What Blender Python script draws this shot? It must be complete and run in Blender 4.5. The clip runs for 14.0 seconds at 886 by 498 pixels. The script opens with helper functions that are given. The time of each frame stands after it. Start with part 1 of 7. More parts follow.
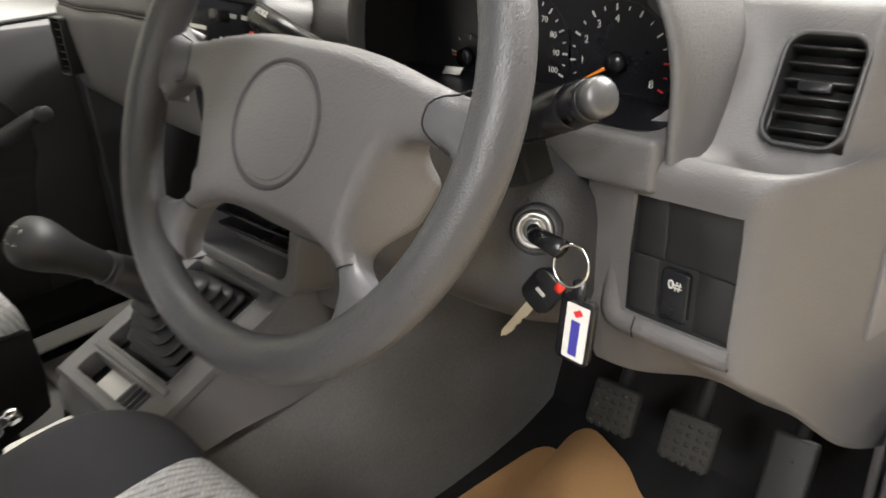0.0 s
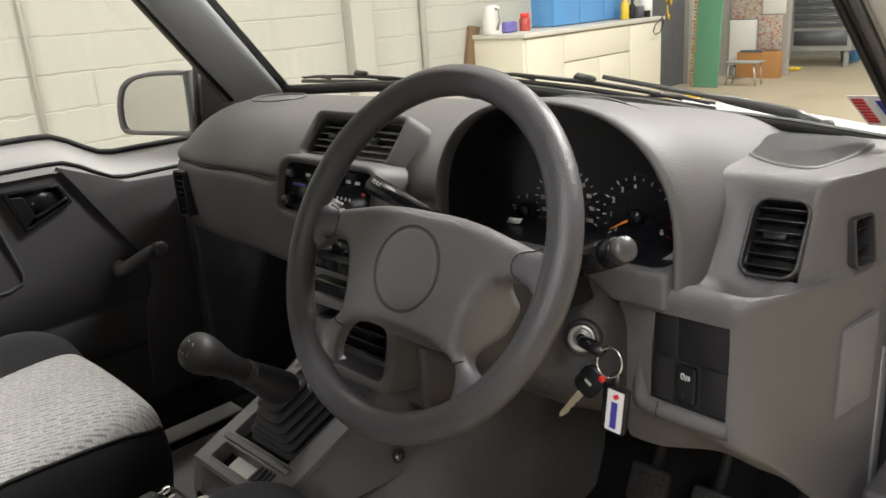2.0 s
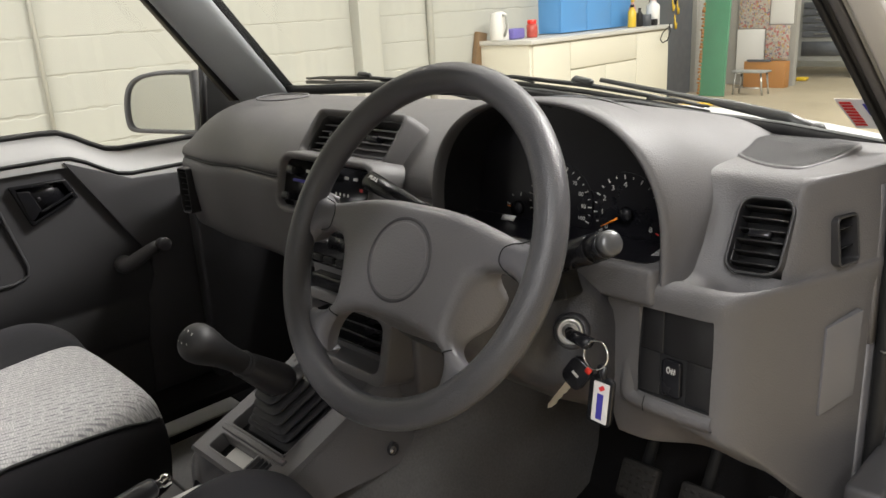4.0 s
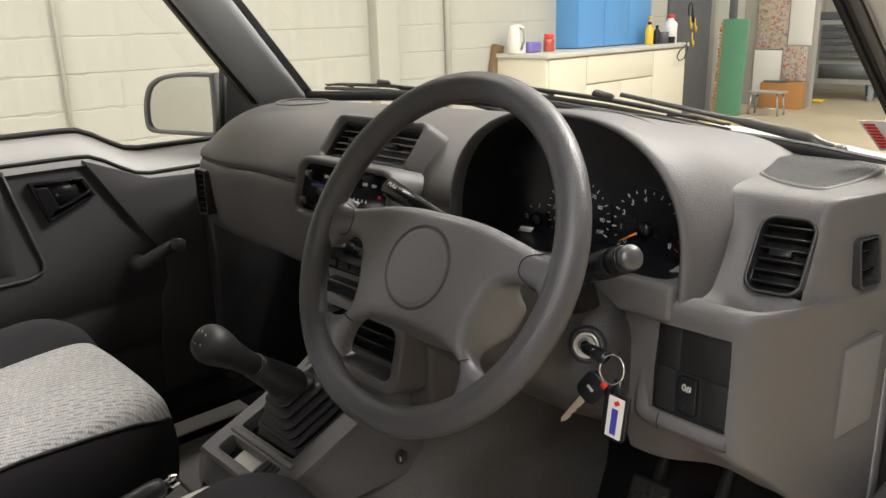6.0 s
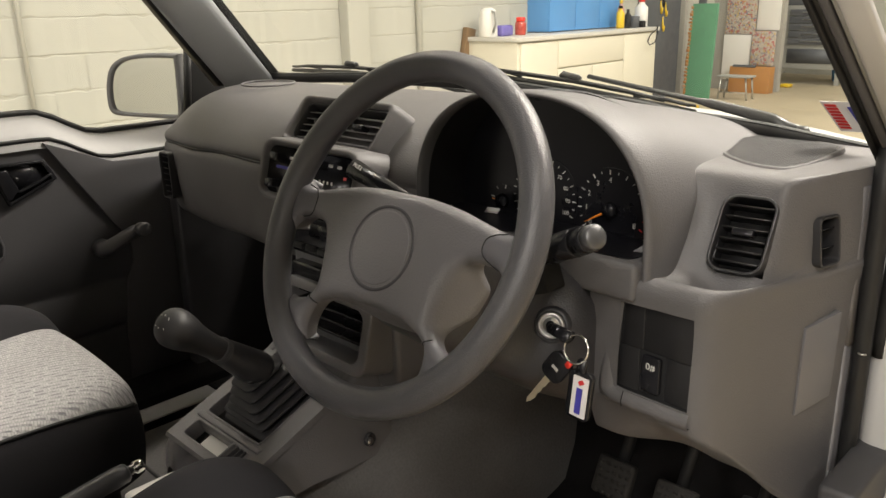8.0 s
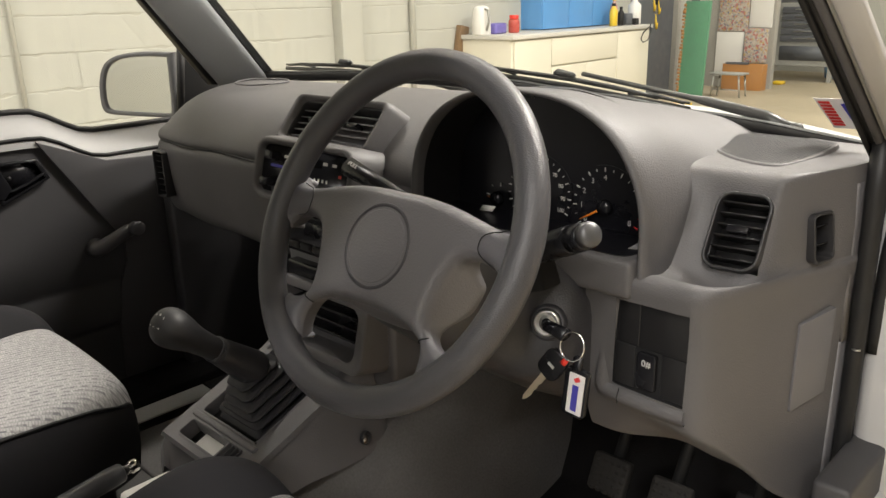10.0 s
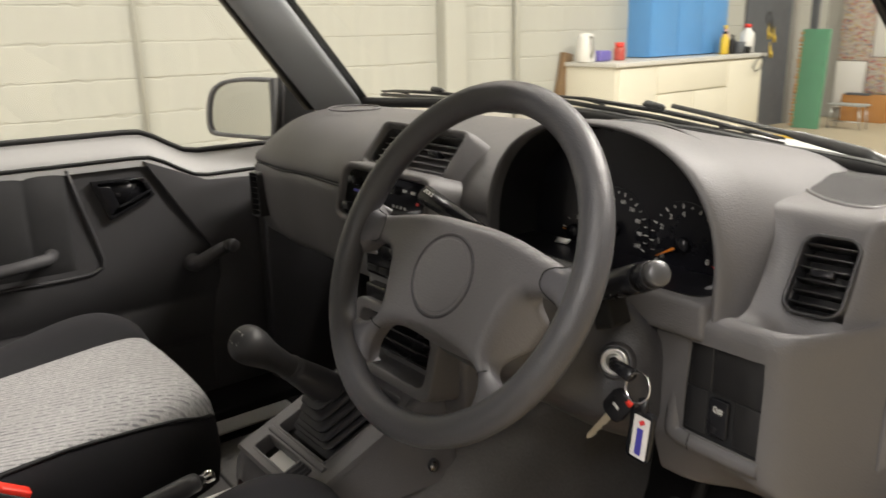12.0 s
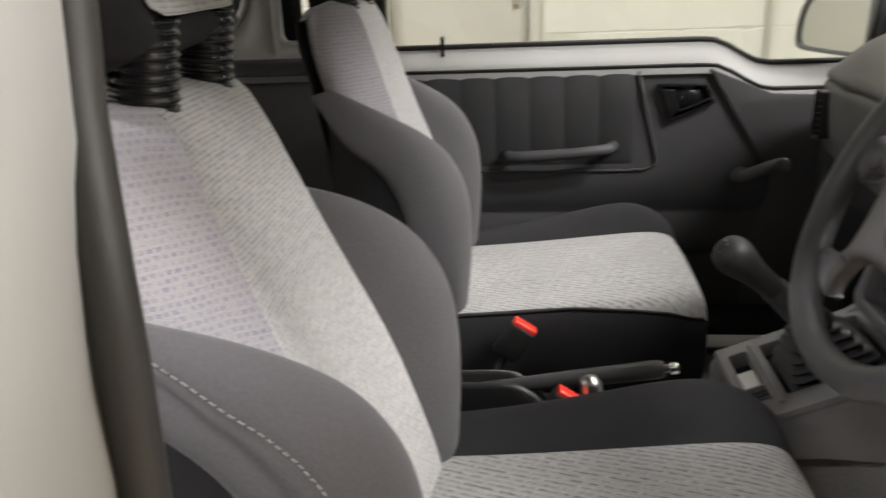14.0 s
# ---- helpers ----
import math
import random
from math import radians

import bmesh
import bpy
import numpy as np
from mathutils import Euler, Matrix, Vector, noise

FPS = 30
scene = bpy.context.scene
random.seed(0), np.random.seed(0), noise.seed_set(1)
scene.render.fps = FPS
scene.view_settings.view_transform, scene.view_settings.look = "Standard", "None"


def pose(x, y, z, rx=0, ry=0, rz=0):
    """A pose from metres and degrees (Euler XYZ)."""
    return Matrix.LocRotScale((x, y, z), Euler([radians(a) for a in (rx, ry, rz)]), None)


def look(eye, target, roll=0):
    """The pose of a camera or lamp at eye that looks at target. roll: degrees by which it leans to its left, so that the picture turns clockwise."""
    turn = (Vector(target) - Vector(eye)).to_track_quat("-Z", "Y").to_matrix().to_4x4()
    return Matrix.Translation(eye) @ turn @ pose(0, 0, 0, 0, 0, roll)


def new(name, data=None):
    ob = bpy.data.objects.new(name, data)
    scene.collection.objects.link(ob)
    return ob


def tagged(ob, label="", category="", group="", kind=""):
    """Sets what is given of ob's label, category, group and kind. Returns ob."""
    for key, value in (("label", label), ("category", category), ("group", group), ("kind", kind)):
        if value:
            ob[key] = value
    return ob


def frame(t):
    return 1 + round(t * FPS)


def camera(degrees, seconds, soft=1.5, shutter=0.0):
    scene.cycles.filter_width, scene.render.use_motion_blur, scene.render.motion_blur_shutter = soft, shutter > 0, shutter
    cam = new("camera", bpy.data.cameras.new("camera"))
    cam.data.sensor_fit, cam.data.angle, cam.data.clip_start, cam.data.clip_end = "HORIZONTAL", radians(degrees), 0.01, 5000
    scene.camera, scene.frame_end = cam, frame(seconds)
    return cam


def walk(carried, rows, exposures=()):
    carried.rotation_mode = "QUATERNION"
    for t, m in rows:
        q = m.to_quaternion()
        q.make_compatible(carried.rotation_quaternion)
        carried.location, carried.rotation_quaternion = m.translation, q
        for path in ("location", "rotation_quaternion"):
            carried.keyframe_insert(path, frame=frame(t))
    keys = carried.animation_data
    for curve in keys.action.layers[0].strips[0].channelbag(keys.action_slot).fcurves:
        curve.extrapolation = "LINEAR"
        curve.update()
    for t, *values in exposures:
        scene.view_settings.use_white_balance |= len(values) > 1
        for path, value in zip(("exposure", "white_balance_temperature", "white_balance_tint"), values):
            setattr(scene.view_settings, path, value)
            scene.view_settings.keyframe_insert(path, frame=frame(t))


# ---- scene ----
from mathutils import geometry

cam = camera(59.0, 14.0, shutter=0.5)
PATH = [
    (0, (0.754, -0.125, 1.184), (-0.492, 1.168, 0.305), -2.6),
    (0.5, (0.84, -0.223, 1.233), (-0.481, 1.039, 0.42), -2.8),
    (1, (0.844, -0.272, 1.273), (-0.536, 0.999, 0.582), -3.3),
    (1.5, (0.848, -0.302, 1.291), (-0.537, 0.991, 0.65), -3.9),
    (2, (0.871, -0.309, 1.279), (-0.495, 1.02, 0.673), -4.0),
    (2.2, (0.878, -0.308, 1.285), (-0.476, 1.027, 0.666), -4.2),
    (4.5, (0.897, -0.32, 1.27), (-0.494, 0.994, 0.689), -3.0),
    (5, (0.898, -0.323, 1.27), (-0.504, 0.983, 0.696), -2.7),
    (5.5, (0.893, -0.323, 1.271), (-0.511, 0.984, 0.704), -2.2),
    (6, (0.889, -0.322, 1.27), (-0.511, 0.99, 0.706), -1.6),
    (6.5, (0.886, -0.32, 1.271), (-0.505, 1.0, 0.702), -1.2),
    (7, (0.883, -0.322, 1.269), (-0.495, 1.006, 0.687), -1.0),
    (7.5, (0.892, -0.316, 1.268), (-0.47, 1.023, 0.674), -1.1),
    (8, (0.893, -0.314, 1.265), (-0.452, 1.038, 0.662), -1.3),
    (10.5, (0.891, -0.316, 1.265), (-0.442, 1.045, 0.657), -1.4),
    (11, (0.889, -0.323, 1.269), (-0.466, 1.024, 0.676), -1.3),
    (11.5, (0.903, -0.319, 1.269), (-0.508, 0.979, 0.699), -1.2),
    (12, (0.911, -0.29, 1.27), (-0.603, 0.898, 0.727), -1.2),
    (12.5, (0.953, -0.21, 1.275), (-0.763, 0.665, 0.735), -1.4),
    (13, (1.027, -0.178, 1.261), (-0.819, 0.317, 0.672), -1.0),
    (13.5, (1.019, -0.168, 1.26), (-0.87, -0.066, 0.611), -1.2),
    (14, (0.994, -0.181, 1.257), (-0.871, -0.382, 0.564), -2.5),
]
walk(cam, [(t, look(eye, target, roll)) for t, eye, target, roll in PATH],
     [(0.0, 1.85, 6450, 9), (0.5, 1.53, 6450, 10), (1.0, 1.35, 6350, 10), (1.5, 1.14, 6300, 10), (2.0, 0.97, 6400, 10), (4.5, 0.98, 6350, 10), (6.0, 0.98, 6550, 10.5), (7.5, 0.94, 7000, 11), (8.0, 0.97, 6950, 10.5), (10.5, 0.96, 6600, 10), (11.5, 0.95, 6350, 9.5), (12.5, 0.89, 7050, 12), (13.2, 0.89, 6500, 10), (14.0, 0.99, 6350, 10)])

# world, lamps, exposure -------------------------------------------------
world = bpy.data.worlds.new("hall_air")
scene.world = world
world.use_nodes = True
world.node_tree.nodes["Background"].inputs[0].default_value = (1.0, 0.93, 0.8, 1)
world.node_tree.nodes["Background"].inputs[1].default_value = 0.02
scene.view_settings.exposure = 0.0


def strip_lamp(x, y, z, along, watts, tint, size_x=0.25, size_y=2.4):
    """The light of one fluorescent batten under the hall ceiling."""
    data = bpy.data.lights.new("strip_light", "AREA")
    data.shape, data.size, data.size_y = "RECTANGLE", size_x, size_y
    data.energy, data.color = watts, tint
    ob = new("strip_light", data)
    ob.matrix_world = pose(x, y, z, 0, 0, along)
    return ob


WARM, COOL = (1.0, 0.965, 0.91), (0.985, 0.97, 0.965)
LAMPS = [(1.1, 3.2, 4.3, 0, 190, WARM), (1.9, -2.6, 4.3, 0, 64, COOL), (3.4, -4.6, 4.3, 0, 95, COOL), (2.0, 4.5, 4.3, 0, 110, WARM), (0.3, -5.6, 4.3, 90, 260, COOL),
         (-2.2, 0.3, 4.3, 0, 48, WARM), (-1.2, 3.0, 4.3, 0, 35, WARM), (-1.6, 5.6, 4.3, 0, 38, WARM), (-2.2, -2.8, 4.3, 0, 17, COOL), (-1.0, 9.6, 4.3, 0, 110, WARM)]
for x, y, z, along, watts, tint in LAMPS:
    strip_lamp(x, y, z, along, watts, tint)


# materials ----------------------------------------------------------------
def nodes_of(name):
    m = bpy.data.materials.new(name)
    m.use_nodes = True
    nt = m.node_tree
    return m, nt, nt.nodes["Principled BSDF"]


def add(nt, kind, **values):
    n = nt.nodes.new(kind)
    for k, v in values.items():
        if k in n.inputs:
            n.inputs[k].default_value = v
    return n


def surface(name, colour, rough=0.5, metal=0.0, var=0.12, grain=300.0, bump=0.1, blotch=9.0, rough_var=0.12, sheen=0.0, coat=0.0, spec=0.5):
    """A surface whose colour and gloss vary in broad stains and in fine grain, with a fine relief."""
    m, nt, b = nodes_of(name)
    co = add(nt, "ShaderNodeTexCoord")
    big = add(nt, "ShaderNodeTexNoise", Scale=blotch, Detail=5.0, Roughness=0.6)
    fine = add(nt, "ShaderNodeTexNoise", Scale=grain, Detail=2.0)
    for n in (big, fine):
        nt.links.new(co.outputs["Object"], n.inputs["Vector"])
    mix = nt.nodes.new("ShaderNodeMix")
    mix.data_type = "RGBA"
    mix.inputs["A"].default_value = (*[c * (1 - var) for c in colour], 1)
    mix.inputs["B"].default_value = (*[min(1, c * (1 + var)) for c in colour], 1)
    blend = nt.nodes.new("ShaderNodeMath")
    blend.operation = "MULTIPLY_ADD"
    blend.inputs[1].default_value = 0.45
    half = nt.nodes.new("ShaderNodeMath")
    half.operation = "MULTIPLY"
    half.inputs[1].default_value = 0.55
    nt.links.new(big.outputs[0], half.inputs[0])
    nt.links.new(fine.outputs[0], blend.inputs[0])
    nt.links.new(half.outputs[0], blend.inputs[2])
    nt.links.new(blend.outputs[0], mix.inputs["Factor"])
    nt.links.new(mix.outputs["Result"], b.inputs["Base Color"])
    rr = nt.nodes.new("ShaderNodeMapRange")
    rr.inputs["From Min"].default_value, rr.inputs["From Max"].default_value = 0.3, 0.7
    rr.inputs["To Min"].default_value = max(0.02, rough - rough_var)
    rr.inputs["To Max"].default_value = min(1, rough + rough_var)
    nt.links.new(big.outputs[0], rr.inputs["Value"])
    nt.links.new(rr.outputs["Result"], b.inputs["Roughness"])
    b.inputs["Metallic"].default_value = metal
    b.inputs["Specular IOR Level"].default_value = spec
    b.inputs["Sheen Weight"].default_value = sheen
    b.inputs["Coat Weight"].default_value = coat
    if bump:
        bp = add(nt, "ShaderNodeBump", Strength=bump, Distance=0.001)
        nt.links.new(fine.outputs[0], bp.inputs["Height"])
        nt.links.new(bp.outputs[0], b.inputs["Normal"])
    return m


def leather_grain(name, colour, rough, scale=620.0, bump=0.4):
    """Moulded plastic with the pebbled grain of a dashboard."""
    m = surface(name, colour, rough, var=0.08, grain=900, bump=0.0, blotch=5, rough_var=0.06)
    nt = m.node_tree
    co = add(nt, "ShaderNodeTexCoord")
    cells = add(nt, "ShaderNodeTexVoronoi", Scale=scale)
    cells.feature = "SMOOTH_F1"
    nt.links.new(co.outputs["Object"], cells.inputs["Vector"])
    bp = add(nt, "ShaderNodeBump", Strength=bump, Distance=0.0006)
    nt.links.new(cells.outputs["Distance"], bp.inputs["Height"])
    nt.links.new(bp.outputs[0], nt.nodes["Principled BSDF"].inputs["Normal"])
    return m


def woven(name, light, dark, length, pitch, share, tint=None, dots=False, offset=0.37, stroke=0.0):
    """Seat cloth: rows of short woven dashes, length long and pitch apart in metres; share is the dark lines' part of a row."""
    m, nt, b = nodes_of(name)
    co = add(nt, "ShaderNodeTexCoord")
    wobble = add(nt, "ShaderNodeTexNoise", Scale=70.0, Detail=2.0)
    nt.links.new(co.outputs["UV"], wobble.inputs["Vector"])
    shift = nt.nodes.new("ShaderNodeVectorMath")
    shift.operation = "MULTIPLY_ADD"
    shift.inputs[1].default_value = (0.006, pitch * 0.3, 0) if offset else (0.0018, pitch * 0.2, 0)
    nt.links.new(wobble.outputs["Color"], shift.inputs[0])
    nt.links.new(co.outputs["UV"], shift.inputs[2])
    rows = add(nt, "ShaderNodeTexBrick", Scale=1.0)
    rows.offset = offset
    rows.inputs["Mortar Size"].default_value = pitch * share
    rows.inputs["Mortar Smooth"].default_value = 0.35
    rows.inputs["Brick Width"].default_value, rows.inputs["Row Height"].default_value = length, pitch
    rows.inputs["Color1"].default_value, rows.inputs["Color2"].default_value = (0, 0, 0, 1), (0.25, 0.25, 0.25, 1)
    rows.inputs["Mortar"].default_value = (1, 1, 1, 1)
    if dots:
        rows.inputs["Color1"].default_value, rows.inputs["Color2"].default_value = (1, 1, 1, 1), (0.7, 0.7, 0.7, 1)
        rows.inputs["Mortar"].default_value = (0, 0, 0, 1)
    nt.links.new(shift.outputs[0], rows.inputs["Vector"])
    worn = add(nt, "ShaderNodeTexNoise", Scale=120.0, Detail=2.0)
    nt.links.new(co.outputs["UV"], worn.inputs["Vector"])
    fade = nt.nodes.new("ShaderNodeMapRange")
    fade.inputs["From Min"].default_value, fade.inputs["From Max"].default_value = 0.36, 0.60
    fade.inputs["To Min"].default_value = 0.15
    nt.links.new(worn.outputs[0], fade.inputs["Value"])
    cut = nt.nodes.new("ShaderNodeMath")
    cut.operation = "MULTIPLY"
    nt.links.new(rows.outputs["Color"], cut.inputs[0])
    nt.links.new(fade.outputs["Result"], cut.inputs[1])
    patch = add(nt, "ShaderNodeTexNoise", Scale=9.0, Detail=2.0)
    nt.links.new(co.outputs["UV"], patch.inputs["Vector"])
    ground = nt.nodes.new("ShaderNodeMix")
    ground.data_type = "RGBA"
    ground.inputs["A"].default_value = (*[0.86 * c for c in light], 1)
    ground.inputs["B"].default_value = (*(tint or [min(1, 1.12 * c) for c in light]), 1)
    nt.links.new(patch.outputs[0], ground.inputs["Factor"])
    mark = nt.nodes.new("ShaderNodeMix")
    mark.data_type = "RGBA"
    mark.inputs["B"].default_value = (*dark, 1)
    nt.links.new(ground.outputs["Result"], mark.inputs["A"])
    if stroke:
        weave = add(nt, "ShaderNodeTexBrick", Scale=1.0)
        weave.offset = 0.5
        weave.inputs["Mortar Size"].default_value, weave.inputs["Mortar Smooth"].default_value = stroke * 0.20, 0.6
        weave.inputs["Brick Width"].default_value, weave.inputs["Row Height"].default_value = stroke, pitch * 0.97
        weave.inputs["Color1"].default_value, weave.inputs["Color2"].default_value = (1.22, 1.22, 1.2, 1), (1.0, 1.0, 1.0, 1)
        weave.inputs["Mortar"].default_value = (0.80, 0.80, 0.815, 1)
        nt.links.new(shift.outputs[0], weave.inputs["Vector"])
        threads = nt.nodes.new("ShaderNodeMix")
        threads.data_type, threads.blend_type = "RGBA", "MULTIPLY"
        threads.inputs["Factor"].default_value = 1.0
        nt.links.new(ground.outputs["Result"], threads.inputs["A"])
        nt.links.new(weave.outputs["Color"], threads.inputs["B"])
        nt.links.new(threads.outputs["Result"], mark.inputs["A"])
    nt.links.new(cut.outputs[0], mark.inputs["Factor"])
    fuzz = add(nt, "ShaderNodeTexNoise", Scale=700.0, Detail=2.0)
    nt.links.new(co.outputs["UV"], fuzz.inputs["Vector"])
    mul = nt.nodes.new("ShaderNodeMix")
    mul.data_type, mul.blend_type = "RGBA", "MULTIPLY"
    mul.inputs["Factor"].default_value = 0.35
    nt.links.new(mark.outputs["Result"], mul.inputs["A"])
    nt.links.new(fuzz.outputs[0], mul.inputs["B"])
    nt.links.new(mul.outputs["Result"], b.inputs["Base Color"])
    b.inputs["Roughness"].default_value = 0.95
    b.inputs["Sheen Weight"].default_value = 0.08
    bp = add(nt, "ShaderNodeBump", Strength=0.45, Distance=0.0008)
    nt.links.new(fuzz.outputs[0], bp.inputs["Height"])
    bp2 = add(nt, "ShaderNodeBump", Strength=0.5, Distance=0.0008)
    bp2.invert = True
    nt.links.new(cut.outputs[0], bp2.inputs["Height"])
    nt.links.new(bp.outputs[0], bp2.inputs["Normal"])
    nt.links.new(bp2.outputs[0], b.inputs["Normal"])
    return m


def curve(points, n=6, closed=False):
    """A smooth line through points."""
    p = [Vector(q) for q in points]
    k = len(p)
    get = lambda i: p[i % k] if closed else p[min(max(i, 0), k - 1)]
    out = []
    for i in range(k if closed else k - 1):
        a, b, c, d = get(i - 1), get(i), get(i + 1), get(i + 2)
        for j in range(n):
            t = j / n
            out.append(0.5 * (2 * b + (c - a) * t + (2 * a - 5 * b + 4 * c - d) * t * t + (3 * b - a - 3 * c + d) * t ** 3))
    return out if closed else out + [p[-1]]


def carve(ob, at, u, v, w, h, reach=0.05):
    """Cuts a straight-edged opening, w by h about at, through a part's finished skin."""
    bpy.context.view_layer.update()
    bm = bmesh.new()
    me = ob.evaluated_get(bpy.context.evaluated_depsgraph_get()).to_mesh()
    bm.from_mesh(me)
    ob.modifiers.clear()
    o = Vector(at) - origin_of(ob)
    u, v = Vector(u).normalized(), Vector(v).normalized()
    n = u.cross(v).normalized()

    def near(p, du, dv):
        q = p - o
        return abs(q.dot(u)) < du and abs(q.dot(v)) < dv and abs(q.dot(n)) < reach

    for axis, d in ((u, w / 2), (u, -w / 2), (v, h / 2), (v, -h / 2)):
        faces = [f for f in bm.faces if near(f.calc_center_median(), w / 2 + 0.03, h / 2 + 0.03)]
        geom = faces + list({e for f in faces for e in f.edges}) + list({x for f in faces for x in f.verts})
        bmesh.ops.bisect_plane(bm, geom=geom, plane_co=o + axis * d, plane_no=axis)
    bmesh.ops.delete(bm, geom=[f for f in bm.faces if near(f.calc_center_median(), w / 2, h / 2)], context="FACES")
    bm.to_mesh(ob.data)
    bm.free()
    ob.data.shade_smooth()


def glow(name, colour, strength):
    m, nt, b = nodes_of(name)
    b.inputs["Base Color"].default_value = (*colour, 1)
    b.inputs["Emission Color"].default_value = (*colour, 1)
    b.inputs["Emission Strength"].default_value = strength
    return m


DASH = leather_grain("dash_plastic", (0.0985, 0.0945, 0.0955), 0.52, 640, 0.55)
# same plastic as the dash, its colour lightened for light missing low down
DASH_LOW = leather_grain("lightened_dash_plastic", (0.124, 0.120, 0.124), 0.42, 640, 0.5)
COLUMN = leather_grain("column_plastic", (0.042, 0.0413, 0.0450), 0.5, 520, 0.5)
WHEEL = leather_grain("wheel_skin", (0.100, 0.098, 0.106), 0.42, 1100, 0.4)
SMOOTH = surface("satin_black_plastic", (0.0100, 0.0100, 0.0118), 0.24, grain=500, bump=0.03, spec=0.3, rough_var=0.06)
DULL = surface("dull_black_plastic", (0.011, 0.0108, 0.0110), 0.6, grain=400, bump=0.15, spec=0.3)
# near-black colour painted as shade inside ducts, holes and gaps
VOID = surface("shade_black", (0.004, 0.004, 0.0045), 0.8, bump=0.0)
RUBBER = surface("rubber", (0.014, 0.0138, 0.0140), 0.5, grain=350, bump=0.1, spec=0.35)
RIM_SKIN = leather_grain("rim_skin", (0.062, 0.061, 0.066), 0.38, 900, 0.6)
TRIM = surface("door_trim_vinyl", (0.050, 0.049, 0.0525), 0.60, grain=700, bump=0.35, blotch=4)
TRIM_CLOTH = surface("door_trim_cloth", (0.029, 0.029, 0.031), 0.9, grain=900, bump=0.5, sheen=0.05)
CARPET = surface("carpet", (0.125, 0.121, 0.118), 0.97, grain=260, bump=1.0, var=0.5, sheen=0.05)
MAT = surface("black_mat", (0.010, 0.0095, 0.010), 0.9, grain=500, bump=1.0, var=0.4, spec=0.2)
BOOT = surface("boot_rubber", (0.032, 0.0316, 0.0345), 0.42, grain=350, bump=0.08, spec=0.4)
VELOUR = surface("black_velour", (0.0215, 0.021, 0.0235), 0.9, grain=800, bump=0.5, var=0.25, sheen=0.02, spec=0.2)
VELOUR_GREY = surface("grey_velour", (0.094, 0.089, 0.097), 0.92, grain=300, bump=0.5, var=0.34, sheen=0.1)
CLOTH = woven("seat_cloth", (0.40, 0.393, 0.390), (0.165, 0.161, 0.175), 0.042, 0.0086, 0.37, None, True, 0.41, 0.0040)
CLOTH_BACK = woven("seat_back_cloth", (0.58, 0.57, 0.565), (0.33, 0.325, 0.33), 0.0080, 0.0044, 0.20)
CLOTH_SHADE = woven("seat_side_cloth", (0.46, 0.44, 0.46), (0.32, 0.305, 0.385), 0.0062, 0.0058, 0.25, None, True, 0.5)
PAINT = surface("white_car_paint", (0.43, 0.427, 0.42), 0.45, var=0.03, grain=60, bump=0.0, coat=0.15, rough_var=0.03)
CHROME = surface("chrome", (0.75, 0.74, 0.72), 0.16, metal=1.0, var=0.04, bump=0.0)
STEEL = surface("brushed_steel", (0.55, 0.54, 0.52), 0.34, metal=1.0, var=0.1, bump=0.1)
BRASS = surface("key_metal", (0.70, 0.62, 0.46), 0.42, metal=0.65, var=0.08, bump=0.05)
RED = surface("red_plastic", (0.75, 0.035, 0.02), 0.4, var=0.08, bump=0.0)
WHITE = surface("white_label", (0.75, 0.73, 0.70), 0.4, var=0.04, bump=0.0)
BLUE_INK = surface("blue_ink", (0.05, 0.045, 0.32), 0.5, var=0.05, bump=0.0)
RED_INK = surface("red_ink", (0.62, 0.03, 0.03), 0.5, var=0.05, bump=0.0)
PRINT = surface("white_print", (0.58, 0.57, 0.54), 0.5, var=0.05, bump=0.0)
ORANGE = surface("orange_needle", (0.85, 0.24, 0.02), 0.5, var=0.05, bump=0.0)
PAPER = surface("kraft_paper", (0.36, 0.20, 0.085), 0.8, var=0.12, grain=150, bump=0.3, blotch=6)
WALL = surface("painted_blockwork", (0.442, 0.436, 0.392), 0.75, var=0.06, grain=120, bump=0.5, blotch=3)
MORTAR = surface("painted_mortar", (0.40, 0.39, 0.34), 0.85, var=0.15, grain=150, bump=0.6, blotch=5)
FLOOR = surface("workshop_concrete", (0.37, 0.31, 0.215), 0.55, var=0.25, grain=60, bump=0.15, blotch=0.7, rough_var=0.2)
SEAL = surface("grey_seal_rubber", (0.018, 0.016, 0.0145), 0.6, grain=300, bump=0.1)
TRIM_FRONT = surface("hinge_trim", (0.072, 0.070, 0.0745), 0.6, grain=700, bump=0.3, blotch=4)
# the white body paint, darkened by a third in place of shade
CAP = surface("shaded_door_paint", (0.29, 0.288, 0.285), 0.5, var=0.08, grain=90, bump=0.05, blotch=6)
FRAME = surface("pressed_frame_paint", (0.43, 0.427, 0.42), 0.40, var=0.05, grain=80, bump=0.05, coat=0.1)
PILLAR = surface("pillar_trim", (0.36, 0.375, 0.385), 0.5, var=0.05, grain=200, bump=0.1)
CABINET = surface("cream_laminate", (0.70, 0.66, 0.55), 0.45, var=0.03, grain=80, bump=0.02)
WORKTOP = surface("pale_worktop", (0.56, 0.54, 0.50), 0.4, var=0.1, grain=200, bump=0.02)
KNOB = leather_grain("black_knob_skin", (0.0150, 0.0148, 0.0160), 0.55, 600, 0.2)
BLUE = surface("blue_laminate", (0.10, 0.30, 0.62), 0.4, var=0.04, grain=80, bump=0.02)
GREEN = surface("green_felt_board", (0.095, 0.27, 0.155), 0.8, var=0.32, grain=60, bump=0.1, blotch=5)
GREY_DOOR = surface("grey_door_paint", (0.36, 0.345, 0.31), 0.5, var=0.04, grain=80, bump=0.05)
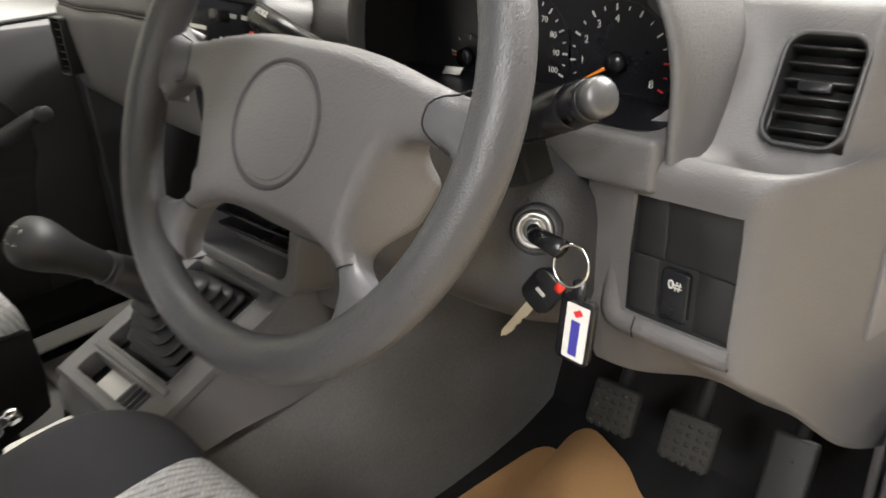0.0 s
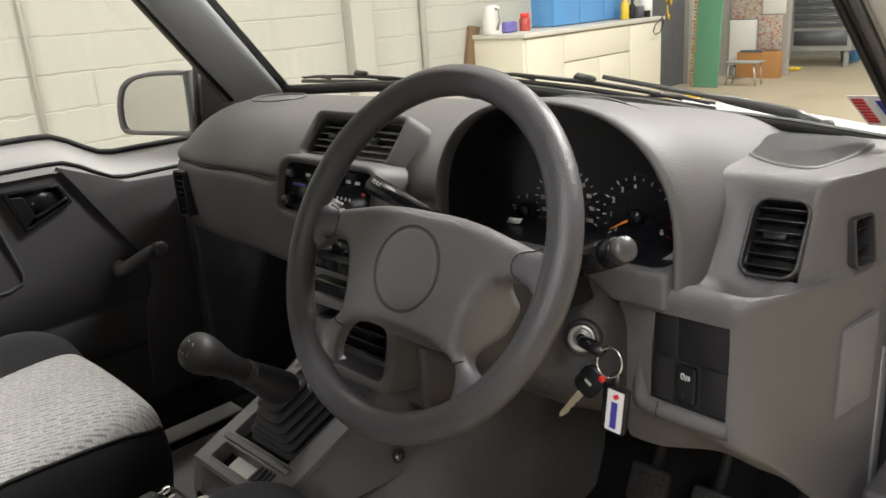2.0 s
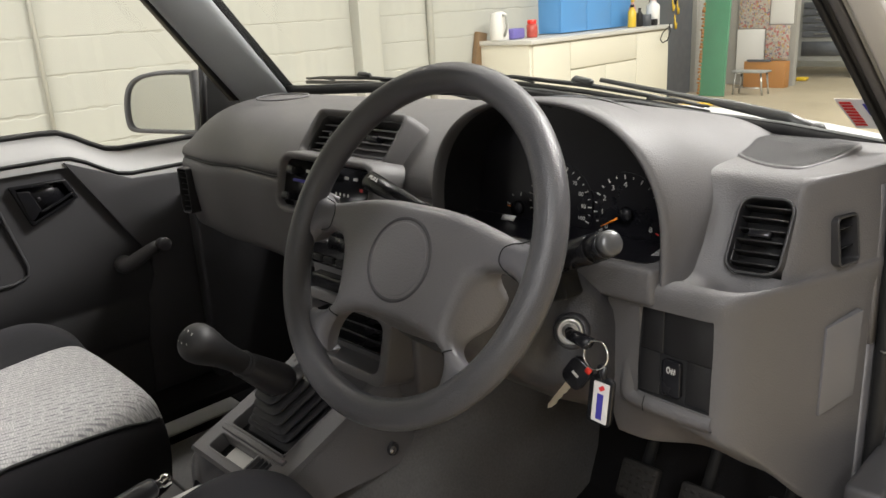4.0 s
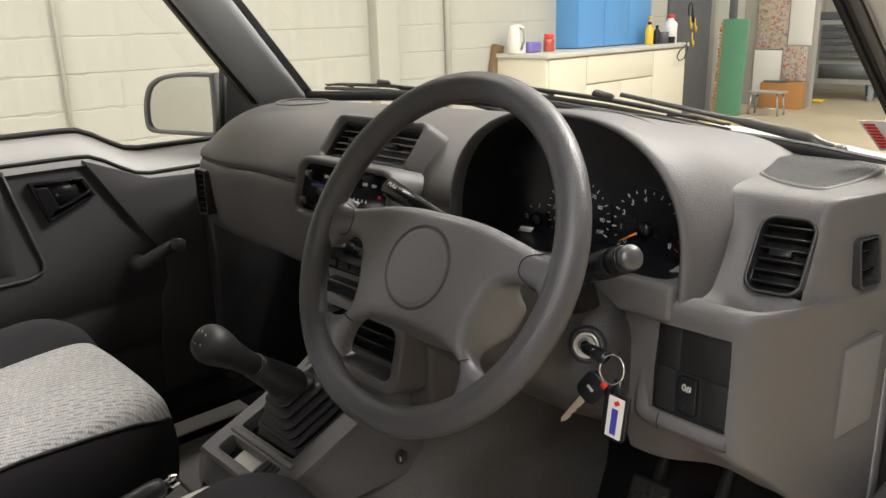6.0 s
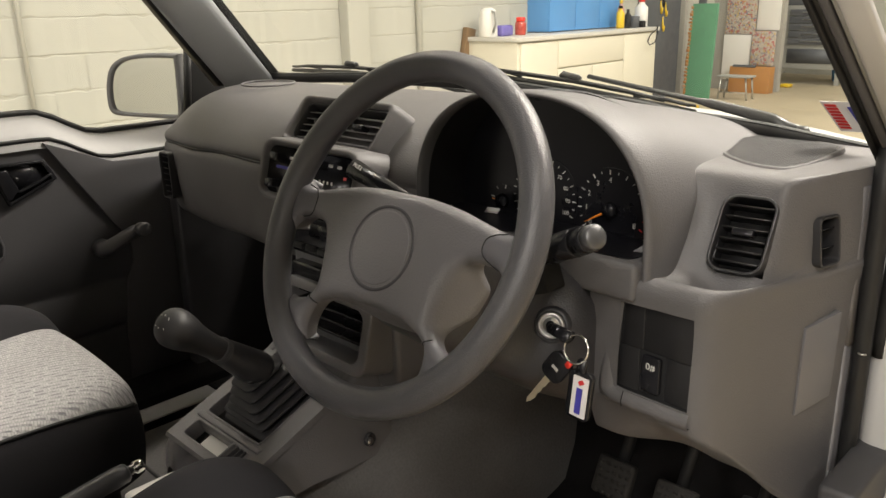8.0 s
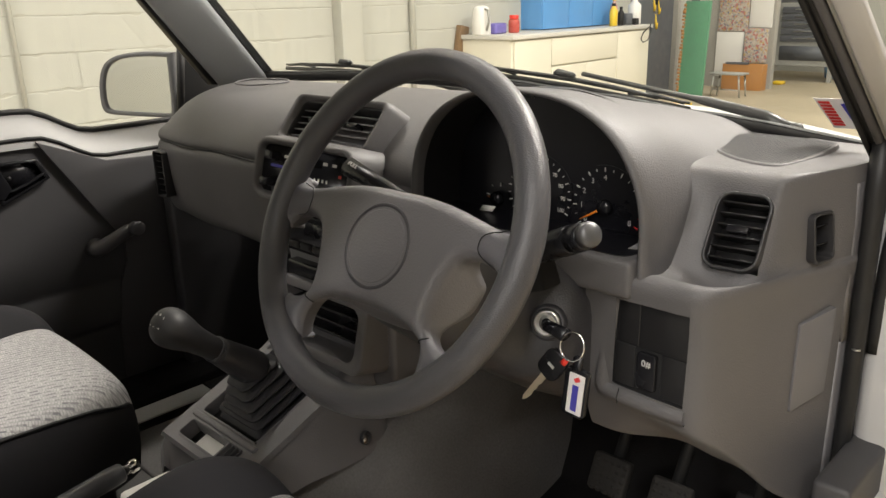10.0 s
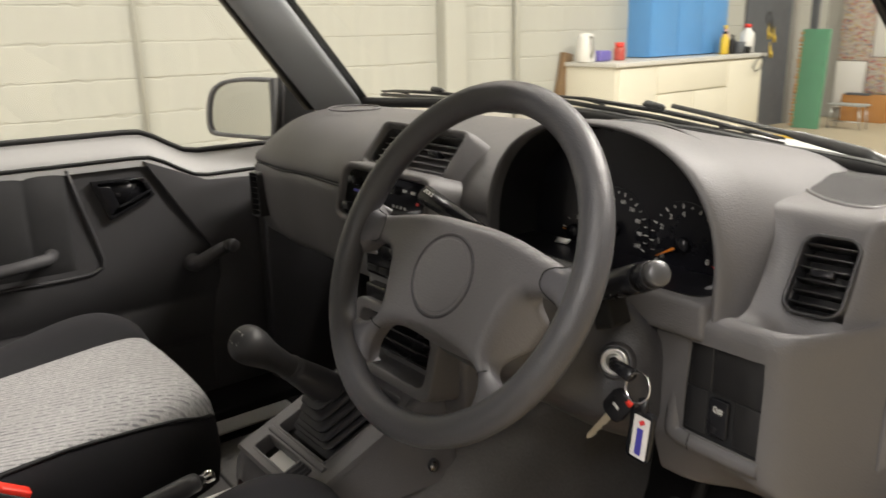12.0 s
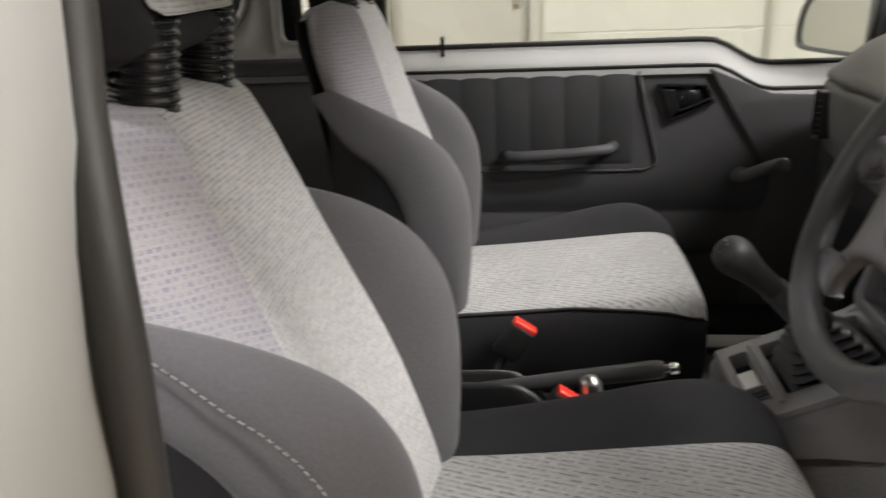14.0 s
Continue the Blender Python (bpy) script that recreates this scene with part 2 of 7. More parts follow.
CEILING = surface("ceiling_sheet", (0.42, 0.41, 0.38), 0.8, var=0.06, grain=30, bump=0.05, blotch=1)
DARK_WALL = surface("dark_painted_wall", (0.13, 0.128, 0.125), 0.7, var=0.12, grain=90, bump=0.2, blotch=2)
SLATE = surface("slate_panel", (0.09, 0.095, 0.105), 0.55, var=0.1, grain=90, bump=0.05)
BOARD = surface("brown_hardboard", (0.19, 0.115, 0.055), 0.7, var=0.2, grain=60, bump=0.1, blotch=8)
WOOD = surface("orange_plywood", (0.42, 0.19, 0.05), 0.6, var=0.2, grain=50, bump=0.1, blotch=8)
TOOLGREY = surface("grey_enamel", (0.30, 0.30, 0.28), 0.45, var=0.1, grain=80, bump=0.03)


def clear_glass():
    """A thin pane: it lets light straight through and mirrors a little of it."""
    m, nt, b = nodes_of("window_glass")
    clear, gloss, mix = nt.nodes.new("ShaderNodeBsdfTransparent"), nt.nodes.new("ShaderNodeBsdfGlossy"), nt.nodes.new("ShaderNodeMixShader")
    clear.inputs["Color"].default_value = (0.93, 0.96, 0.94, 1)
    gloss.inputs["Roughness"].default_value = 0.02
    mix.inputs[0].default_value = 0.05
    nt.links.new(clear.outputs[0], mix.inputs[1])
    nt.links.new(gloss.outputs[0], mix.inputs[2])
    nt.links.new(mix.outputs[0], nt.nodes["Material Output"].inputs["Surface"])
    return m


GLASS = clear_glass()
LENS = surface("gauge_cover", (0.006, 0.006, 0.008), 0.35, var=0.0, bump=0.0)


# builders -----------------------------------------------------------------
def thing(name, at, label, category, group="", kind=""):
    ob = new(name)
    ob.location = at
    ob.empty_display_size = 0.05
    return tagged(ob, label, category, group, kind)


def origin_of(ob):
    while ob.parent:
        ob = ob.parent
    return ob.location.copy()


def part(name, bm, material, parent=None, label="", smooth=True, sub=0, bevel=0.0, kind=""):
    """Links bm, which is drawn in world places, as one mesh under its thing."""
    if parent:
        bmesh.ops.translate(bm, verts=bm.verts, vec=-origin_of(parent))
    me = bpy.data.meshes.new(name)
    bm.to_mesh(me)
    bm.free()
    for m in material if isinstance(material, (list, tuple)) else [material]:
        me.materials.append(m)
    if smooth:
        me.shade_smooth()
    ob = new(name, me)
    ob.parent = parent
    if bevel:
        mod = ob.modifiers.new("edge", "BEVEL")
        mod.width, mod.segments, mod.limit_method, mod.angle_limit = bevel, 2, "ANGLE", radians(40)
        mod.harden_normals = False
    if sub:
        mod = ob.modifiers.new("round", "SUBSURF")
        mod.levels = mod.render_levels = sub
    return tagged(ob, label, "", "", kind)


def whole(name, bm, material, label, category, group="", kind="", **how):
    """A thing that is one mesh."""
    return tagged(part(name, bm, material, None, label, **how), label, category, group, kind)


def box(bm, lo, hi, turn=None):
    r = bmesh.ops.create_cube(bm, size=1.0)["verts"]
    c, s = [(a + b) / 2 for a, b in zip(lo, hi)], [b - a for a, b in zip(lo, hi)]
    m = Matrix.Translation(c) @ (turn.to_4x4() if turn else Matrix.Identity(4)) @ Matrix.Diagonal((*s, 1))
    bmesh.ops.transform(bm, matrix=m, verts=r)
    return r


def boxed(lo, hi, turn=None, edge=0.0, seg=2):
    bm = bmesh.new()
    box(bm, lo, hi, turn)
    if edge:
        bmesh.ops.bevel(bm, geom=bm.edges[:], offset=edge, segments=seg, profile=0.6, affect="EDGES")
    return bm


def loft(rings, closed=False, cap=False, bm=None):
    """A skin over rings of points; closed rings run round."""
    bm = bm or bmesh.new()
    rows = [[bm.verts.new(p) for p in ring] for ring in rings]
    n = len(rows[0])
    for a, b in zip(rows, rows[1:]):
        for i in range(n if closed else n - 1):
            j = (i + 1) % n
            bm.faces.new((a[i], a[j], b[j], b[i]))
    if cap:
        bm.faces.new(rows[0][::-1])
        bm.faces.new(rows[-1])
    bmesh.ops.recalc_face_normals(bm, faces=bm.faces[:])
    return bm


def tube(points, radius, seg=10, closed=False, cap=True, flat=1.0, bm=None):
    """A round bar along points; radius is a number or one per point."""
    pts = [Vector(p) for p in points]
    n = len(pts)
    rad = [radius] * n if isinstance(radius, (int, float)) else list(radius)
    rings, side = [], None
    for i, p in enumerate(pts):
        a, b = pts[(i - 1) % n if closed else max(i - 1, 0)], pts[(i + 1) % n if closed else min(i + 1, n - 1)]
        d = (b - a).normalized()
        if side is None:
            side = d.orthogonal().normalized()
        side = (side - d * side.dot(d)).normalized()
        up = d.cross(side)
        rings.append([p + rad[i] * (math.cos(t) * side + flat * math.sin(t) * up) for t in [2 * math.pi * k / seg for k in range(seg)]])
    if closed:
        rings.append(rings[0])
    out = loft(rings, True, cap and not closed, bm)
    if closed:
        bmesh.ops.remove_doubles(out, verts=out.verts, dist=1e-6)
    return out


def slab(outline, depth, axes, seg=0, edge=0.0):
    """A flat outline of (u, v) pairs, thickened by depth along the third axis: axes = origin, u, v, w."""
    o, u, v, w = [Vector(a) for a in axes]
    bm = bmesh.new()
    front = [bm.verts.new(o + u * a + v * b) for a, b in outline]
    back = [bm.verts.new(o + u * a + v * b + w * depth) for a, b in outline]
    bm.faces.new(front)
    bm.faces.new(back[::-1])
    n = len(front)
    for i in range(n):
        bm.faces.new((front[i], back[i], back[(i + 1) % n], front[(i + 1) % n]))
    bmesh.ops.recalc_face_normals(bm, faces=bm.faces[:])
    if edge:
        bmesh.ops.bevel(bm, geom=bm.edges[:], offset=edge, segments=2, profile=0.6, affect="EDGES")
    return bm


def rounded(w, h, r, seg=5, cx=0.0, cy=0.0, skew=0.0):
    """A rounded rectangle outline, leaning by skew."""
    pts = []
    for sx, sy, a0 in ((1, 1, 0), (-1, 1, 90), (-1, -1, 180), (1, -1, 270)):
        for k in range(seg + 1):
            a = radians(a0 + 90 * k / seg)
            x, y = sx * (w / 2 - r) + r * math.cos(a), sy * (h / 2 - r) + r * math.sin(a)
            pts.append((cx + x + skew * y, cy + y))
    return pts


def frame_ring(outer, inner, depth, axes):
    """A frame between two outlines of equal count, thickened."""
    o, u, v, w = [Vector(a) for a in axes]
    at = lambda p, d: o + u * p[0] + v * p[1] + w * d
    rings = [[at(p, depth) for p in outer], [at(p, 0) for p in outer], [at(p, 0) for p in inner], [at(p, depth) for p in inner]]
    bm = loft(rings, True)
    return bm


def key(x, *pairs):
    """Smooth value at x through (x, value) pairs."""
    xs, ys = [p[0] for p in pairs], [p[1] for p in pairs]
    if x <= xs[0]:
        return ys[0]
    for a, b, p, q in zip(xs, xs[1:], ys, ys[1:]):
        if x <= b:
            t = (x - a) / (b - a)
            return p + (q - p) * t * t * (3 - 2 * t)
    return ys[-1]


def flow(x, *pairs):
    """A smooth curve through (x, value) pairs without flat steps."""
    n = len(pairs)
    i = next((k for k in range(n - 1) if x <= pairs[k + 1][0]), n - 2)
    slope = lambda k: (pairs[min(k + 1, n - 1)][1] - pairs[max(k - 1, 0)][1]) / (pairs[min(k + 1, n - 1)][0] - pairs[max(k - 1, 0)][0])
    (xa, ya), (xb, yb) = pairs[i], pairs[i + 1]
    h = xb - xa
    t = min(1.0, max(0.0, (x - xa) / h))
    return (2 * t ** 3 - 3 * t * t + 1) * ya + (t ** 3 - 2 * t * t + t) * h * slope(i) + (3 * t * t - 2 * t ** 3) * yb + (t ** 3 - t * t) * h * slope(i + 1)


def turned_at(at, axis, profile, seg=20):
    """A round body about an axis from (radius, height) pairs."""
    n = Vector(axis).normalized()
    u = n.orthogonal().normalized()
    v = n.cross(u)
    return loft([[Vector(at) + n * h + r * (u * math.cos(t) + v * math.sin(t)) for t in [2 * math.pi * k / seg for k in range(seg)]] for r, h in profile], True, True)


def lettering(name, text, size, m, material, parent, label=""):
    """Letters of the built-in font as a flat mesh."""
    cu = bpy.data.curves.new(name, "FONT")
    cu.body, cu.size, cu.align_x, cu.align_y, cu.extrude = text, size, "CENTER", "CENTER", 0.0002
    tmp = bpy.data.objects.new(name, cu)
    scene.collection.objects.link(tmp)
    bpy.context.view_layer.update()
    me = bpy.data.meshes.new_from_object(tmp)
    bpy.data.objects.remove(tmp)
    bm = bmesh.new()
    bm.from_mesh(me)
    bpy.data.meshes.remove(me)
    bmesh.ops.transform(bm, matrix=m, verts=bm.verts)
    return part(name, bm, material, parent, label, smooth=False)

# the hall -------------------------------------------------------------------
WALL_X, BACK_Y, HALL_R, HALL_REAR, HALL_H = -4.4, 13.2, 6.5, -7.0, 4.5


def plain(name, lo, hi, material, label, category):
    return whole(name, boxed(lo, hi), material, label, category, kind="structure", smooth=False)


plain("floor", (WALL_X - 0.3, HALL_REAR - 0.3, -0.2), (HALL_R + 0.3, BACK_Y + 0.3, 0.0), FLOOR, "worn buff concrete workshop floor with darker stains", "floor")
plain("ceiling", (WALL_X - 0.3, HALL_REAR - 0.3, HALL_H), (HALL_R + 0.3, BACK_Y + 0.3, HALL_H + 0.15), CEILING, "pale sheeted workshop ceiling", "ceiling")
plain("wall_north", (WALL_X - 0.3, BACK_Y, 0), (HALL_R + 0.3, BACK_Y + 0.25, HALL_H), WALL, "cream painted far wall of the workshop", "wall")
plain("wall_south", (WALL_X - 0.3, HALL_REAR - 0.25, 0), (HALL_R + 0.3, HALL_REAR, HALL_H), WALL, "cream painted rear wall of the workshop", "wall")
plain("wall_east", (HALL_R, HALL_REAR, 0), (HALL_R + 0.25, BACK_Y, HALL_H), DARK_WALL, "dark grey painted side wall of the workshop", "wall")

# the blockwork wall beside the car, with a doorway
DOOR_Y0, DOOR_Y1 = -1.05, -0.13
wall_w = thing("wall_west", (WALL_X, 0, 0), "cream painted concrete blockwork wall with uneven joints", "wall", kind="structure")
bm = bmesh.new()
for y0, y1, z0, z1 in ((HALL_REAR, DOOR_Y0 - 0.07, 0, HALL_H), (DOOR_Y1 + 0.07, BACK_Y, 0, HALL_H), (DOOR_Y0 - 0.07, DOOR_Y1 + 0.07, 2.12, HALL_H)):
    box(bm, (WALL_X - 0.25, y0, z0), (WALL_X - 0.004, y1, z1))
part("mortar_bed", bm, MORTAR, wall_w, smooth=False)

BLOCK_L, BLOCK_H, COURSE0 = 0.45, 0.2275, 0.083


def block_mesh(seed):
    rng = random.Random(seed)
    bm = bmesh.new()
    rings = []
    for k in range(10):
        y = BLOCK_L * (k / 9 - 0.5)
        low, high = rng.uniform(-0.003, 0.002), rng.uniform(-0.002, 0.003)
        if rng.random() < 0.10:
            high -= 0.012
        if rng.random() < 0.10:
            low += 0.012
        soft = rng.uniform(0.003, 0.009)
        lift = rng.uniform(-0.0015, 0.0015) - (0.0015 if k in (0, 9) else 0.0)
        rings.append([(-0.02, y, -BLOCK_H / 2 + 0.002 + low), (lift - 0.003, y, -BLOCK_H / 2 + 0.002 + low), (lift, y, -BLOCK_H / 2 + 0.002 + low + soft), (lift, y, BLOCK_H / 2 - 0.002 + high - soft), (lift - 0.003, y, BLOCK_H / 2 - 0.002 + high), (-0.02, y, BLOCK_H / 2 - 0.002 + high)])
    loft(rings, bm=bm)
    me = bpy.data.meshes.new("block")
    bm.to_mesh(me)
    bm.free()
    me.materials.append(WALL)
    return me


# stacked blocks: those beside the car one by one, the rest joined
BLOCKS = [block_mesh(s) for s in range(6)]
rng = random.Random(4)
rest = bmesh.new()
made = 0
for row in range(19):
    z = COURSE0 + BLOCK_H * (row + 0.5)
    y = HALL_REAR + (0.225 if row % 2 else 0.0)
    while y < BACK_Y - 0.3:
        mid = y + BLOCK_L / 2
        y += BLOCK_L
        if DOOR_Y0 - 0.2 < mid < DOOR_Y1 + 0.2 and z < 2.25:
            continue
        if z > HALL_H - 0.1:
            continue
        place = Vector((WALL_X + 0.0005 + rng.uniform(-0.0012, 0.0012), mid, z)) - wall_w.location
        turn = pose(0, 0, 0, rng.uniform(-0.30, 0.30), 0, rng.uniform(-0.12, 0.12))
        if -2.4 < mid < 7.6 and 0.2 < z < 2.6 and made < 300:
            ob = new("block", BLOCKS[rng.randrange(6)])
            ob.parent = wall_w
            ob.matrix_basis = Matrix.Translation(place) @ turn
            made += 1
        else:
            before = len(rest.verts)
            rest.from_mesh(BLOCKS[rng.randrange(6)])
            rest.verts.ensure_lookup_table()
            bmesh.ops.transform(rest, matrix=Matrix.Translation(place) @ turn, verts=rest.verts[before:])
me = bpy.data.meshes.new("far_blocks")
rest.to_mesh(me)
rest.free()
me.materials.append(WALL)
ob = new("far_blocks", me)
ob.parent = wall_w
tagged(ob, kind="stuff")

# pier, conduit and flue pipe on that wall
whole("pier", boxed((WALL_X, 3.86, 0), (WALL_X + 0.12, 4.08, HALL_H), edge=0.008), WALL, "square painted pier standing proud of the block wall", "pier", kind="structure")
whole("conduit", tube([(WALL_X + 0.03, 1.40, 0.0), (WALL_X + 0.03, 1.40, 2.0), (WALL_X + 0.03, 1.40, 4.4)], 0.014, 10), WALL, "thin painted conduit pipe clipped to the block wall", "pipe")
whole("conduit", tube([(WALL_X + 0.03, 4.74, 0.0), (WALL_X + 0.03, 4.74, 2.0), (WALL_X + 0.03, 4.74, 4.4)], 0.03, 8), WALL, "painted vertical pipe running down the block wall", "pipe")

# the grey door in that wall
door = thing("door_1", (WALL_X, DOOR_Y1, 0), "flush grey steel personnel door with a lever handle", "door", kind="structure")
part("leaf", boxed((WALL_X - 0.10, DOOR_Y0, 0.01), (WALL_X - 0.055, DOOR_Y1, 2.05), edge=0.003), GREY_DOOR, door)
bm = bmesh.new()
for y0, y1, z0, z1 in ((DOOR_Y0 - 0.075, DOOR_Y0 - 0.005, 0, 2.12), (DOOR_Y1 + 0.005, DOOR_Y1 + 0.075, 0, 2.12), (DOOR_Y0 - 0.005, DOOR_Y1 + 0.005, 2.055, 2.12)):
    box(bm, (WALL_X - 0.2, y0, z0), (WALL_X + 0.022, y1, z1))
part("door_frame", bm, GREY_DOOR, door, bevel=0.004)
lever = part("lever_handle", tube([(WALL_X - 0.05, -0.21, 1.17), (WALL_X - 0.005, -0.21, 1.17), (WALL_X, -0.24, 1.17), (WALL_X, -0.34, 1.168)], 0.011, 8), STEEL, door, "steel lever handle")
part("lock_plate", boxed((WALL_X - 0.056, -0.235, 0.93), (WALL_X - 0.048, -0.185, 1.29), edge=0.003), STEEL, door)
box_sw = thing("light_switch", (WALL_X, 0.10, 1.35), "small grey switch box fixed to the block wall", "switch")
part("housing", boxed((WALL_X, 0.045, 1.30), (WALL_X + 0.045, 0.145, 1.41), edge=0.006), GREY_DOOR, box_sw)
part("rocker", boxed((WALL_X + 0.045, 0.08, 1.335), (WALL_X + 0.052, 0.11, 1.375), edge=0.002), WHITE, box_sw)


# ceiling battens that carry the light
for x, y, z, along, watts, tint in LAMPS:
    lamp = thing("ceiling_batten", (x, y, z), "long white fluorescent batten on the ceiling", "ceiling light", "ceiling battens")
    part("housing", boxed((x - 0.05, y - 1.25, z + 0.06), (x + 0.05, y + 1.25, z + 0.19), edge=0.006), WHITE, lamp)
    for dx in (-0.03, 0.03):
        part("lamp_tube", tube([(x + dx, y - 1.2, z + 0.04), (x + dx, y + 1.2, z + 0.04)], 0.013, 8), glow("lit_tube", (1.0, 0.9, 0.72), 6.0), lamp)

# cupboards along the block wall --------------------------------------------
TURN = Matrix.Rotation(radians(2.6), 3, "Z")
FRONT = Vector((-3.73, 5.16, 0))


def run_place(bm):
    """Turns a piece drawn along the y axis into the line of the cupboards."""
    bmesh.ops.transform(bm, matrix=Matrix.Translation(FRONT) @ TURN.to_4x4(), verts=bm.verts)
    return bm


def base_unit(y0, y1, fronts, end=False):
    unit = thing("base_cupboard", FRONT + TURN @ Vector((-0.3, (y0 + y1) / 2, 0)), "cream laminate workshop base cupboard with plain fronts", "cupboard", "base cupboards")
    part("carcass", run_place(boxed((-0.60, y0 + 0.001, 0.08), (-0.021, y1 - 0.001, 0.895), edge=0.002)), CABINET, unit)
    part("plinth", run_place(boxed((-0.56, y0 + 0.002, 0.0), (-0.07, y1 - 0.002, 0.08))), DULL, unit)
    for a, b, z0, z1 in fronts:
        part("front_panel", run_place(boxed((-0.02, a + 0.005, z0 + 0.005), (0.0, b - 0.005, z1 - 0.005), edge=0.0025)), CABINET, unit)


base_unit(0.22, 0.85, [(0.25, 0.85, 0.09, 0.885)])
base_unit(0.85, 2.12, [(0.85, 2.12, 0.62, 0.885), (0.85, 1.485, 0.09, 0.615), (1.485, 2.12, 0.09, 0.615)])
base_unit(2.12, 2.86, [(2.12, 2.83, 0.09, 0.885)])
whole("worktop", run_place(boxed((-0.63, 0.20, 0.897), (0.02, 2.88, 0.937), edge=0.004)), WORKTOP, "long pale laminate worktop on the cream cupboards", "worktop")
wallc = thing("wall_cupboard", FRONT + TURN @ Vector((-0.5, 1.7, 1.5)), "row of tall glossy blue cupboards on the worktop", "cupboard")
part("carcass", run_place(boxed((-0.62, 1.19, 0.945), (-0.36, 2.63, 2.1), edge=0.002)), BLUE, wallc)
for a, b in ((1.19, 1.67), (1.67, 2.15), (2.15, 2.63)):
    part("cupboard_door", run_place(boxed((-0.359, a + 0.005, 0.947), (-0.34, b - 0.005, 2.098), edge=0.002)), BLUE, wallc)

# the steering wheel ----------------------------------------------------------
LEAN_W = radians(27.8)
HUB = Vector((0.352, 0.159, 1.060))
WU, WV = Vector((1, 0, 0)), Vector((0, math.sin(LEAN_W), math.cos(LEAN_W)))
WN = Vector((0, -math.cos(LEAN_W), math.sin(LEAN_W)))
RIM_R, RIM_T = 0.1645, 0.0150


def on_wheel(u, v, n=0.0):
    return HUB + WU * u + WV * v + WN * n


wheel = thing("steering_wheel", HUB, "dark grey four-spoke steering wheel with a round blank badge", "steering wheel")
ring = [on_wheel(RIM_R * math.cos(a), RIM_R * math.sin(a)) for a in [2 * math.pi * k / 96 for k in range(96)]]
part("rim", tube(ring, RIM_T, 20, closed=True, flat=1.0), RIM_SKIN, wheel, "grained dark grey rim, polished by use")


def pad_half():
    """Outline of the moulding's right half: top edge, upper arm, side opening, lower arm, bottom edge."""
    top = [(0.000, 0.0375), (0.035, 0.0372), (0.070, 0.0338), (0.102, 0.0275), (0.126, 0.0225), (0.140, 0.0215), (0.149, 0.0260), (0.157, 0.0330)]
    arm = [(0.161, 0.000), (0.152, -0.0260), (0.1455, -0.0200), (0.138, -0.0125), (0.128, -0.0092), (0.115, -0.0085), (0.102, -0.0112), (0.0935, -0.0185)]
    side = [(0.0885, -0.0300), (0.0838, -0.0460), (0.0815, -0.0620), (0.0830, -0.0770), (0.0900, -0.0852), (0.0990, -0.0905), (0.1090, -0.0932), (0.1190, -0.0938)]
    foot = [(0.1120, -0.1150), (0.0930, -0.1270), (0.0800, -0.1310), (0.0825, -0.1220), (0.0845, -0.1120), (0.0835, -0.1020), (0.0790, -0.0930), (0.0690, -0.0865), (0.0500, -0.0800), (0.0250, -0.0770), (0.000, -0.0762)]
    return top + arm + side + foot


half = [(p.x, p.y) for p in curve([(u, v, 0) for u, v in pad_half()], 4)]
outline = half + [(-u, v) for u, v in half[-2:0:-1]]
EDGE = np.array(outline)


def edge_distance(u, v):
    """Distance to the moulding's outline."""
    a, b = EDGE, np.roll(EDGE, -1, axis=0)
    d = b - a
    t = np.clip(((u - a[:, 0]) * d[:, 0] + (v - a[:, 1]) * d[:, 1]) / (d ** 2).sum(1), 0, 1)
    return float(np.sqrt(((a + d * t[:, None] - (u, v)) ** 2).sum(1).min()))


def face_height(u, v):
    """The moulding's face: a low dome with rounded edges whose arms dip and then rise into the rim."""
    r = 0.013
    d = min(edge_distance(u, v), r)
    reach = math.hypot(u, v)
    dome = 0.0045 - 0.30 * max(0.0, abs(v + 0.02) - 0.02) ** 1.5 - 0.22 * (u * u)
    dome += 0.004 * key(reach, (0.120, 0.0), (0.152, 1.0))
    return dome - r * (1 - math.sqrt(max(0.0, 1 - (1 - d / r) ** 2))) * 0.85


def flank_share(u, v, nu, nv):
    """How far the flank is drawn out below the face: full beside the openings, none at the top and on the arms."""
    beside = max(0.0, nu * math.copysign(1, u)) * key(v, (-0.080, 0.0), (-0.050, 1.0)) * (v < -0.016) * (abs(u) < 0.100)
    below = max(0.0, -nv) * (v < -0.07) * key(abs(u), (0.025, 1.0), (0.066, 0.0))
    return min(1.0, max(beside, below) ** 0.7 if max(beside, below) > 0 else 0.0)


# seams that part the soft pad from the arms' rim skin: u where an arm is cut, upper and lower
def arm_side(u, v):
    """Beyond nought lies the arm's skin, short of it the soft pad."""
    upper = abs(u) - (0.117 + 0.026 * (abs(v - 0.006) / 0.0185) ** 3)
    low = 0.62 * (abs(u) - 0.0835) - 0.78 * (v + 0.0885)
    return upper if v > -0.04 else low


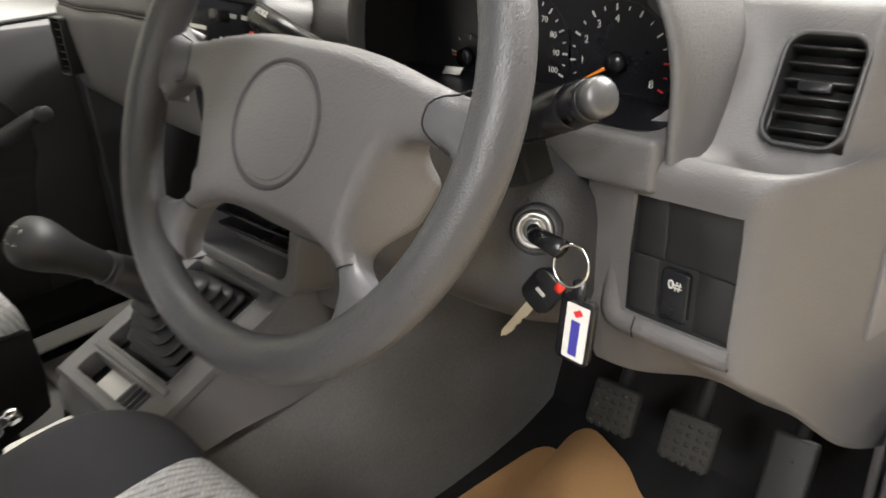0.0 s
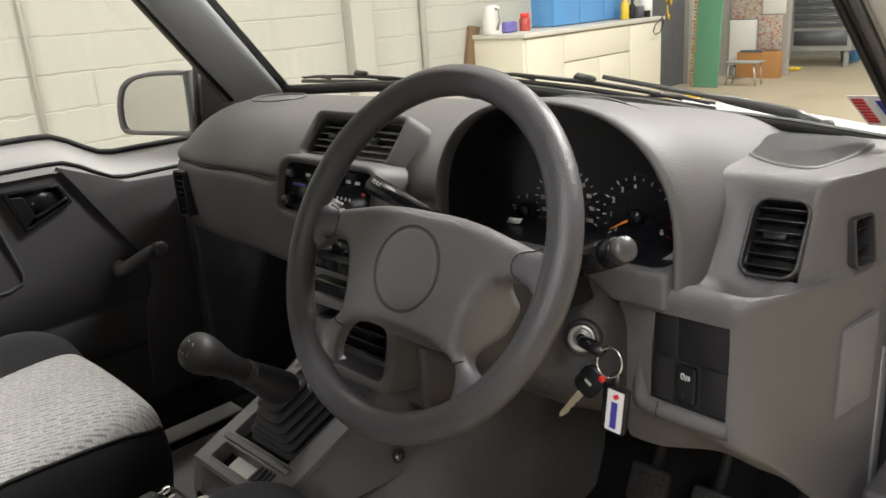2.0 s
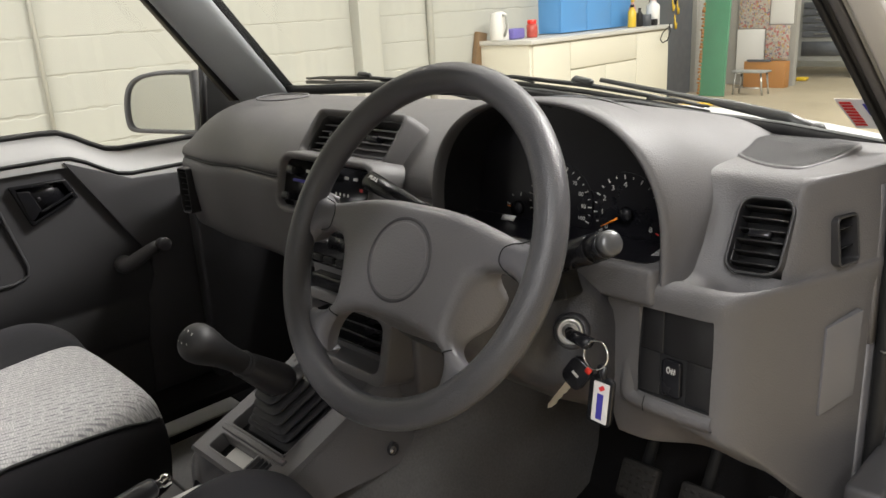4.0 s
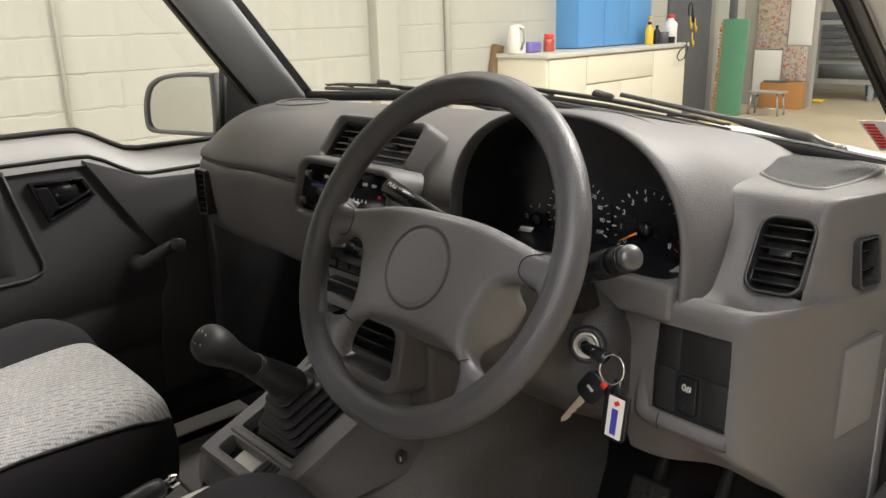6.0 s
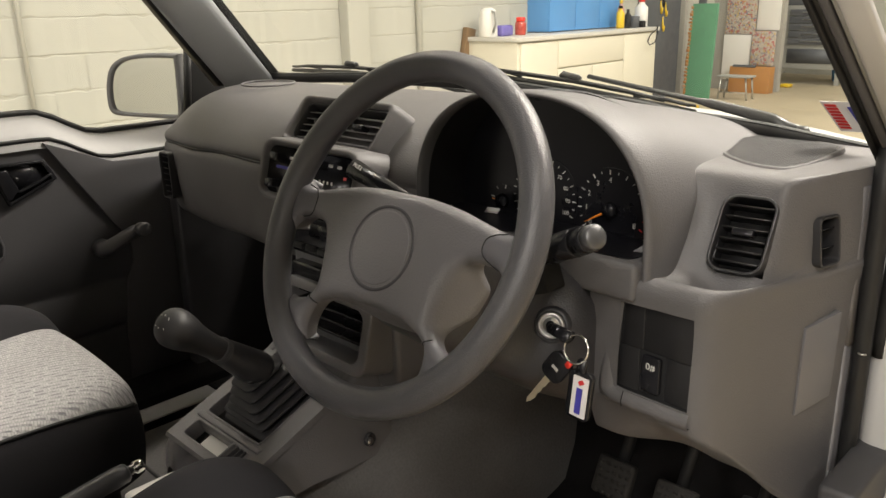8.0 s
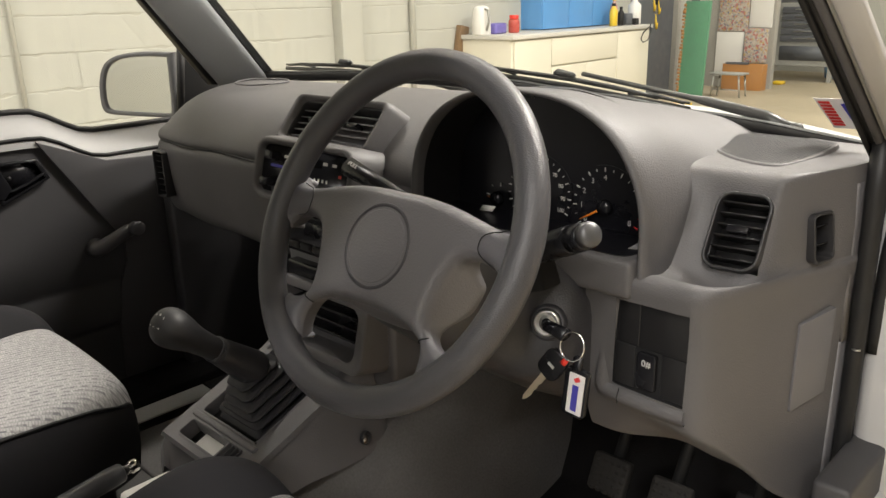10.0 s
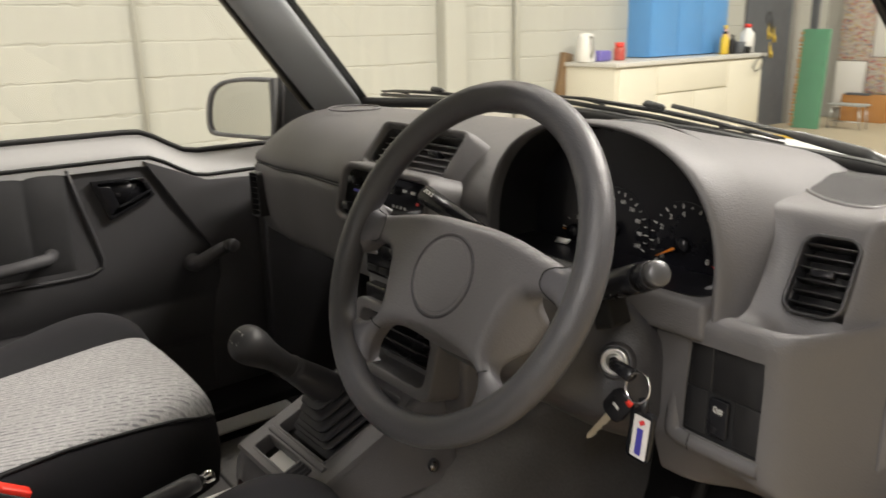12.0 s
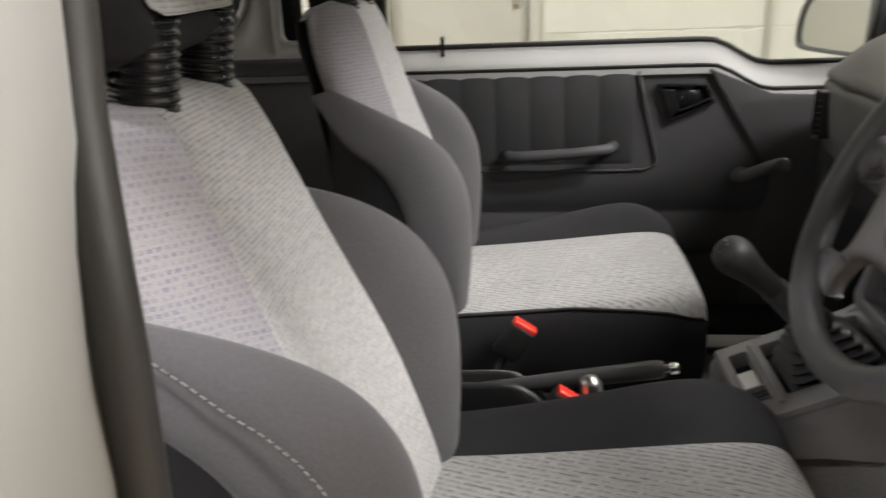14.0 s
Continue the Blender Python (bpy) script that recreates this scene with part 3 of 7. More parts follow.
def moulding(keep):
    """The piece of the moulded face for which keep(u, v) is true, with its flanks."""
    pts = [Vector(p) for p in outline]
    n = len(pts)
    edges = [(i, (i + 1) % n) for i in range(n)]
    inner = []
    for i in range(-44, 45):
        for j in range(-36, 12):
            u, v = i * 0.0037 + (0.0018 if j % 2 else 0.0), j * 0.0036
            inside = False
            for (xa, ya), (xb, yb) in zip(outline, outline[1:] + outline[:1]):
                if (ya > v) != (yb > v) and u < (xb - xa) * (v - ya) / (yb - ya) + xa:
                    inside = not inside
            if inside and edge_distance(u, v) > 0.0016:
                inner.append(Vector((u, v)))
    verts, _, faces, _, _, _ = geometry.delaunay_2d_cdt(pts + inner, edges, [], 1, 1e-6)
    bm = bmesh.new()
    made = [bm.verts.new(on_wheel(p.x, p.y, face_height(p.x, p.y))) for p in verts]
    for f in faces:
        c = sum((verts[i] for i in f), Vector((0, 0))) / len(f)
        if keep(c.x, c.y):
            bm.faces.new([made[i] for i in f])
    # flanks along the outline
    rows = []
    for k in range(n):
        a, b, c = pts[k - 1], pts[k], pts[(k + 1) % n]
        d = (c - a).normalized()
        nu, nv = -d.y, d.x
        rows.append((b, nu, nv))
    turn = sum(pts[k].x * pts[(k + 1) % n].y - pts[(k + 1) % n].x * pts[k].y for k in range(n))
    sign = -1 if turn > 0 else 1
    share = [flank_share(b.x, b.y, sign * nu, sign * nv) for b, nu, nv in rows]
    for _ in range(8):
        share = [(share[k - 1] + 2 * share[k] + share[(k + 1) % n]) / 4 for k in range(n)]
    rings = []
    for h, flare in ((0.004, 0.0006), (0.012, 0.0028), (0.022, 0.0065), (0.032, 0.0105), (0.042, 0.0125), (0.045, 0.0100)):
        ring = []
        for (b, nu, nv), f in zip(rows, share):
            out = flare * f - 0.12 * h * (1 - f)
            depth = h * (0.40 + 0.60 * f)
            ring.append(bm.verts.new(on_wheel(b.x + sign * nu * out, b.y + sign * nv * out, face_height(b.x, b.y) - depth)))
        rings.append(ring)
    for k in range(n):
        j = (k + 1) % n
        c = (pts[k] + pts[j]) / 2
        if keep(c.x, c.y):
            col = [(made[k], made[j])] + [(r[k], r[j]) for r in rings]
            for (p, q), (p2, q2) in zip(col, col[1:]):
                bm.faces.new((p, q, q2, p2))
    bmesh.ops.delete(bm, geom=[v for v in bm.verts if not v.link_faces], context="VERTS")
    bmesh.ops.recalc_face_normals(bm, faces=bm.faces[:])
    return bm


part("centre_pad", moulding(lambda u, v: arm_side(u, v) < 0), DASH_LOW, wheel, "soft grey centre pad")
for sgn in (-1, 1):
    part("spoke", moulding(lambda u, v: arm_side(u, v) >= 0 and u * sgn > 0 and v > -0.04), WHEEL, wheel, "upper arm in rim skin")
    part("spoke", moulding(lambda u, v: arm_side(u, v) >= 0 and u * sgn > 0 and v <= -0.04), WHEEL, wheel, "lower arm in rim skin")
badge = [on_wheel(0.041 * math.cos(a), -0.020 + 0.0405 * math.sin(a), 0.0034) for a in [2 * math.pi * k / 48 for k in range(48)]]
part("badge_ring", tube(badge, 0.0020, 8, closed=True), COLUMN, wheel)
disc = slab([(0.0365 * math.cos(a), 0.0365 * math.sin(a)) for a in [2 * math.pi * k / 40 for k in range(40)]], 0.004, (on_wheel(0, -0.020, 0.0010), WU, WV, WN), edge=0.0015)
part("badge", disc, DASH_LOW, wheel, "round horn badge with worn raised marks")

for sgn in (-1, 1):
    upper, lower = [], []
    for k in range(13):
        v = -0.0110 + 0.0350 * k / 12
        u = 0.117 + 0.026 * (abs(v - 0.006) / 0.0185) ** 3
        upper.append(on_wheel(sgn * u, v, face_height(u, v) + 0.0002))
        f = -0.0065 + 0.0125 * k / 12
        u, v = 0.0835 + 0.78 * f, -0.0885 + 0.62 * f
        lower.append(on_wheel(sgn * u, v, face_height(u, v) + 0.0002))
    part("pad_seam", tube(upper, 0.0006, 6), DULL, wheel)
    part("pad_seam", tube(lower, 0.0007, 6), DULL, wheel)

# column shroud, stalks, ignition ---------------------------------------------
column = thing("steering_column", on_wheel(0, 0, -0.12), "dark grey plastic steering column shroud", "steering column")
rings = []
for n, s, dv, right in ((-0.035, 0.8, -0.028, 0.8), (-0.06, 1.0, -0.03, 1.0), (-0.10, 1.08, -0.032, 1.08), (-0.14, 1.12, -0.036, 1.14), (-0.168, 1.12, -0.038, 1.20), (-0.177, 1.12, -0.039, 1.42), (-0.184, 1.12, -0.040, 1.64), (-0.194, 1.12, -0.041, 1.76), (-0.21, 1.12, -0.044, 1.80), (-0.25, 1.1, -0.05, 1.80), (-0.30, 1.05, -0.055, 1.7)):
    rings.append([on_wheel(u * (right if u > 0 else s), v * s + dv, n) for u, v in rounded(0.125, 0.125, 0.04, 5)])
part("shroud", loft(rings, True, True), COLUMN, column)
part("boss", loft([[on_wheel(0.05 * s * math.cos(a), -0.025 + 0.05 * s * math.sin(a), n) for a in [2 * math.pi * k / 24 for k in range(24)]] for n, s in ((-0.015, 1.0), (-0.05, 1.15))], True, True), DULL, column)
DULL_CAP = surface("satin_grey_cap", (0.10, 0.10, 0.103), 0.32, metal=0.5, bump=0.0)
stalk_r = thing("light_stalk", (0.50, 0.26, 1.05), "black indicator and light stalk with a round silver-grey end cap", "stalk")
a, b = Vector((0.405, 0.296, 1.008)), Vector((0.516, 0.254, 1.061))
d = (b - a).normalized()
part("arm", tube([a, a + d * 0.03, a + d * 0.055, b - d * 0.026, b - d * 0.024], [0.010, 0.0125, 0.0145, 0.0142, 0.0125], 16), SMOOTH, stalk_r)
part("twist_grip", tube([b - d * 0.0235, b - d * 0.0225, b - d * 0.006, b - d * 0.004], [0.0125, 0.0140, 0.0132, 0.0120], 18), SMOOTH, stalk_r)
part("root_housing", boxed((0.395, 0.285, 0.972), (0.440, 0.315, 1.020), Matrix.Rotation(radians(-20), 3, "Y"), edge=0.004), VOID, stalk_r)
part("end_cap", tube([b - d * 0.004, b + d * 0.005, b + d * 0.008], [0.0120, 0.0120, 0.0095], 16), DULL_CAP, stalk_r, "grey satin round end cap")
stalk_l = thing("wiper_stalk", (0.15, 0.29, 1.06), "black wiper stalk with white printed marks", "stalk")
a, b = Vector((0.235, 0.282, 1.050)), Vector((0.148, 0.280, 1.073))
d = (b - a).normalized()
part("arm", tube([a + d * -0.03, a, a + d * 0.03, b - d * 0.002, b], [0.008, 0.0085, 0.010, 0.0125, 0.0105], 14, flat=0.75), SMOOTH, stalk_l)
sx = -d
sn = (Vector((0.25, -0.6, 0.75)) - sx * sx.dot(Vector((0.25, -0.6, 0.75)))).normalized()
lettering("print", "PULL", 0.0075, Matrix.Translation(b - d * 0.018 + sn * 0.0124) @ Matrix((sx, sn.cross(sx), sn)).transposed().to_4x4(), PRINT, stalk_l)
ign = thing("ignition_lock", (0.44, 0.30, 0.944), "round metal ignition lock in the column shroud", "ignition lock")
IG = Vector((0.445, 0.292, 0.944))
IN = Vector((0.40, -0.86, 0.30)).normalized()
IU = IN.cross(Vector((0, 0, 1))).normalized()
IV = IU.cross(IN)
part("collar", loft([[IG + IU * r * math.cos(t) + IV * r * math.sin(t) + IN * h for t in [2 * math.pi * k / 24 for k in range(24)]] for r, h in ((0.022, -0.05), (0.0195, -0.004), (0.0175, -0.0005), (0.0150, 0.0005), (0.0145, -0.001))], True, True), COLUMN, ign)
barrel = part("barrel", turned_at(IG, IN, ((0.0140, -0.002), (0.0140, 0.0022), (0.0128, 0.0032), (0.0100, 0.0030), (0.0090, 0.0012), (0.0082, 0.0012), (0.0078, 0.0030), (0.001, 0.0030)), 28), STEEL, ign, "dull steel lock face")
part("key_slot", turned_at(IG + IN * 0.0028, IN, ((0.0052, 0.0), (0.0050, 0.0012), (0.001, 0.0013)), 16), SMOOTH, barrel)

# the dashboard ---------------------------------------------------------------
dash = thing("dashboard", (0, 0.5, 0.9), "grey grained plastic dashboard with instrument hood and round-cornered vents", "dashboard")


def pad_profile(x):
    """Passenger side of the dashboard, from the windscreen down to its lower edge."""
    y = key(x, (-0.62, 0.410), (-0.40, 0.375), (-0.15, 0.345), (0.25, 0.345))
    z = key(x, (-0.62, 1.010), (-0.15, 1.030), (0.25, 1.04))
    top = key(x, (-0.62, 1.085), (-0.58, 1.108), (-0.48, 1.119), (0.25, 1.128))
    return [(x, 0.74, top - 0.03), (x, 0.66, top - 0.004), (x, 0.56, top + 0.004), (x, y + 0.10, top - 0.004), (x, y + 0.055, top - 0.022), (x, y + 0.022, top - 0.05),
            (x, y + 0.004, z + 0.02), (x, y + 0.001, z + 0.003), (x, y + 0.008, z), (x, y + 0.0, z - 0.005), (x, y - 0.002, z - 0.02), (x, y + 0.002, z - 0.07), (x, y + 0.010, z - 0.13), (x, y + 0.022, z - 0.152), (x, y + 0.06, z - 0.168), (x, 0.62, z - 0.175)]


def pad_line(x):
    """The shadow gap between the pad's top and its front."""
    p = pad_profile(x)[8]
    return (x, p[1] - 0.0055, p[2] - 0.001)


xs = [-0.618, -0.612, -0.60, -0.56, -0.50, -0.42, -0.34, -0.26, -0.18, -0.10, 0.0, 0.10, 0.190]
rings = [pad_profile(x) for x in xs]
first = [(x + 0.004, min(y + 0.02, 0.74), z) for x, y, z in rings[0]]
part("passenger_pad", loft([first] + rings), DASH, dash, sub=2)

part("pad_groove", tube([pad_line(x) for x in np.linspace(-0.60, -0.085, 24)], 0.0017, 6), DULL, dash, "dark line moulded across the pad")

# hood over the instruments
HX = 0.357


def hood_ring(grow, y, top=1.167, spread=0.0, foot=1.032, left=0.0, z0=0.99):
    """One arch of the hood; towards the screen it sinks, and its sides spread out to the dashboard's top."""
    pts = []
    n = 40
    for k in range(n + 1):
        a = math.pi * k / n
        c, s = math.cos(a), math.sin(a)
        w = 0.157 + grow + (spread if c > 0 else left)
        back = min(1.0, max(0.0, (y - 0.40) / 0.14))
        bend = 0.9 + (1.2 if c > 0 else 0.5) * back
        pts.append((HX + w * math.copysign(abs(c) ** 0.82, c), y, foot + (top - foot) * abs(s) ** bend))
    low = min(z0, foot - 0.012)
    return [(pts[0][0], y, low)] + pts + [(pts[-1][0], y, low)]


part("hood_liner", loft([hood_ring(-0.008, 0.43), hood_ring(-0.005, 0.38), hood_ring(-0.003, 0.356)]), DULL, dash, "black lining inside the hood")
rings = [hood_ring(-0.003, 0.357), hood_ring(-0.001, 0.350), hood_ring(0.0, 0.346), hood_ring(0.005, 0.341, 1.1705), hood_ring(0.011, 0.347, 1.1735, 0.0, 1.034), hood_ring(0.015, 0.372, 1.172, -0.001, 1.036), hood_ring(0.017, 0.41, 1.167, -0.004, 1.046, 0.01), hood_ring(0.018, 0.45, 1.160, -0.008, 1.060, 0.03, 1.02), hood_ring(0.02, 0.49, 1.152, -0.014, 1.078, 0.05, 1.03), hood_ring(0.02, 0.53, 1.144, -0.020, 1.087, 0.06, 1.04), hood_ring(0.02, 0.58, 1.135, -0.030, 1.088, 0.07, 1.05), hood_ring(0.015, 0.64, 1.125, -0.035, 1.082, 0.08, 1.05), hood_ring(0.01, 0.74, 1.104, -0.035, 1.070, 0.08, 1.05)]
part("instrument_hood", loft(rings), DASH, dash, "rounded hood over the instruments", sub=1)

# corner of the dashboard beside the open door
PLAN = [(0.455, 0.346), (0.496, 0.3395), (0.535, 0.3385), (0.570, 0.3350), (0.586, 0.3380), (0.600, 0.3530), (0.6125, 0.3880), (0.6275, 0.4500), (0.645, 0.505), (0.658, 0.56), (0.662, 0.66)]
BOTTOM = [0.860, 0.857, 0.854, 0.850, 0.846, 0.838, 0.812, 0.752, 0.715, 0.69, 0.68]
DROP = [1.0, 1.0, 1.0, 1.0, 1.0, 0.9, 0.6, 0.3, 0.1, 0.0, 0.0]
SET = [0.3, 0.4, 0.95, 1.05, 1.0, 0.85, 0.5, 0.16, 0.03, 0.0, 0.0]


def corner_ring(z, back, low=False, out=0.0, plain_z=None):
    """One level of the corner; where it turns to the door the groove fades out into plain_z."""
    ring = []
    for i, ((x, y), b, s) in enumerate(zip(PLAN, BOTTOM, SET)):
        drop = DROP[i]
        side = i / (len(PLAN) - 1)
        if i < 3:
            f = key(z, (1.006, 0.0), (1.035, 1.0)) if not low else 0.0
            s += f * ((0.55, 0.80, 1.03)[i] - s)
        k = key(s, (0.1, 0.0), (0.8, 1.0)) * (0.0, 0.0, 0.45)[i] if i < 3 else key(s, (0.1, 0.0), (0.8, 1.0))
        zz = b + (z * drop if z < -0.012 else z) if low else max(z if plain_z is None else z * k + plain_z * (1 - k), b + 0.004)
        ring.append((max(x, 0.455 + (0.066 if i == 1 else 0.052) * key(zz, (0.998, 0.0), (1.02, 1.0)) * (1 - key(zz, (1.058, 0.0), (1.090, 1.0)))) + out * side - 0.10 * max(0.0, zz - 1.04) * (side > 0.5) * side, min(y + back * (1 + (s - 1) * (1 - key(zz, (1.055, 0.0), (1.096, 1.0))) if s > 1 else s), 0.62) - out * (1 - side), zz))
    return ring


rings = [corner_ring(-0.066, 0.17, True), corner_ring(-0.066, 0.100, True), corner_ring(-0.061, 0.072, True), corner_ring(-0.038, 0.044, True), corner_ring(-0.0125, 0.013, True), corner_ring(-0.002, 0.004, True), corner_ring(0.010, 0.001, True), corner_ring(0.910, 0.003), corner_ring(0.950, 0.004), corner_ring(0.972, 0.003, out=0.001), corner_ring(0.986, 0.002, out=0.003, plain_z=0.984), corner_ring(0.996, 0.006, out=0.004, plain_z=0.991), corner_ring(1.001, 0.014, out=0.003, plain_z=0.995), corner_ring(0.998, 0.023, plain_z=0.998), corner_ring(0.986, 0.032, plain_z=1.001), corner_ring(0.978, 0.042, plain_z=1.004), corner_ring(0.978, 0.056, plain_z=1.006), corner_ring(0.986, 0.066, plain_z=1.008), corner_ring(1.003, 0.0735, plain_z=1.010), corner_ring(1.030, 0.088), corner_ring(1.062, 0.102), corner_ring(1.078, 0.108), corner_ring(1.088, 0.115), corner_ring(1.0930, 0.128), corner_ring(1.0945, 0.16), corner_ring(1.0935, 0.24)]
rings.append([(x, 0.74, 1.086) for x, y, z in rings[-1]])
corner_skin = part("door_side_corner", loft(rings), DASH, dash, "moulded corner with a shelf lip", sub=3)


VENT_RIM = surface("vent_rim_plastic", (0.024, 0.0236, 0.0250), 0.42, grain=500, bump=0.1)
SLAT = surface("slat_plastic", (0.0125, 0.0123, 0.013), 0.4, bump=0.05)


def vent(at, u, v, w, h, depth, slats, splits=(0.0,), rim=0.005, name="air_vent", knob=True, r=0.008, slat_lean=0.35, slat_mat=None):
    """An air vent: raised frame, near-black sheet for the shade in the duct, slats and a thumb tab."""
    u, v = Vector(u).normalized(), Vector(v).normalized()
    n = v.cross(u).normalized()
    at = Vector(at)
    inner, outer = rounded(w, h, r), rounded(w + 2 * rim, h + 2 * rim, r + rim)
    body = part(name, frame_ring(outer, inner, depth, (at - n * 0.003, u, v, n)), VENT_RIM, dash, "black vent with slats", bevel=0.001)
    # this sheet's black is the painted shade behind the slats
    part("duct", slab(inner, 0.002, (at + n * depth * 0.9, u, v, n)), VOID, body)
    cols = [-w / 2] + [s for s in splits if s] + [w / 2]
    for a, b in zip(cols, cols[1:]):
        for k in range(slats):
            y = h * ((k + 0.7) / (slats + 0.4) - 0.5)
            o = at + u * (a + b) / 2 + v * y + n * 0.008
            m = Matrix((u, (v * math.cos(slat_lean) + n * math.sin(slat_lean)), (n * math.cos(slat_lean) - v * math.sin(slat_lean)))).transposed()
            bm = boxed((-(b - a) / 2 + 0.002, -0.0009, -0.007), ((b - a) / 2 - 0.002, 0.0009, 0.009), edge=0.0006, seg=1)
            bmesh.ops.transform(bm, matrix=Matrix.Translation(o) @ m.to_4x4(), verts=bm.verts)
            part("slat", bm, slat_mat or SLAT, body)
        if knob:
            o = at + u * ((a + b) / 2) + v * 0.002
            m = Matrix((u, v, n)).transposed().to_4x4()
            bm = boxed((-0.011, -0.004, -0.004), (0.011, 0.004, 0.010), edge=0.002)
            bmesh.ops.transform(bm, matrix=Matrix.Translation(o) @ m, verts=bm.verts)
            part("thumb_tab", bm, SMOOTH, body)
    return body


# centre vents in a sloping housing
CV, CVV = Vector((0.012, 0.361, 1.108)), Vector((0, 0.665, 0.747))
CVN = CVV.cross(Vector((1, 0, 0))).normalized()
place = lambda w, h, r, d, skew=0.0, dz=0.0: [CV + Vector((1, 0, 0)) * a + CVV * (b + dz) + CVN * d for a, b in rounded(w, h, r, skew=skew)]
rings = [place(0.226, 0.10, 0.02, 0.12), place(0.222, 0.094, 0.02, 0.045), place(0.212, 0.086, 0.016, 0.012), place(0.203, 0.079, 0.012, 0.002), place(0.196, 0.074, 0.010, 0.0), place(0.184, 0.066, 0.008, 0.004), place(0.180, 0.062, 0.006, 0.05)]
part("vent_housing", loft(rings, True), DASH, dash)
vent(CV + CVN * 0.012, (1, 0, 0), CVV, 0.174, 0.058, 0.04, 5, (-0.004,), rim=0.003, name="centre_vent", slat_lean=-0.55, slat_mat=DASH_LOW)
carve(corner_skin, (0.580, 0.424, 1.037), (1, 0.12, 0), (0, 0.464, 0.886), 0.050, 0.075)
carve(corner_skin, (0.6365, 0.489, 1.028), (0.22, 1, 0.0), (-0.12, 0, 1), 0.032, 0.048)
vent((0.580, 0.422, 1.038), (1, 0.12, 0), (0, 0.464, 0.886), 0.049, 0.074, 0.035, 6, (), rim=0.0032, name="driver_vent", slat_lean=0.12, r=0.012)
sv = vent((0.6395, 0.488, 1.028), (0.22, 1, 0.0), (-0.12, 0, 1), 0.030, 0.046, 0.03, 2, (), rim=0.003, name="demister_vent", knob=False, r=0.004, slat_mat=SMOOTH)
vent((-0.584, 0.3925, 0.945), (1, 0.06, 0), (0, 0.0, 1), 0.030, 0.088, 0.03, 7, (), rim=0.003, name="passenger_vent", knob=False, r=0.005)

# speaker grille on the dashboard's top corner
GRILLE = [(p.x, p.y) for p in curve([(0.478, 0.575, 0), (0.455, 0.650, 0), (0.445, 0.705, 0), (0.505, 0.722, 0), (0.555, 0.700, 0), (0.590, 0.660, 0), (0.600, 0.590, 0), (0.596, 0.515, 0), (0.585, 0.486, 0), (0.548, 0.490, 0), (0.507, 0.523, 0)], 5, True)]
GRILLE_C = (0.535, 0.605)


def dash_top(x, y):
    """Height of the dashboard's top beside the door."""
    return key(y, (0.440, 1.0900), (0.480, 1.0940), (0.62, 1.0935), (0.74, 1.0850)) - 0.25 * max(0.0, x - 0.585) ** 1.5


def grille_ring(f, up):
    return [(GRILLE_C[0] + (x - GRILLE_C[0]) * f, GRILLE_C[1] + (y - GRILLE_C[1]) * f, dash_top(GRILLE_C[0] + (x - GRILLE_C[0]) * f, GRILLE_C[1] + (y - GRILLE_C[1]) * f) + up) for x, y in GRILLE]


def deck_ring(f, up):
    """Like the grille's ring, but drawn out towards the screen and the instrument hood alone."""
    out = []
    for x, y in GRILLE:
        k = key(x, (0.48, 1.0), (0.56, 0.0)) * key(y, (0.47, 0.0), (0.56, 1.0))
        g = 1.0 + (f - 1.0) * max(0.10, k)
        px, py = GRILLE_C[0] + (x - GRILLE_C[0]) * g, GRILLE_C[1] + (y - GRILLE_C[1]) * g
        out.append((px, py, dash_top(px, py) + up))
    return out


part("top_deck", loft([deck_ring(1.75, -0.026), deck_ring(1.45, -0.008), deck_ring(1.22, -0.002), deck_ring(1.10, -0.0005), deck_ring(1.0, 0.0002)], True), DASH, dash, "flat corner of the dashboard top", sub=1)
spk = part("speaker_grille", loft([grille_ring(1.02, -0.006), grille_ring(1.0, 0.0008), grille_ring(0.985, 0.0020), grille_ring(0.965, 0.0020), grille_ring(0.950, 0.0004), grille_ring(0.8, 0.0004), grille_ring(0.6, 0.0004), grille_ring(0.4, 0.0004), grille_ring(0.2, 0.0004), grille_ring(0.02, 0.0004)], True), DASH, dash, "perforated speaker grille")
# near-black squares laid on the grille, painted as the dark of its holes
bm = bmesh.new()
for k in range(-24, 25):
    for m in range(-36, 37):
        u, v = k * 0.0036, m * 0.0038
        x, y = GRILLE_C[0] + u, GRILLE_C[1] + v
        inside = False
        for (xa, ya), (xb, yb) in zip(GRILLE, GRILLE[1:] + GRILLE[:1]):
            xa, xb, ya, yb = GRILLE_C[0] + (xa - GRILLE_C[0]) * 0.925, GRILLE_C[0] + (xb - GRILLE_C[0]) * 0.925, GRILLE_C[1] + (ya - GRILLE_C[1]) * 0.925, GRILLE_C[1] + (yb - GRILLE_C[1]) * 0.925
            if (ya > y) != (yb > y) and x < (xb - xa) * (y - ya) / (yb - ya) + xa:
                inside = not inside
        if inside:
            bm.faces.new([bm.verts.new((x + a, y + b, dash_top(x + a, y + b) + 0.0016)) for a, b in ((-0.0013, -0.0014), (0.0013, -0.0014), (0.0013, 0.0014), (-0.0013, 0.0014))])
part("grille_hole_shade", bm, VOID, spk, smooth=False, kind="stuff")

# passenger speaker outline and the pad's moulded line
part("speaker_rim", tube(curve([(-0.450, 0.500, 1.122), (-0.472, 0.545, 1.123), (-0.440, 0.585, 1.1225), (-0.39, 0.580, 1.1235), (-0.355, 0.545, 1.124), (-0.360, 0.503, 1.1235), (-0.40, 0.488, 1.122)], 6, True), 0.0018, 6, closed=True), DASH_LOW, dash)

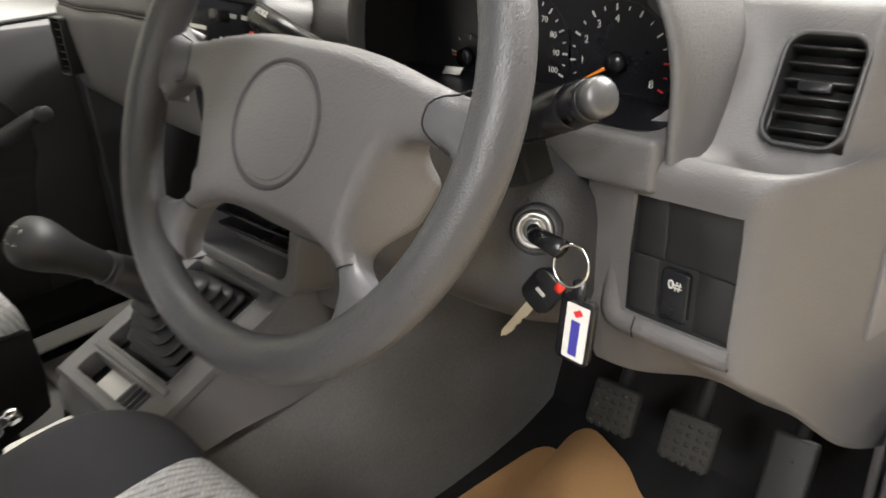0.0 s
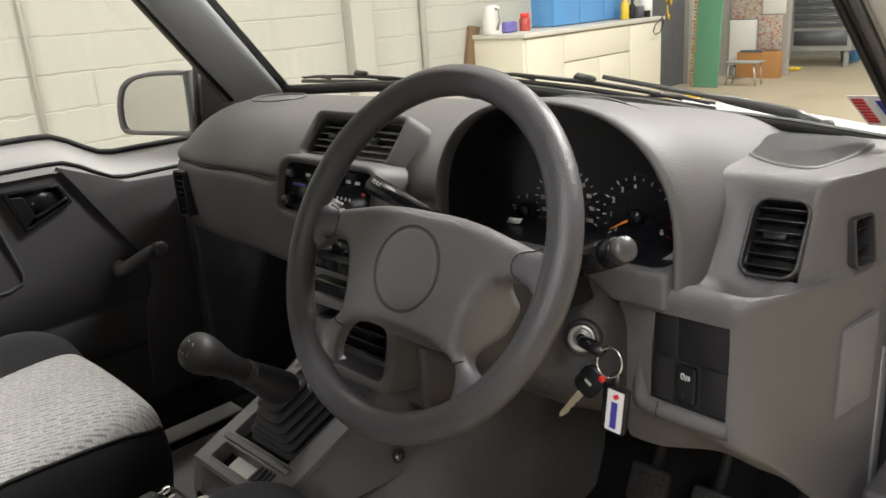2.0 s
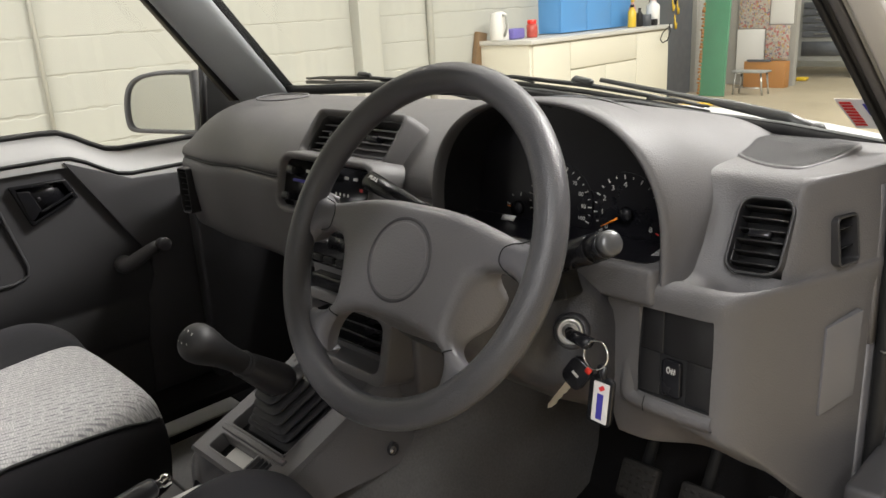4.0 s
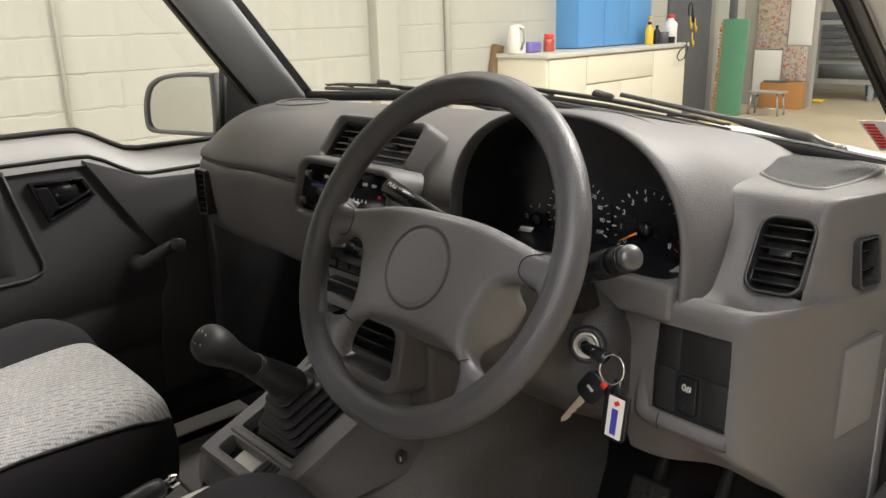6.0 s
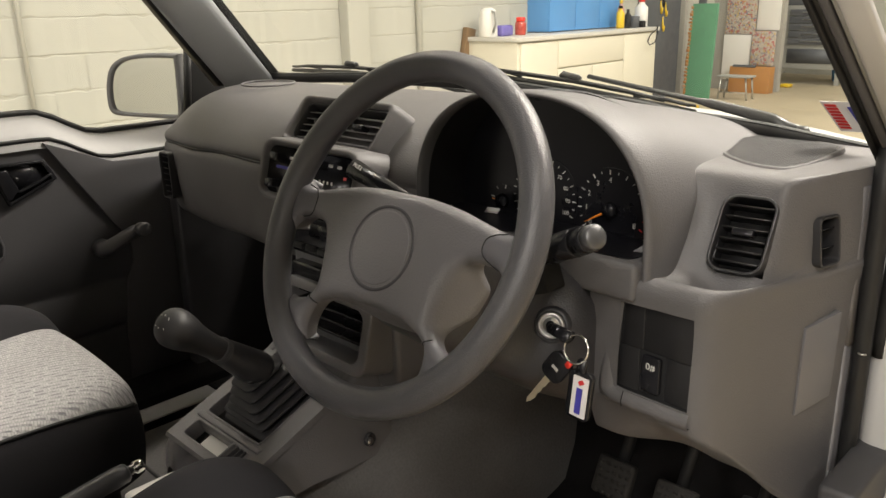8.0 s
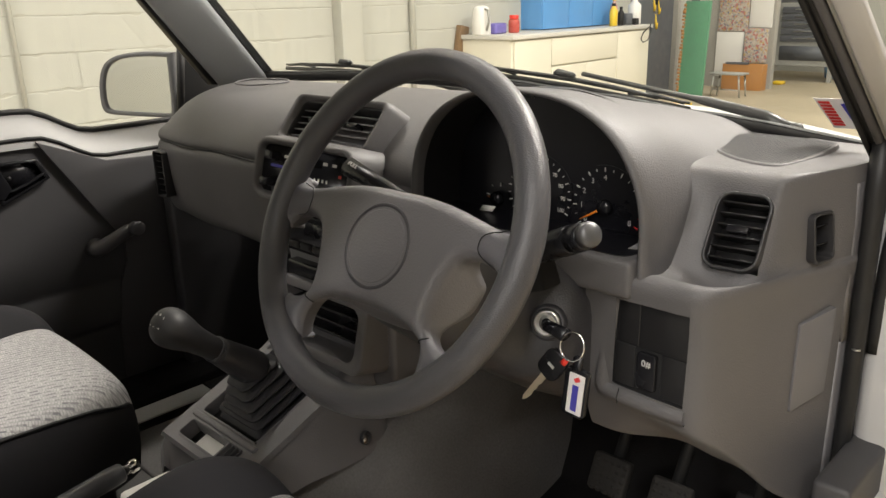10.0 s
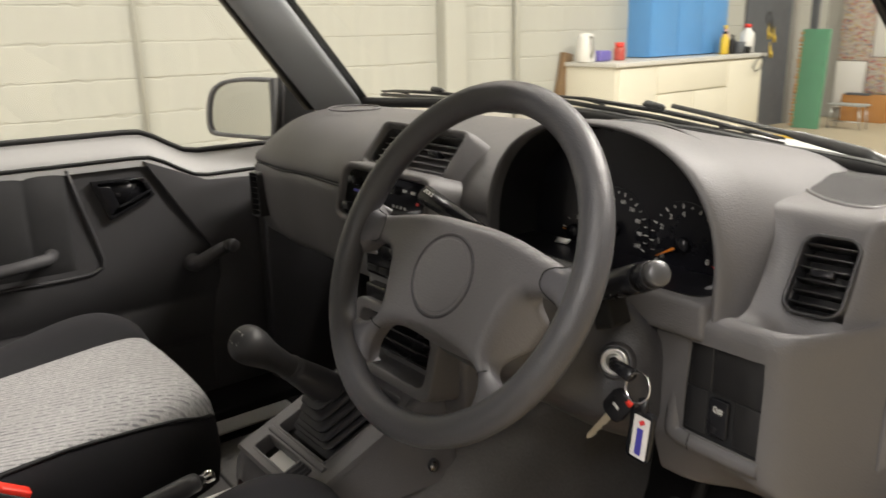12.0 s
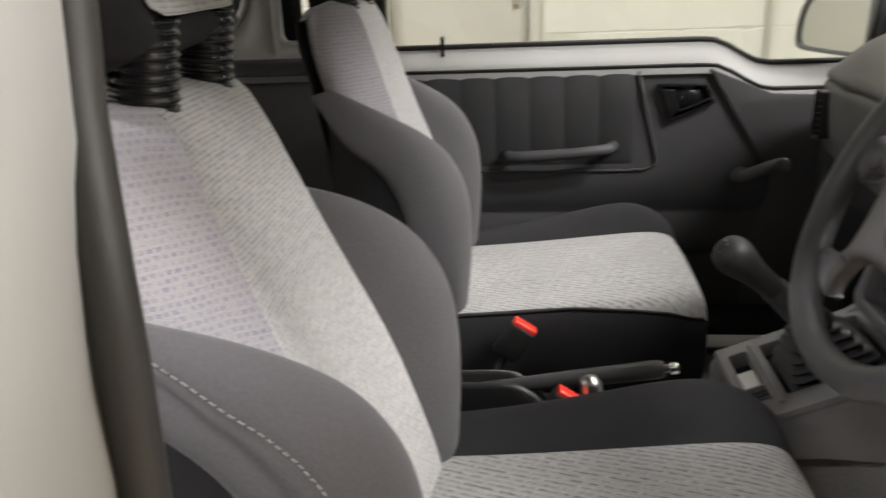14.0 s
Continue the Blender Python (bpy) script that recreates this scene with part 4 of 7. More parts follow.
# instruments
PANEL_Y = 0.418
face = [(x, z) for x, y, z in hood_ring(0.0, 0.4)]
part("instrument_panel", slab(face, 0.004, ((0, PANEL_Y, 0), (1, 0, 0), (0, 0, 1), (0, 1, 0))), LENS, dash, "black instrument panel", smooth=False)
part("instrument_sill", boxed((0.19, 0.3345, 0.972), (0.514, 0.44, 1.0125), edge=0.008, seg=4), DASH, dash, "grey bezel under the instruments")

part("instrument_floor", slab([(0.206, 0.350), (0.212, 0.346), (0.490, 0.346), (0.498, 0.350), (0.502, 0.360), (0.502, 0.4155), (0.206, 0.4155)], 0.0014, ((0, 0, 1.0135), (1, 0, 0), (0, 1, 0), (0, 0, -1))), LENS, dash, "black foot of the instrument glass", smooth=False)


def dial(name, cx, cz, r, marks, first, step, a0, a1, needle, size):
    """A round gauge: ticks, figures and an orange needle. Angles in degrees, clockwise from nine o'clock."""
    g = part(name, slab([(cx + r * 1.12 * math.cos(t), cz + r * 1.12 * math.sin(t)) for t in [2 * math.pi * k / 40 for k in range(40)]], 0.001, ((0, PANEL_Y - 0.001, 0), (1, 0, 0), (0, 0, 1), (0, 1, 0))), LENS, dash, "black dial with white figures", smooth=False)
    for k in range(2 * marks - 1):
        t = radians(180 - (a0 + (a1 - a0) * k / (2 * marks - 2)))
        c, s = math.cos(t), math.sin(t)
        ln, wd = (0.0048, 0.0006) if k % 2 == 0 else (0.0028, 0.0004)
        bm = boxed((-wd, -0.0004, -ln / 2), (wd, 0.0004, ln / 2))
        bmesh.ops.transform(bm, matrix=Matrix.Translation((cx + r * c, PANEL_Y - 0.0018, cz + r * s)) @ pose(0, 0, 0, 0, 90 - math.degrees(t), 0), verts=bm.verts)
        part("tick", bm, RED_INK if name == "rev_counter" and k >= 2 * marks - 4 else PRINT, g, smooth=False)
        if k % 2 == 0:
            m = pose(cx + (r - 0.009) * c, PANEL_Y - 0.0018, cz + (r - 0.009) * s, 90, 0, 0)
            size > 0.004 and (name != "rev_counter" or k // 2 not in (5, 6, 7)) and lettering("figure", str(first + step * (k // 2)), size, m, PRINT, g)
    t = radians(180 - needle)
    tip, tail = Vector((math.cos(t), 0, math.sin(t))) * r * 0.88, Vector((math.cos(t), 0, math.sin(t))) * r * 0.12
    c = Vector((cx, PANEL_Y - 0.006, cz))
    part("needle", tube([c + tail, c + tip], [0.0017, 0.0007], 6), ORANGE, g, "orange needle")
    part("hub_cap", tube([c + Vector((0, 0.003, 0)), c + Vector((0, -0.004, 0))], [0.009, 0.008], 16), SMOOTH, g)


dial("rev_counter", 0.432, 1.040, 0.042, 9, 0, 1, -34, 205, -30, 0.0085)
dial("speedometer", 0.338, 1.040, 0.044, 11, 0, 10, -40, 204, -33, 0.0068)
dial("fuel_gauge", 0.276, 1.026, 0.018, 2, 0, 1, 10, 100, 5, 0.001)
part("warning_tag", slab([(-0.011, -0.004), (0.009, -0.003), (0.012, 0.004), (-0.008, 0.003)], 0.001, ((0.277, 0.392, 1.018), (1, 0, 0), (0, 0.4, 0.9), (0, 1, 0))), WHITE, dash, "small white tag with red print")

# heater controls and radio stack
stack = thing("centre_stack", (0.045, 0.4, 0.8), "grey centre stack with heater controls and a radio", "centre stack")
HC, HV = Vector((0.026, 0.292, 1.045)), Vector((0, 0.26, 0.966))
HN = HV.cross(Vector((1, 0, 0))).normalized()
place = lambda w, h, r, d: [HC + Vector((1, 0, 0)) * a + HV * b + HN * d for a, b in rounded(w, h, r)]
rings = [place(0.222, 0.100, 0.03, 0.14), place(0.222, 0.094, 0.026, 0.03), place(0.217, 0.088, 0.024, 0.006), place(0.210, 0.081, 0.022, 0.0), place(0.200, 0.072, 0.016, 0.003), place(0.195, 0.067, 0.014, 0.014)]
part("heater_bezel", loft(rings, True), DASH, stack)
panel_h = part("heater_panel", slab(rounded(0.194, 0.066, 0.013), 0.004, (HC + HN * 0.010, Vector((1, 0, 0)), HV, HN)), SMOOTH, stack, "black heater control panel")
for k, (x, z, w, m) in enumerate(((-0.072, 0.004, 0.030, BLUE_INK), (-0.02, 0.004, 0.03, PRINT), (0.03, -0.004, 0.003, PRINT), (0.04, -0.004, 0.003, PRINT), (0.05, -0.004, 0.003, PRINT), (0.06, -0.004, 0.003, PRINT), (0.075, -0.018, 0.012, PRINT), (-0.03, -0.018, 0.012, PRINT), (0.012, 0.019, 0.009, PRINT), (0.052, 0.019, 0.009, PRINT), (0.074, 0.019, 0.009, PRINT), (-0.05, 0.019, 0.009, PRINT), (-0.092, 0.019, 0.006, PRINT), (0.09, 0.006, 0.006, RED_INK), (0.02, -0.018, 0.009, PRINT), (0.045, -0.018, 0.009, PRINT))):
    x *= 0.86
    part("print_mark", slab([(x - w / 2, z - 0.002), (x + w / 2, z - 0.002), (x + w / 2, z + 0.002), (x - w / 2, z + 0.002)], 0.0006, (HC + HN * 0.0092, Vector((1, 0, 0)), HV, HN)), m, panel_h, smooth=False)
for x, z in ((-0.07, 0.018), (0.03, 0.018), (-0.075, -0.02)):
    bm = boxed((-0.009, -0.006, -0.012), (0.009, 0.006, 0.006), edge=0.003)
    bmesh.ops.transform(bm, matrix=Matrix.Translation(HC + Vector((x, 0, 0)) + HV * z + HN * 0.008) @ Matrix((Vector((1, 0, 0)), HV, HN)).transposed().to_4x4(), verts=bm.verts)
    part("slider_knob", bm, SMOOTH, panel_h)
part("stack_body", boxed((-0.075, 0.335, 0.74), (0.155, 0.52, 1.01), edge=0.008), DASH_LOW, stack)
radio = part("radio", boxed((-0.058, 0.322, 0.915), (0.135, 0.40, 0.975), edge=0.004), SMOOTH, stack, "black radio with buttons")
part("radio_display", boxed((-0.01, 0.3205, 0.945), (0.07, 0.323, 0.965)), LENS, radio)
for k in range(6):
    part("button", boxed((-0.05 + k * 0.029, 0.318, 0.922), (-0.027 + k * 0.029, 0.324, 0.931), edge=0.002), DULL, radio)
part("volume_knob", tube([(0.105, 0.324, 0.955), (0.105, 0.308, 0.955)], 0.010, 16), SMOOTH, radio)
part("ashtray", boxed((-0.058, 0.318, 0.855), (0.135, 0.40, 0.900), edge=0.005), SMOOTH, stack)
tr = rounded(0.21, 0.105, 0.02)
part("lower_tray_frame", frame_ring(tr, rounded(0.175, 0.075, 0.016), 0.06, ((0.04, 0.292, 0.832), (1, 0, 0), (0, 0.25, 0.968), (0, 0.968, -0.25))), DASH_LOW, stack, bevel=0.003)
for k in range(3):
    part("tray_rib", boxed((-0.04, 0.312, 0.808 + 0.018 * k), (0.125, 0.34, 0.812 + 0.018 * k), edge=0.001), SMOOTH, stack)

# knee panel switches in the corner
sw = thing("switch_panel", (0.53, 0.33, 0.92), "black switch panel with blanks and a rear fog lamp switch", "switch panel")
SO = Vector((0.5335, 0.3460, 0.921))
SU, SV = Vector((0.99, -0.045, 0)).normalized(), Vector((-0.02, 0.05, 0.99)).normalized()
SN = SV.cross(SU).normalized()
corner = lambda a, b, d=0.0: SO + SU * a + SV * b + SN * d
inner_e = [(-0.0375, 0.056), (-0.0405, 0.020), (-0.0428, -0.030), (-0.0436, -0.0465), (-0.0405, -0.0496), (-0.02, -0.0505), (0.02, -0.0505), (0.0455, -0.0505)]
mid_e = [(-0.0500, 0.056), (-0.0530, 0.020), (-0.0552, -0.030), (-0.0556, -0.0520), (-0.0470, -0.0590), (-0.02, -0.0605), (0.02, -0.0605), (0.0455, -0.0600)]
out_e = [(-0.0560, 0.056), (-0.0585, 0.020), (-0.0605, -0.030), (-0.0610, -0.0560), (-0.0500, -0.0665), (-0.02, -0.0680), (0.02, -0.0675), (0.0460, -0.0655)]
rings = []
for pts_e, deep_e in ((inner_e, 0.006), (inner_e, -0.0015), (mid_e, -0.0040), (out_e, -0.0010), (out_e, 0.020)):
    rings.append(curve([corner(a, b, deep_e - 0.003 * max(0.0, (0.0 - b)) / 0.05) for a, b in pts_e], 3))
part("bezel", loft(rings), DASH, sw, "bevelled grey edge strip")
part("bezel_joint", tube([corner(-0.0300, -0.0505, -0.0046), corner(-0.0305, -0.0605, -0.0078), corner(-0.0310, -0.0680, -0.0052)], 0.0006, 6), DULL, sw)
carve(corner_skin, SO + SU * 0.003, SU, SV, 0.082, 0.098, 0.03)
part("backing", slab([(-0.046, -0.054), (0.050, -0.054), (0.050, 0.056), (-0.042, 0.056)], 0.012, (SO + SN * 0.0008, SU, SV, SN)), VOID, sw, smooth=False)
for a, b, c, d in ((-0.038, -0.012, 0.0, 0.050), (-0.012, 0.0455, 0.0, 0.050), (-0.0405, -0.0155, -0.047, 0.0), (0.0145, 0.043, -0.047, 0.0)):
    part("blank", slab([(a + 0.0006, c + 0.0006), (b - 0.0006, c + 0.0006), (b - 0.0006, d - 0.0006), (a + 0.0006, d - 0.0006)], 0.008, (SO - SN * 0.0005, SU, SV, SN), edge=0.001), SLAT, sw)
fog = part("fog_lamp_switch", slab(rounded(0.022, 0.040, 0.004, cx=-0.0005, cy=-0.023), 0.010, (SO - SN * 0.0045, SU, SV, SN), edge=0.0015), SMOOTH, sw, "black rocker with a white fog lamp sign")
lettering("fog_sign", "0#", 0.010, Matrix.Translation(SO + SV * -0.014 - SN * 0.0049) @ Matrix((SU, SV, -SN)).transposed().to_4x4(), PRINT, fog)
# cover on the dashboard's end
COVER = leather_grain("cover_plastic", (0.122, 0.120, 0.126), 0.45, 900, 0.3)
part("fuse_cover", slab([(0.0, 0.0), (0.050, 0.010), (0.048, -0.087), (-0.001, -0.100)], 0.008, ((0.6362, 0.4675, 0.938), (0.36, 0.933, 0), (0.0, 0.0, 1), (-0.933, 0.36, 0)), edge=0.0008), COVER, dash, "flat cover panel on the dashboard end")

# body, doors, glass --------------------------------------------------------------
body = thing("car_body", (0, 0, 0.4), "white painted steel car body shell", "car")
# cabin floor, tunnel, bulkhead and sills
part("floor_carpet", boxed((-0.66, -1.3, 0.40), (0.66, 0.76, 0.43)), CARPET, body, "dark grey cabin carpet")
rings = []
for y, widths in ((-0.80, (0.07, 0.10, 0.11, 0.12, 0.14)), (0.04, (0.07, 0.10, 0.112, 0.122, 0.15)), (0.12, (0.08, 0.108, 0.120, 0.135, 0.160)), (0.20, (0.08, 0.112, 0.122, 0.136, 0.160)), (0.26, (0.09, 0.114, 0.130, 0.148, 0.175)), (0.32, (0.11, 0.120, 0.142, 0.160, 0.182)), (0.40, (0.12, 0.130, 0.156, 0.178, 0.198)), (0.50, (0.13, 0.145, 0.165, 0.186, 0.206)), (0.76, (0.14, 0.16, 0.18, 0.20, 0.22))):
    top = key(y, (-0.8, 0.56), (0.04, 0.585), (0.14, 0.650), (0.36, 0.690), (0.76, 0.74))
    levels = [top, top - 0.015, 0.42 + (top - 0.42) * 0.68, 0.42 + (top - 0.42) * 0.32, 0.42]
    half = list(zip(widths, levels))
    rings.append([(-w, y, z) for w, z in half[::-1]] + [(0.0, y, top + 0.002)] + [(w, y, z) for w, z in half])
part("tunnel", loft(rings), CARPET, body, sub=2)
rings = [[(x, y, z) for x in (-0.68, -0.2, 0.2, 0.68)] for y, z in ((0.58, 0.425), (0.67, 0.45), (0.74, 0.58), (0.77, 0.80), (0.77, 1.0))]
part("bulkhead", loft(rings), MAT, body, "black bulkhead mat", sub=1)
for s in (-1, 1):
    part("sill", boxed((min(s * 0.60, s * 0.76), -0.6, 0.36), (max(s * 0.60, s * 0.76), 0.5, 0.455), edge=0.012), PAINT, body)
    part("kick_panel", boxed((min(s * 0.672, s * 0.71), 0.45, 0.42), (max(s * 0.672, s * 0.71), 0.75, 0.78 if s > 0 else 0.93), edge=0.006), TRIM, body)
part("foot_mat", boxed((-0.545, 0.20, 0.425), (-0.18, 0.72, 0.440), edge=0.004), CARPET, body, "grey passenger footwell carpet mat")
part("sill_trim", boxed((-0.72, -0.3, 0.4552), (-0.603, 0.50, 0.480), edge=0.004), MAT, body, "black inner sill trim")
part("sill_mat", boxed((-0.602, 0.432, 0.43), (-0.53, 0.70, 0.462), edge=0.004), MAT, body)
part("sill_plate", boxed((-0.600, 0.0, 0.4552), (-0.545, 0.430, 0.4605), edge=0.002), PAINT, body, "bright metal sill plate")
part("tunnel_cover", boxed((-0.135, -0.75, 0.50), (0.135, 0.085, 0.592), edge=0.02), MAT, body, "black tunnel carpet between the seats")
for wx in (-0.69, 0.69):
    for wy in (1.02, -1.25):
        wl = part("wheel", tube([(wx - 0.09, wy, 0.34), (wx + 0.09, wy, 0.34)], 0.20, 28), STEEL, body, "steel road wheel")
        part("tyre", tube([(wx, wy + 0.265 * math.cos(a), 0.345 + 0.265 * math.sin(a)) for a in [2 * math.pi * k / 40 for k in range(40)]], 0.078, 12, closed=True), RUBBER, wl, "black road tyre")
part("nose_panel", boxed((-0.70, 1.62, 0.46), (0.70, 1.70, 0.92), edge=0.03), PAINT, body)
rings = [[(x * w, y, z - 0.035 * abs(x) ** 3) for x in np.linspace(-1, 1, 13)] for y, w, z in ((-2.0, 0.57, 1.64), (-1.0, 0.58, 1.665), (-0.2, 0.58, 1.665), (0.15, 0.57, 1.645), (0.23, 0.56, 1.615))]
part("roof", loft(rings), PAINT, body, "white roof panel", sub=1)
rings = [[(x * w, y, z - 0.030 * abs(x) ** 3) for x in np.linspace(-1, 1, 13)] for y, w, z in ((-1.98, 0.565, 1.615), (-1.0, 0.575, 1.64), (-0.2, 0.575, 1.64), (0.14, 0.565, 1.62), (0.225, 0.555, 1.60))]
part("roof_lining", loft(rings), TRIM_CLOTH, body, "dark roof lining", sub=1)



def bar(name, a, b, u, v, material, label="", parent=None, round_r=0.4):
    """A straight rounded bar from a to b with half sizes along u and v."""
    a, b, u, v = Vector(a), Vector(b), Vector(u), Vector(v)
    prof = rounded(2, 2, round_r, 3)
    return part(name, loft([[p + u * x + v * y for x, y in prof] for p in (a, a.lerp(b, 0.5), b)], True, True), material, parent or body, label)


# windscreen pillars
bar("windscreen_pillar", (-0.668, 0.665, 1.085), (-0.615, 0.215, 1.62), (0.025, -0.012, 0), (0.012, 0.050, 0.012), PILLAR, "grey trimmed windscreen pillar")
bar("pillar_seal", (-0.655, 0.722, 1.10), (-0.60, 0.275, 1.62), (0.012, 0, 0), (0, 0.012, 0), RUBBER)
bar("pillar_seal", (-0.672, 0.585, 1.10), (-0.63, 0.165, 1.62), (0.012, 0, 0), (0, 0.014, 0), RUBBER)
PA, PD = Vector((0.682, 0.63, 1.06)), Vector((-0.1028, -0.7368, 0.6683))
PE = Vector((0.950, 0.127, 0.286)).normalized()
PN = PD.cross(PE).normalized()
for name, e0, e1, lift, mat_p, tag in (("windscreen_pillar", -0.0275, -0.0218, 0.0, DULL, "black inner cover of the windscreen pillar"), ("pillar_seal", -0.0223, -0.0165, 0.004, RUBBER, "black seal in the pillar"), ("pillar_flange", -0.0170, -0.0085, 0.0, TRIM_FRONT, "grey flange of the pillar"), ("pillar_flange", -0.0080, -0.0030, 0.003, TOOLGREY, "bright edge of the pillar"), ("windscreen_pillar", -0.0035, 0.019, -0.004, PAINT, "white painted outside of the windscreen pillar")):
    bar(name, PA + PD * -0.03 + PE * (e0 + e1) / 2 + PN * lift, PA + PD * 0.66 + PE * (e0 + e1) / 2 + PN * lift, PE * (e1 - e0) / 2, PN * 0.009, mat_p, tag)
# windscreen glass and its lower seal
def screen_foot(x):
    """Depth and height of the screen's lower edge."""
    return 0.70 + 0.045 * (1 - (x / 0.66) ** 2), key(x, (-0.66, 1.110), (-0.3, 1.122), (0.0, 1.122), (0.2, 1.110), (0.4, 1.096), (0.66, 1.078))


glass = part("windscreen", loft([[(x, *screen_foot(x)) for x in np.linspace(-0.66, 0.66, 9)], [(x * 0.92, 0.27 + 0.03 * (1 - (x / 0.66) ** 2), 1.60) for x in np.linspace(-0.66, 0.66, 9)]]), GLASS, body, "clear windscreen")
glass.visible_shadow = False
part("screen_band", loft([[(x, screen_foot(x)[0] - 0.004 - 0.4 * h, screen_foot(x)[1] + h) for x in np.linspace(-0.655, 0.655, 23)] for h in (0.0, 0.009)]), SMOOTH, body, "black band along the foot of the screen")
part("screen_seal", tube([(x, *screen_foot(x)) for x in np.linspace(-0.66, 0.66, 23)], 0.011, 8, flat=1.0), RUBBER, body)
# bonnet seen past the wipers
rings = [[(x, y, z - 0.095 * (abs(x) / 0.7) ** 2) for x in np.linspace(-0.72, 0.72, 11)] for y, z in ((0.80, 1.045), (0.86, 1.078), (1.1, 1.070), (1.45, 1.01), (1.65, 0.92), (1.70, 0.80))]
part("bonnet", loft(rings), PAINT, body, "white bonnet", sub=1)
part("scuttle", boxed((-0.68, 0.745, 1.03), (0.68, 0.80, 1.062), edge=0.008), DULL, body)
# wings
for s in (-1, 1):
    part("wing", boxed((min(s * 0.70, s * 0.79), 0.66, 0.45), (max(s * 0.70, s * 0.79), 1.65, 0.95), edge=0.03), PAINT, body)

# door opening on the driver's side: pillars, seals, hinge post
bar("hinge_post", (0.722, 0.615, 0.40), (0.712, 0.615, 1.04), (0.046, 0, 0), (0, 0.05, 0), PAINT, "white painted hinge post")
bar("kick_flange", (0.652, 0.553, 0.44), (0.651, 0.553, 0.90), (0.0048, 0, 0), (0, 0.012, 0), DASH_LOW, "grey flange along the dashboard end")
bar("kick_flange", (0.651, 0.553, 0.90), (0.646, 0.553, 1.075), (0.0066, 0, 0), (0, 0.012, 0), DASH_LOW)
part("door_seal", tube([(0.662, 0.560, 1.135), (0.664, 0.558, 1.06), (0.6655, 0.556, 0.98), (0.6670, 0.556, 0.90), (0.6680, 0.556, 0.83), (0.6675, 0.553, 0.74), (0.668, 0.546, 0.62), (0.672, 0.52, 0.51), (0.680, 0.42, 0.47), (0.690, 0.30, 0.465)], [0.010, 0.0105, 0.0100, 0.0095, 0.0090, 0.0080, 0.0080, 0.008, 0.008, 0.008], 12), RUBBER, body, "black rubber door seal")
part("door_seal", tube([(0.684, 0.575, 1.09), (0.682, 0.573, 1.0), (0.681, 0.572, 0.915), (0.681, 0.572, 0.885)], [0.010, 0.009, 0.009, 0.0085], 12), RUBBER, body, "black rubber door seal with a joint")
part("seal_clip", tube([(0.6660, 0.5455, 0.8935), (0.6700, 0.5455, 0.8925), (0.6745, 0.5465, 0.8935)], 0.0011, 6), STEEL, body)
hinge = part("door_hinge", boxed((0.668, 0.548, 0.690), (0.716, 0.566, 0.724), edge=0.004), PAINT, body, "white door hinge leaf")
part("hinge_bolt", turned_at((0.683, 0.552, 0.722), (0, -0.3, 1), ((0.0045, 0.0), (0.0045, 0.006), (0.003, 0.0075), (0.001, 0.008)), 10), BRASS, hinge, "brass-coloured hinge bolt")
bar("lock_pillar", (0.802, -0.43, 0.38), (0.800, -0.43, 1.02), (0.042, 0.0, 0), (0, 0.095, 0), PAINT, "white painted lock pillar", round_r=0.25)
bar("lock_pillar", (0.800, -0.43, 1.02), (0.684, -0.44, 1.62), (0.042, 0.0, 0), (0, 0.095, 0), PAINT, "white painted upper lock pillar", round_r=0.25)
part("door_seal", tube([(0.750, -0.334, 0.47), (0.750, -0.334, 0.8), (0.750, -0.332, 1.0), (0.750, -0.330, 1.067), (0.750, -0.328, 1.122), (0.740, -0.333, 1.163), (0.720, -0.343, 1.209), (0.700, -0.350, 1.248), (0.645, -0.372, 1.36), (0.60, -0.38, 1.56)], 0.0105, 8), SEAL, body, "grey rubber door seal")
part("rear_side", boxed((0.785, -2.0, 0.38), (0.865, -0.53, 1.05), edge=0.02), PAINT, body)
part("rear_side", boxed((-0.80, -2.0, 0.38), (-0.70, -0.60, 1.06), edge=0.02), PAINT, body)
part("rear_trim", boxed((-0.70, -1.9, 0.43), (-0.67, -0.58, 1.02), edge=0.01), TRIM, body, "dark rear side trim")
bar("lock_pillar", (-0.735, -0.575, 1.0), (-0.68, -0.60, 1.62), (0.03, 0, 0), (0, 0.045, 0), MAT, "black inner lock pillar trim")
part("belt_rail", boxed((-0.77, -1.95, 1.035), (-0.665, -0.52, 1.074), edge=0.012), TRIM, body, "dark trim below the side windows")
for y0, y1, w0, w1, z0, r in ((-1.98, -0.690, -1.90, -0.7365, 1.132, 0.085), (-0.690, -0.525, -0.6745, -0.545, 1.108, 0.020)):
    hole = rounded(w1 - w0, 1.56 - z0, r, 7, (w0 + w1) / 2, (1.56 + z0) / 2)
    edge = rounded(y1 - y0, 1.60 - 1.076, 0.002, 7, (y0 + y1) / 2, (1.60 + 1.076) / 2)
    panel = part("side_window_frame", frame_ring(edge, hole, -0.018, ((-0.640, 0, 0), (0, 1, 0), (0, 0, 1), (1, 0, 0))), FRAME, body, "white painted frame round a side window")
    part("rolled_edge", tube([(-0.638, a, b) for a, b in hole], 0.0085 if r > 0.05 else 0.004, 10, closed=True), FRAME, panel)
part("quarter_window", boxed((-0.742, -0.84, 1.085), (-0.725, -0.65, 1.6), edge=0.004), LENS, body, "dark tinted quarter window")
part("quarter_window", boxed((-0.742, -1.9, 1.085), (-0.725, -0.90, 1.6), edge=0.004), LENS, body, "dark tinted rear side window")
part("rear_panel", boxed((-0.72, -2.02, 0.38), (0.76, -1.96, 1.1), edge=0.01), TRIM, body)

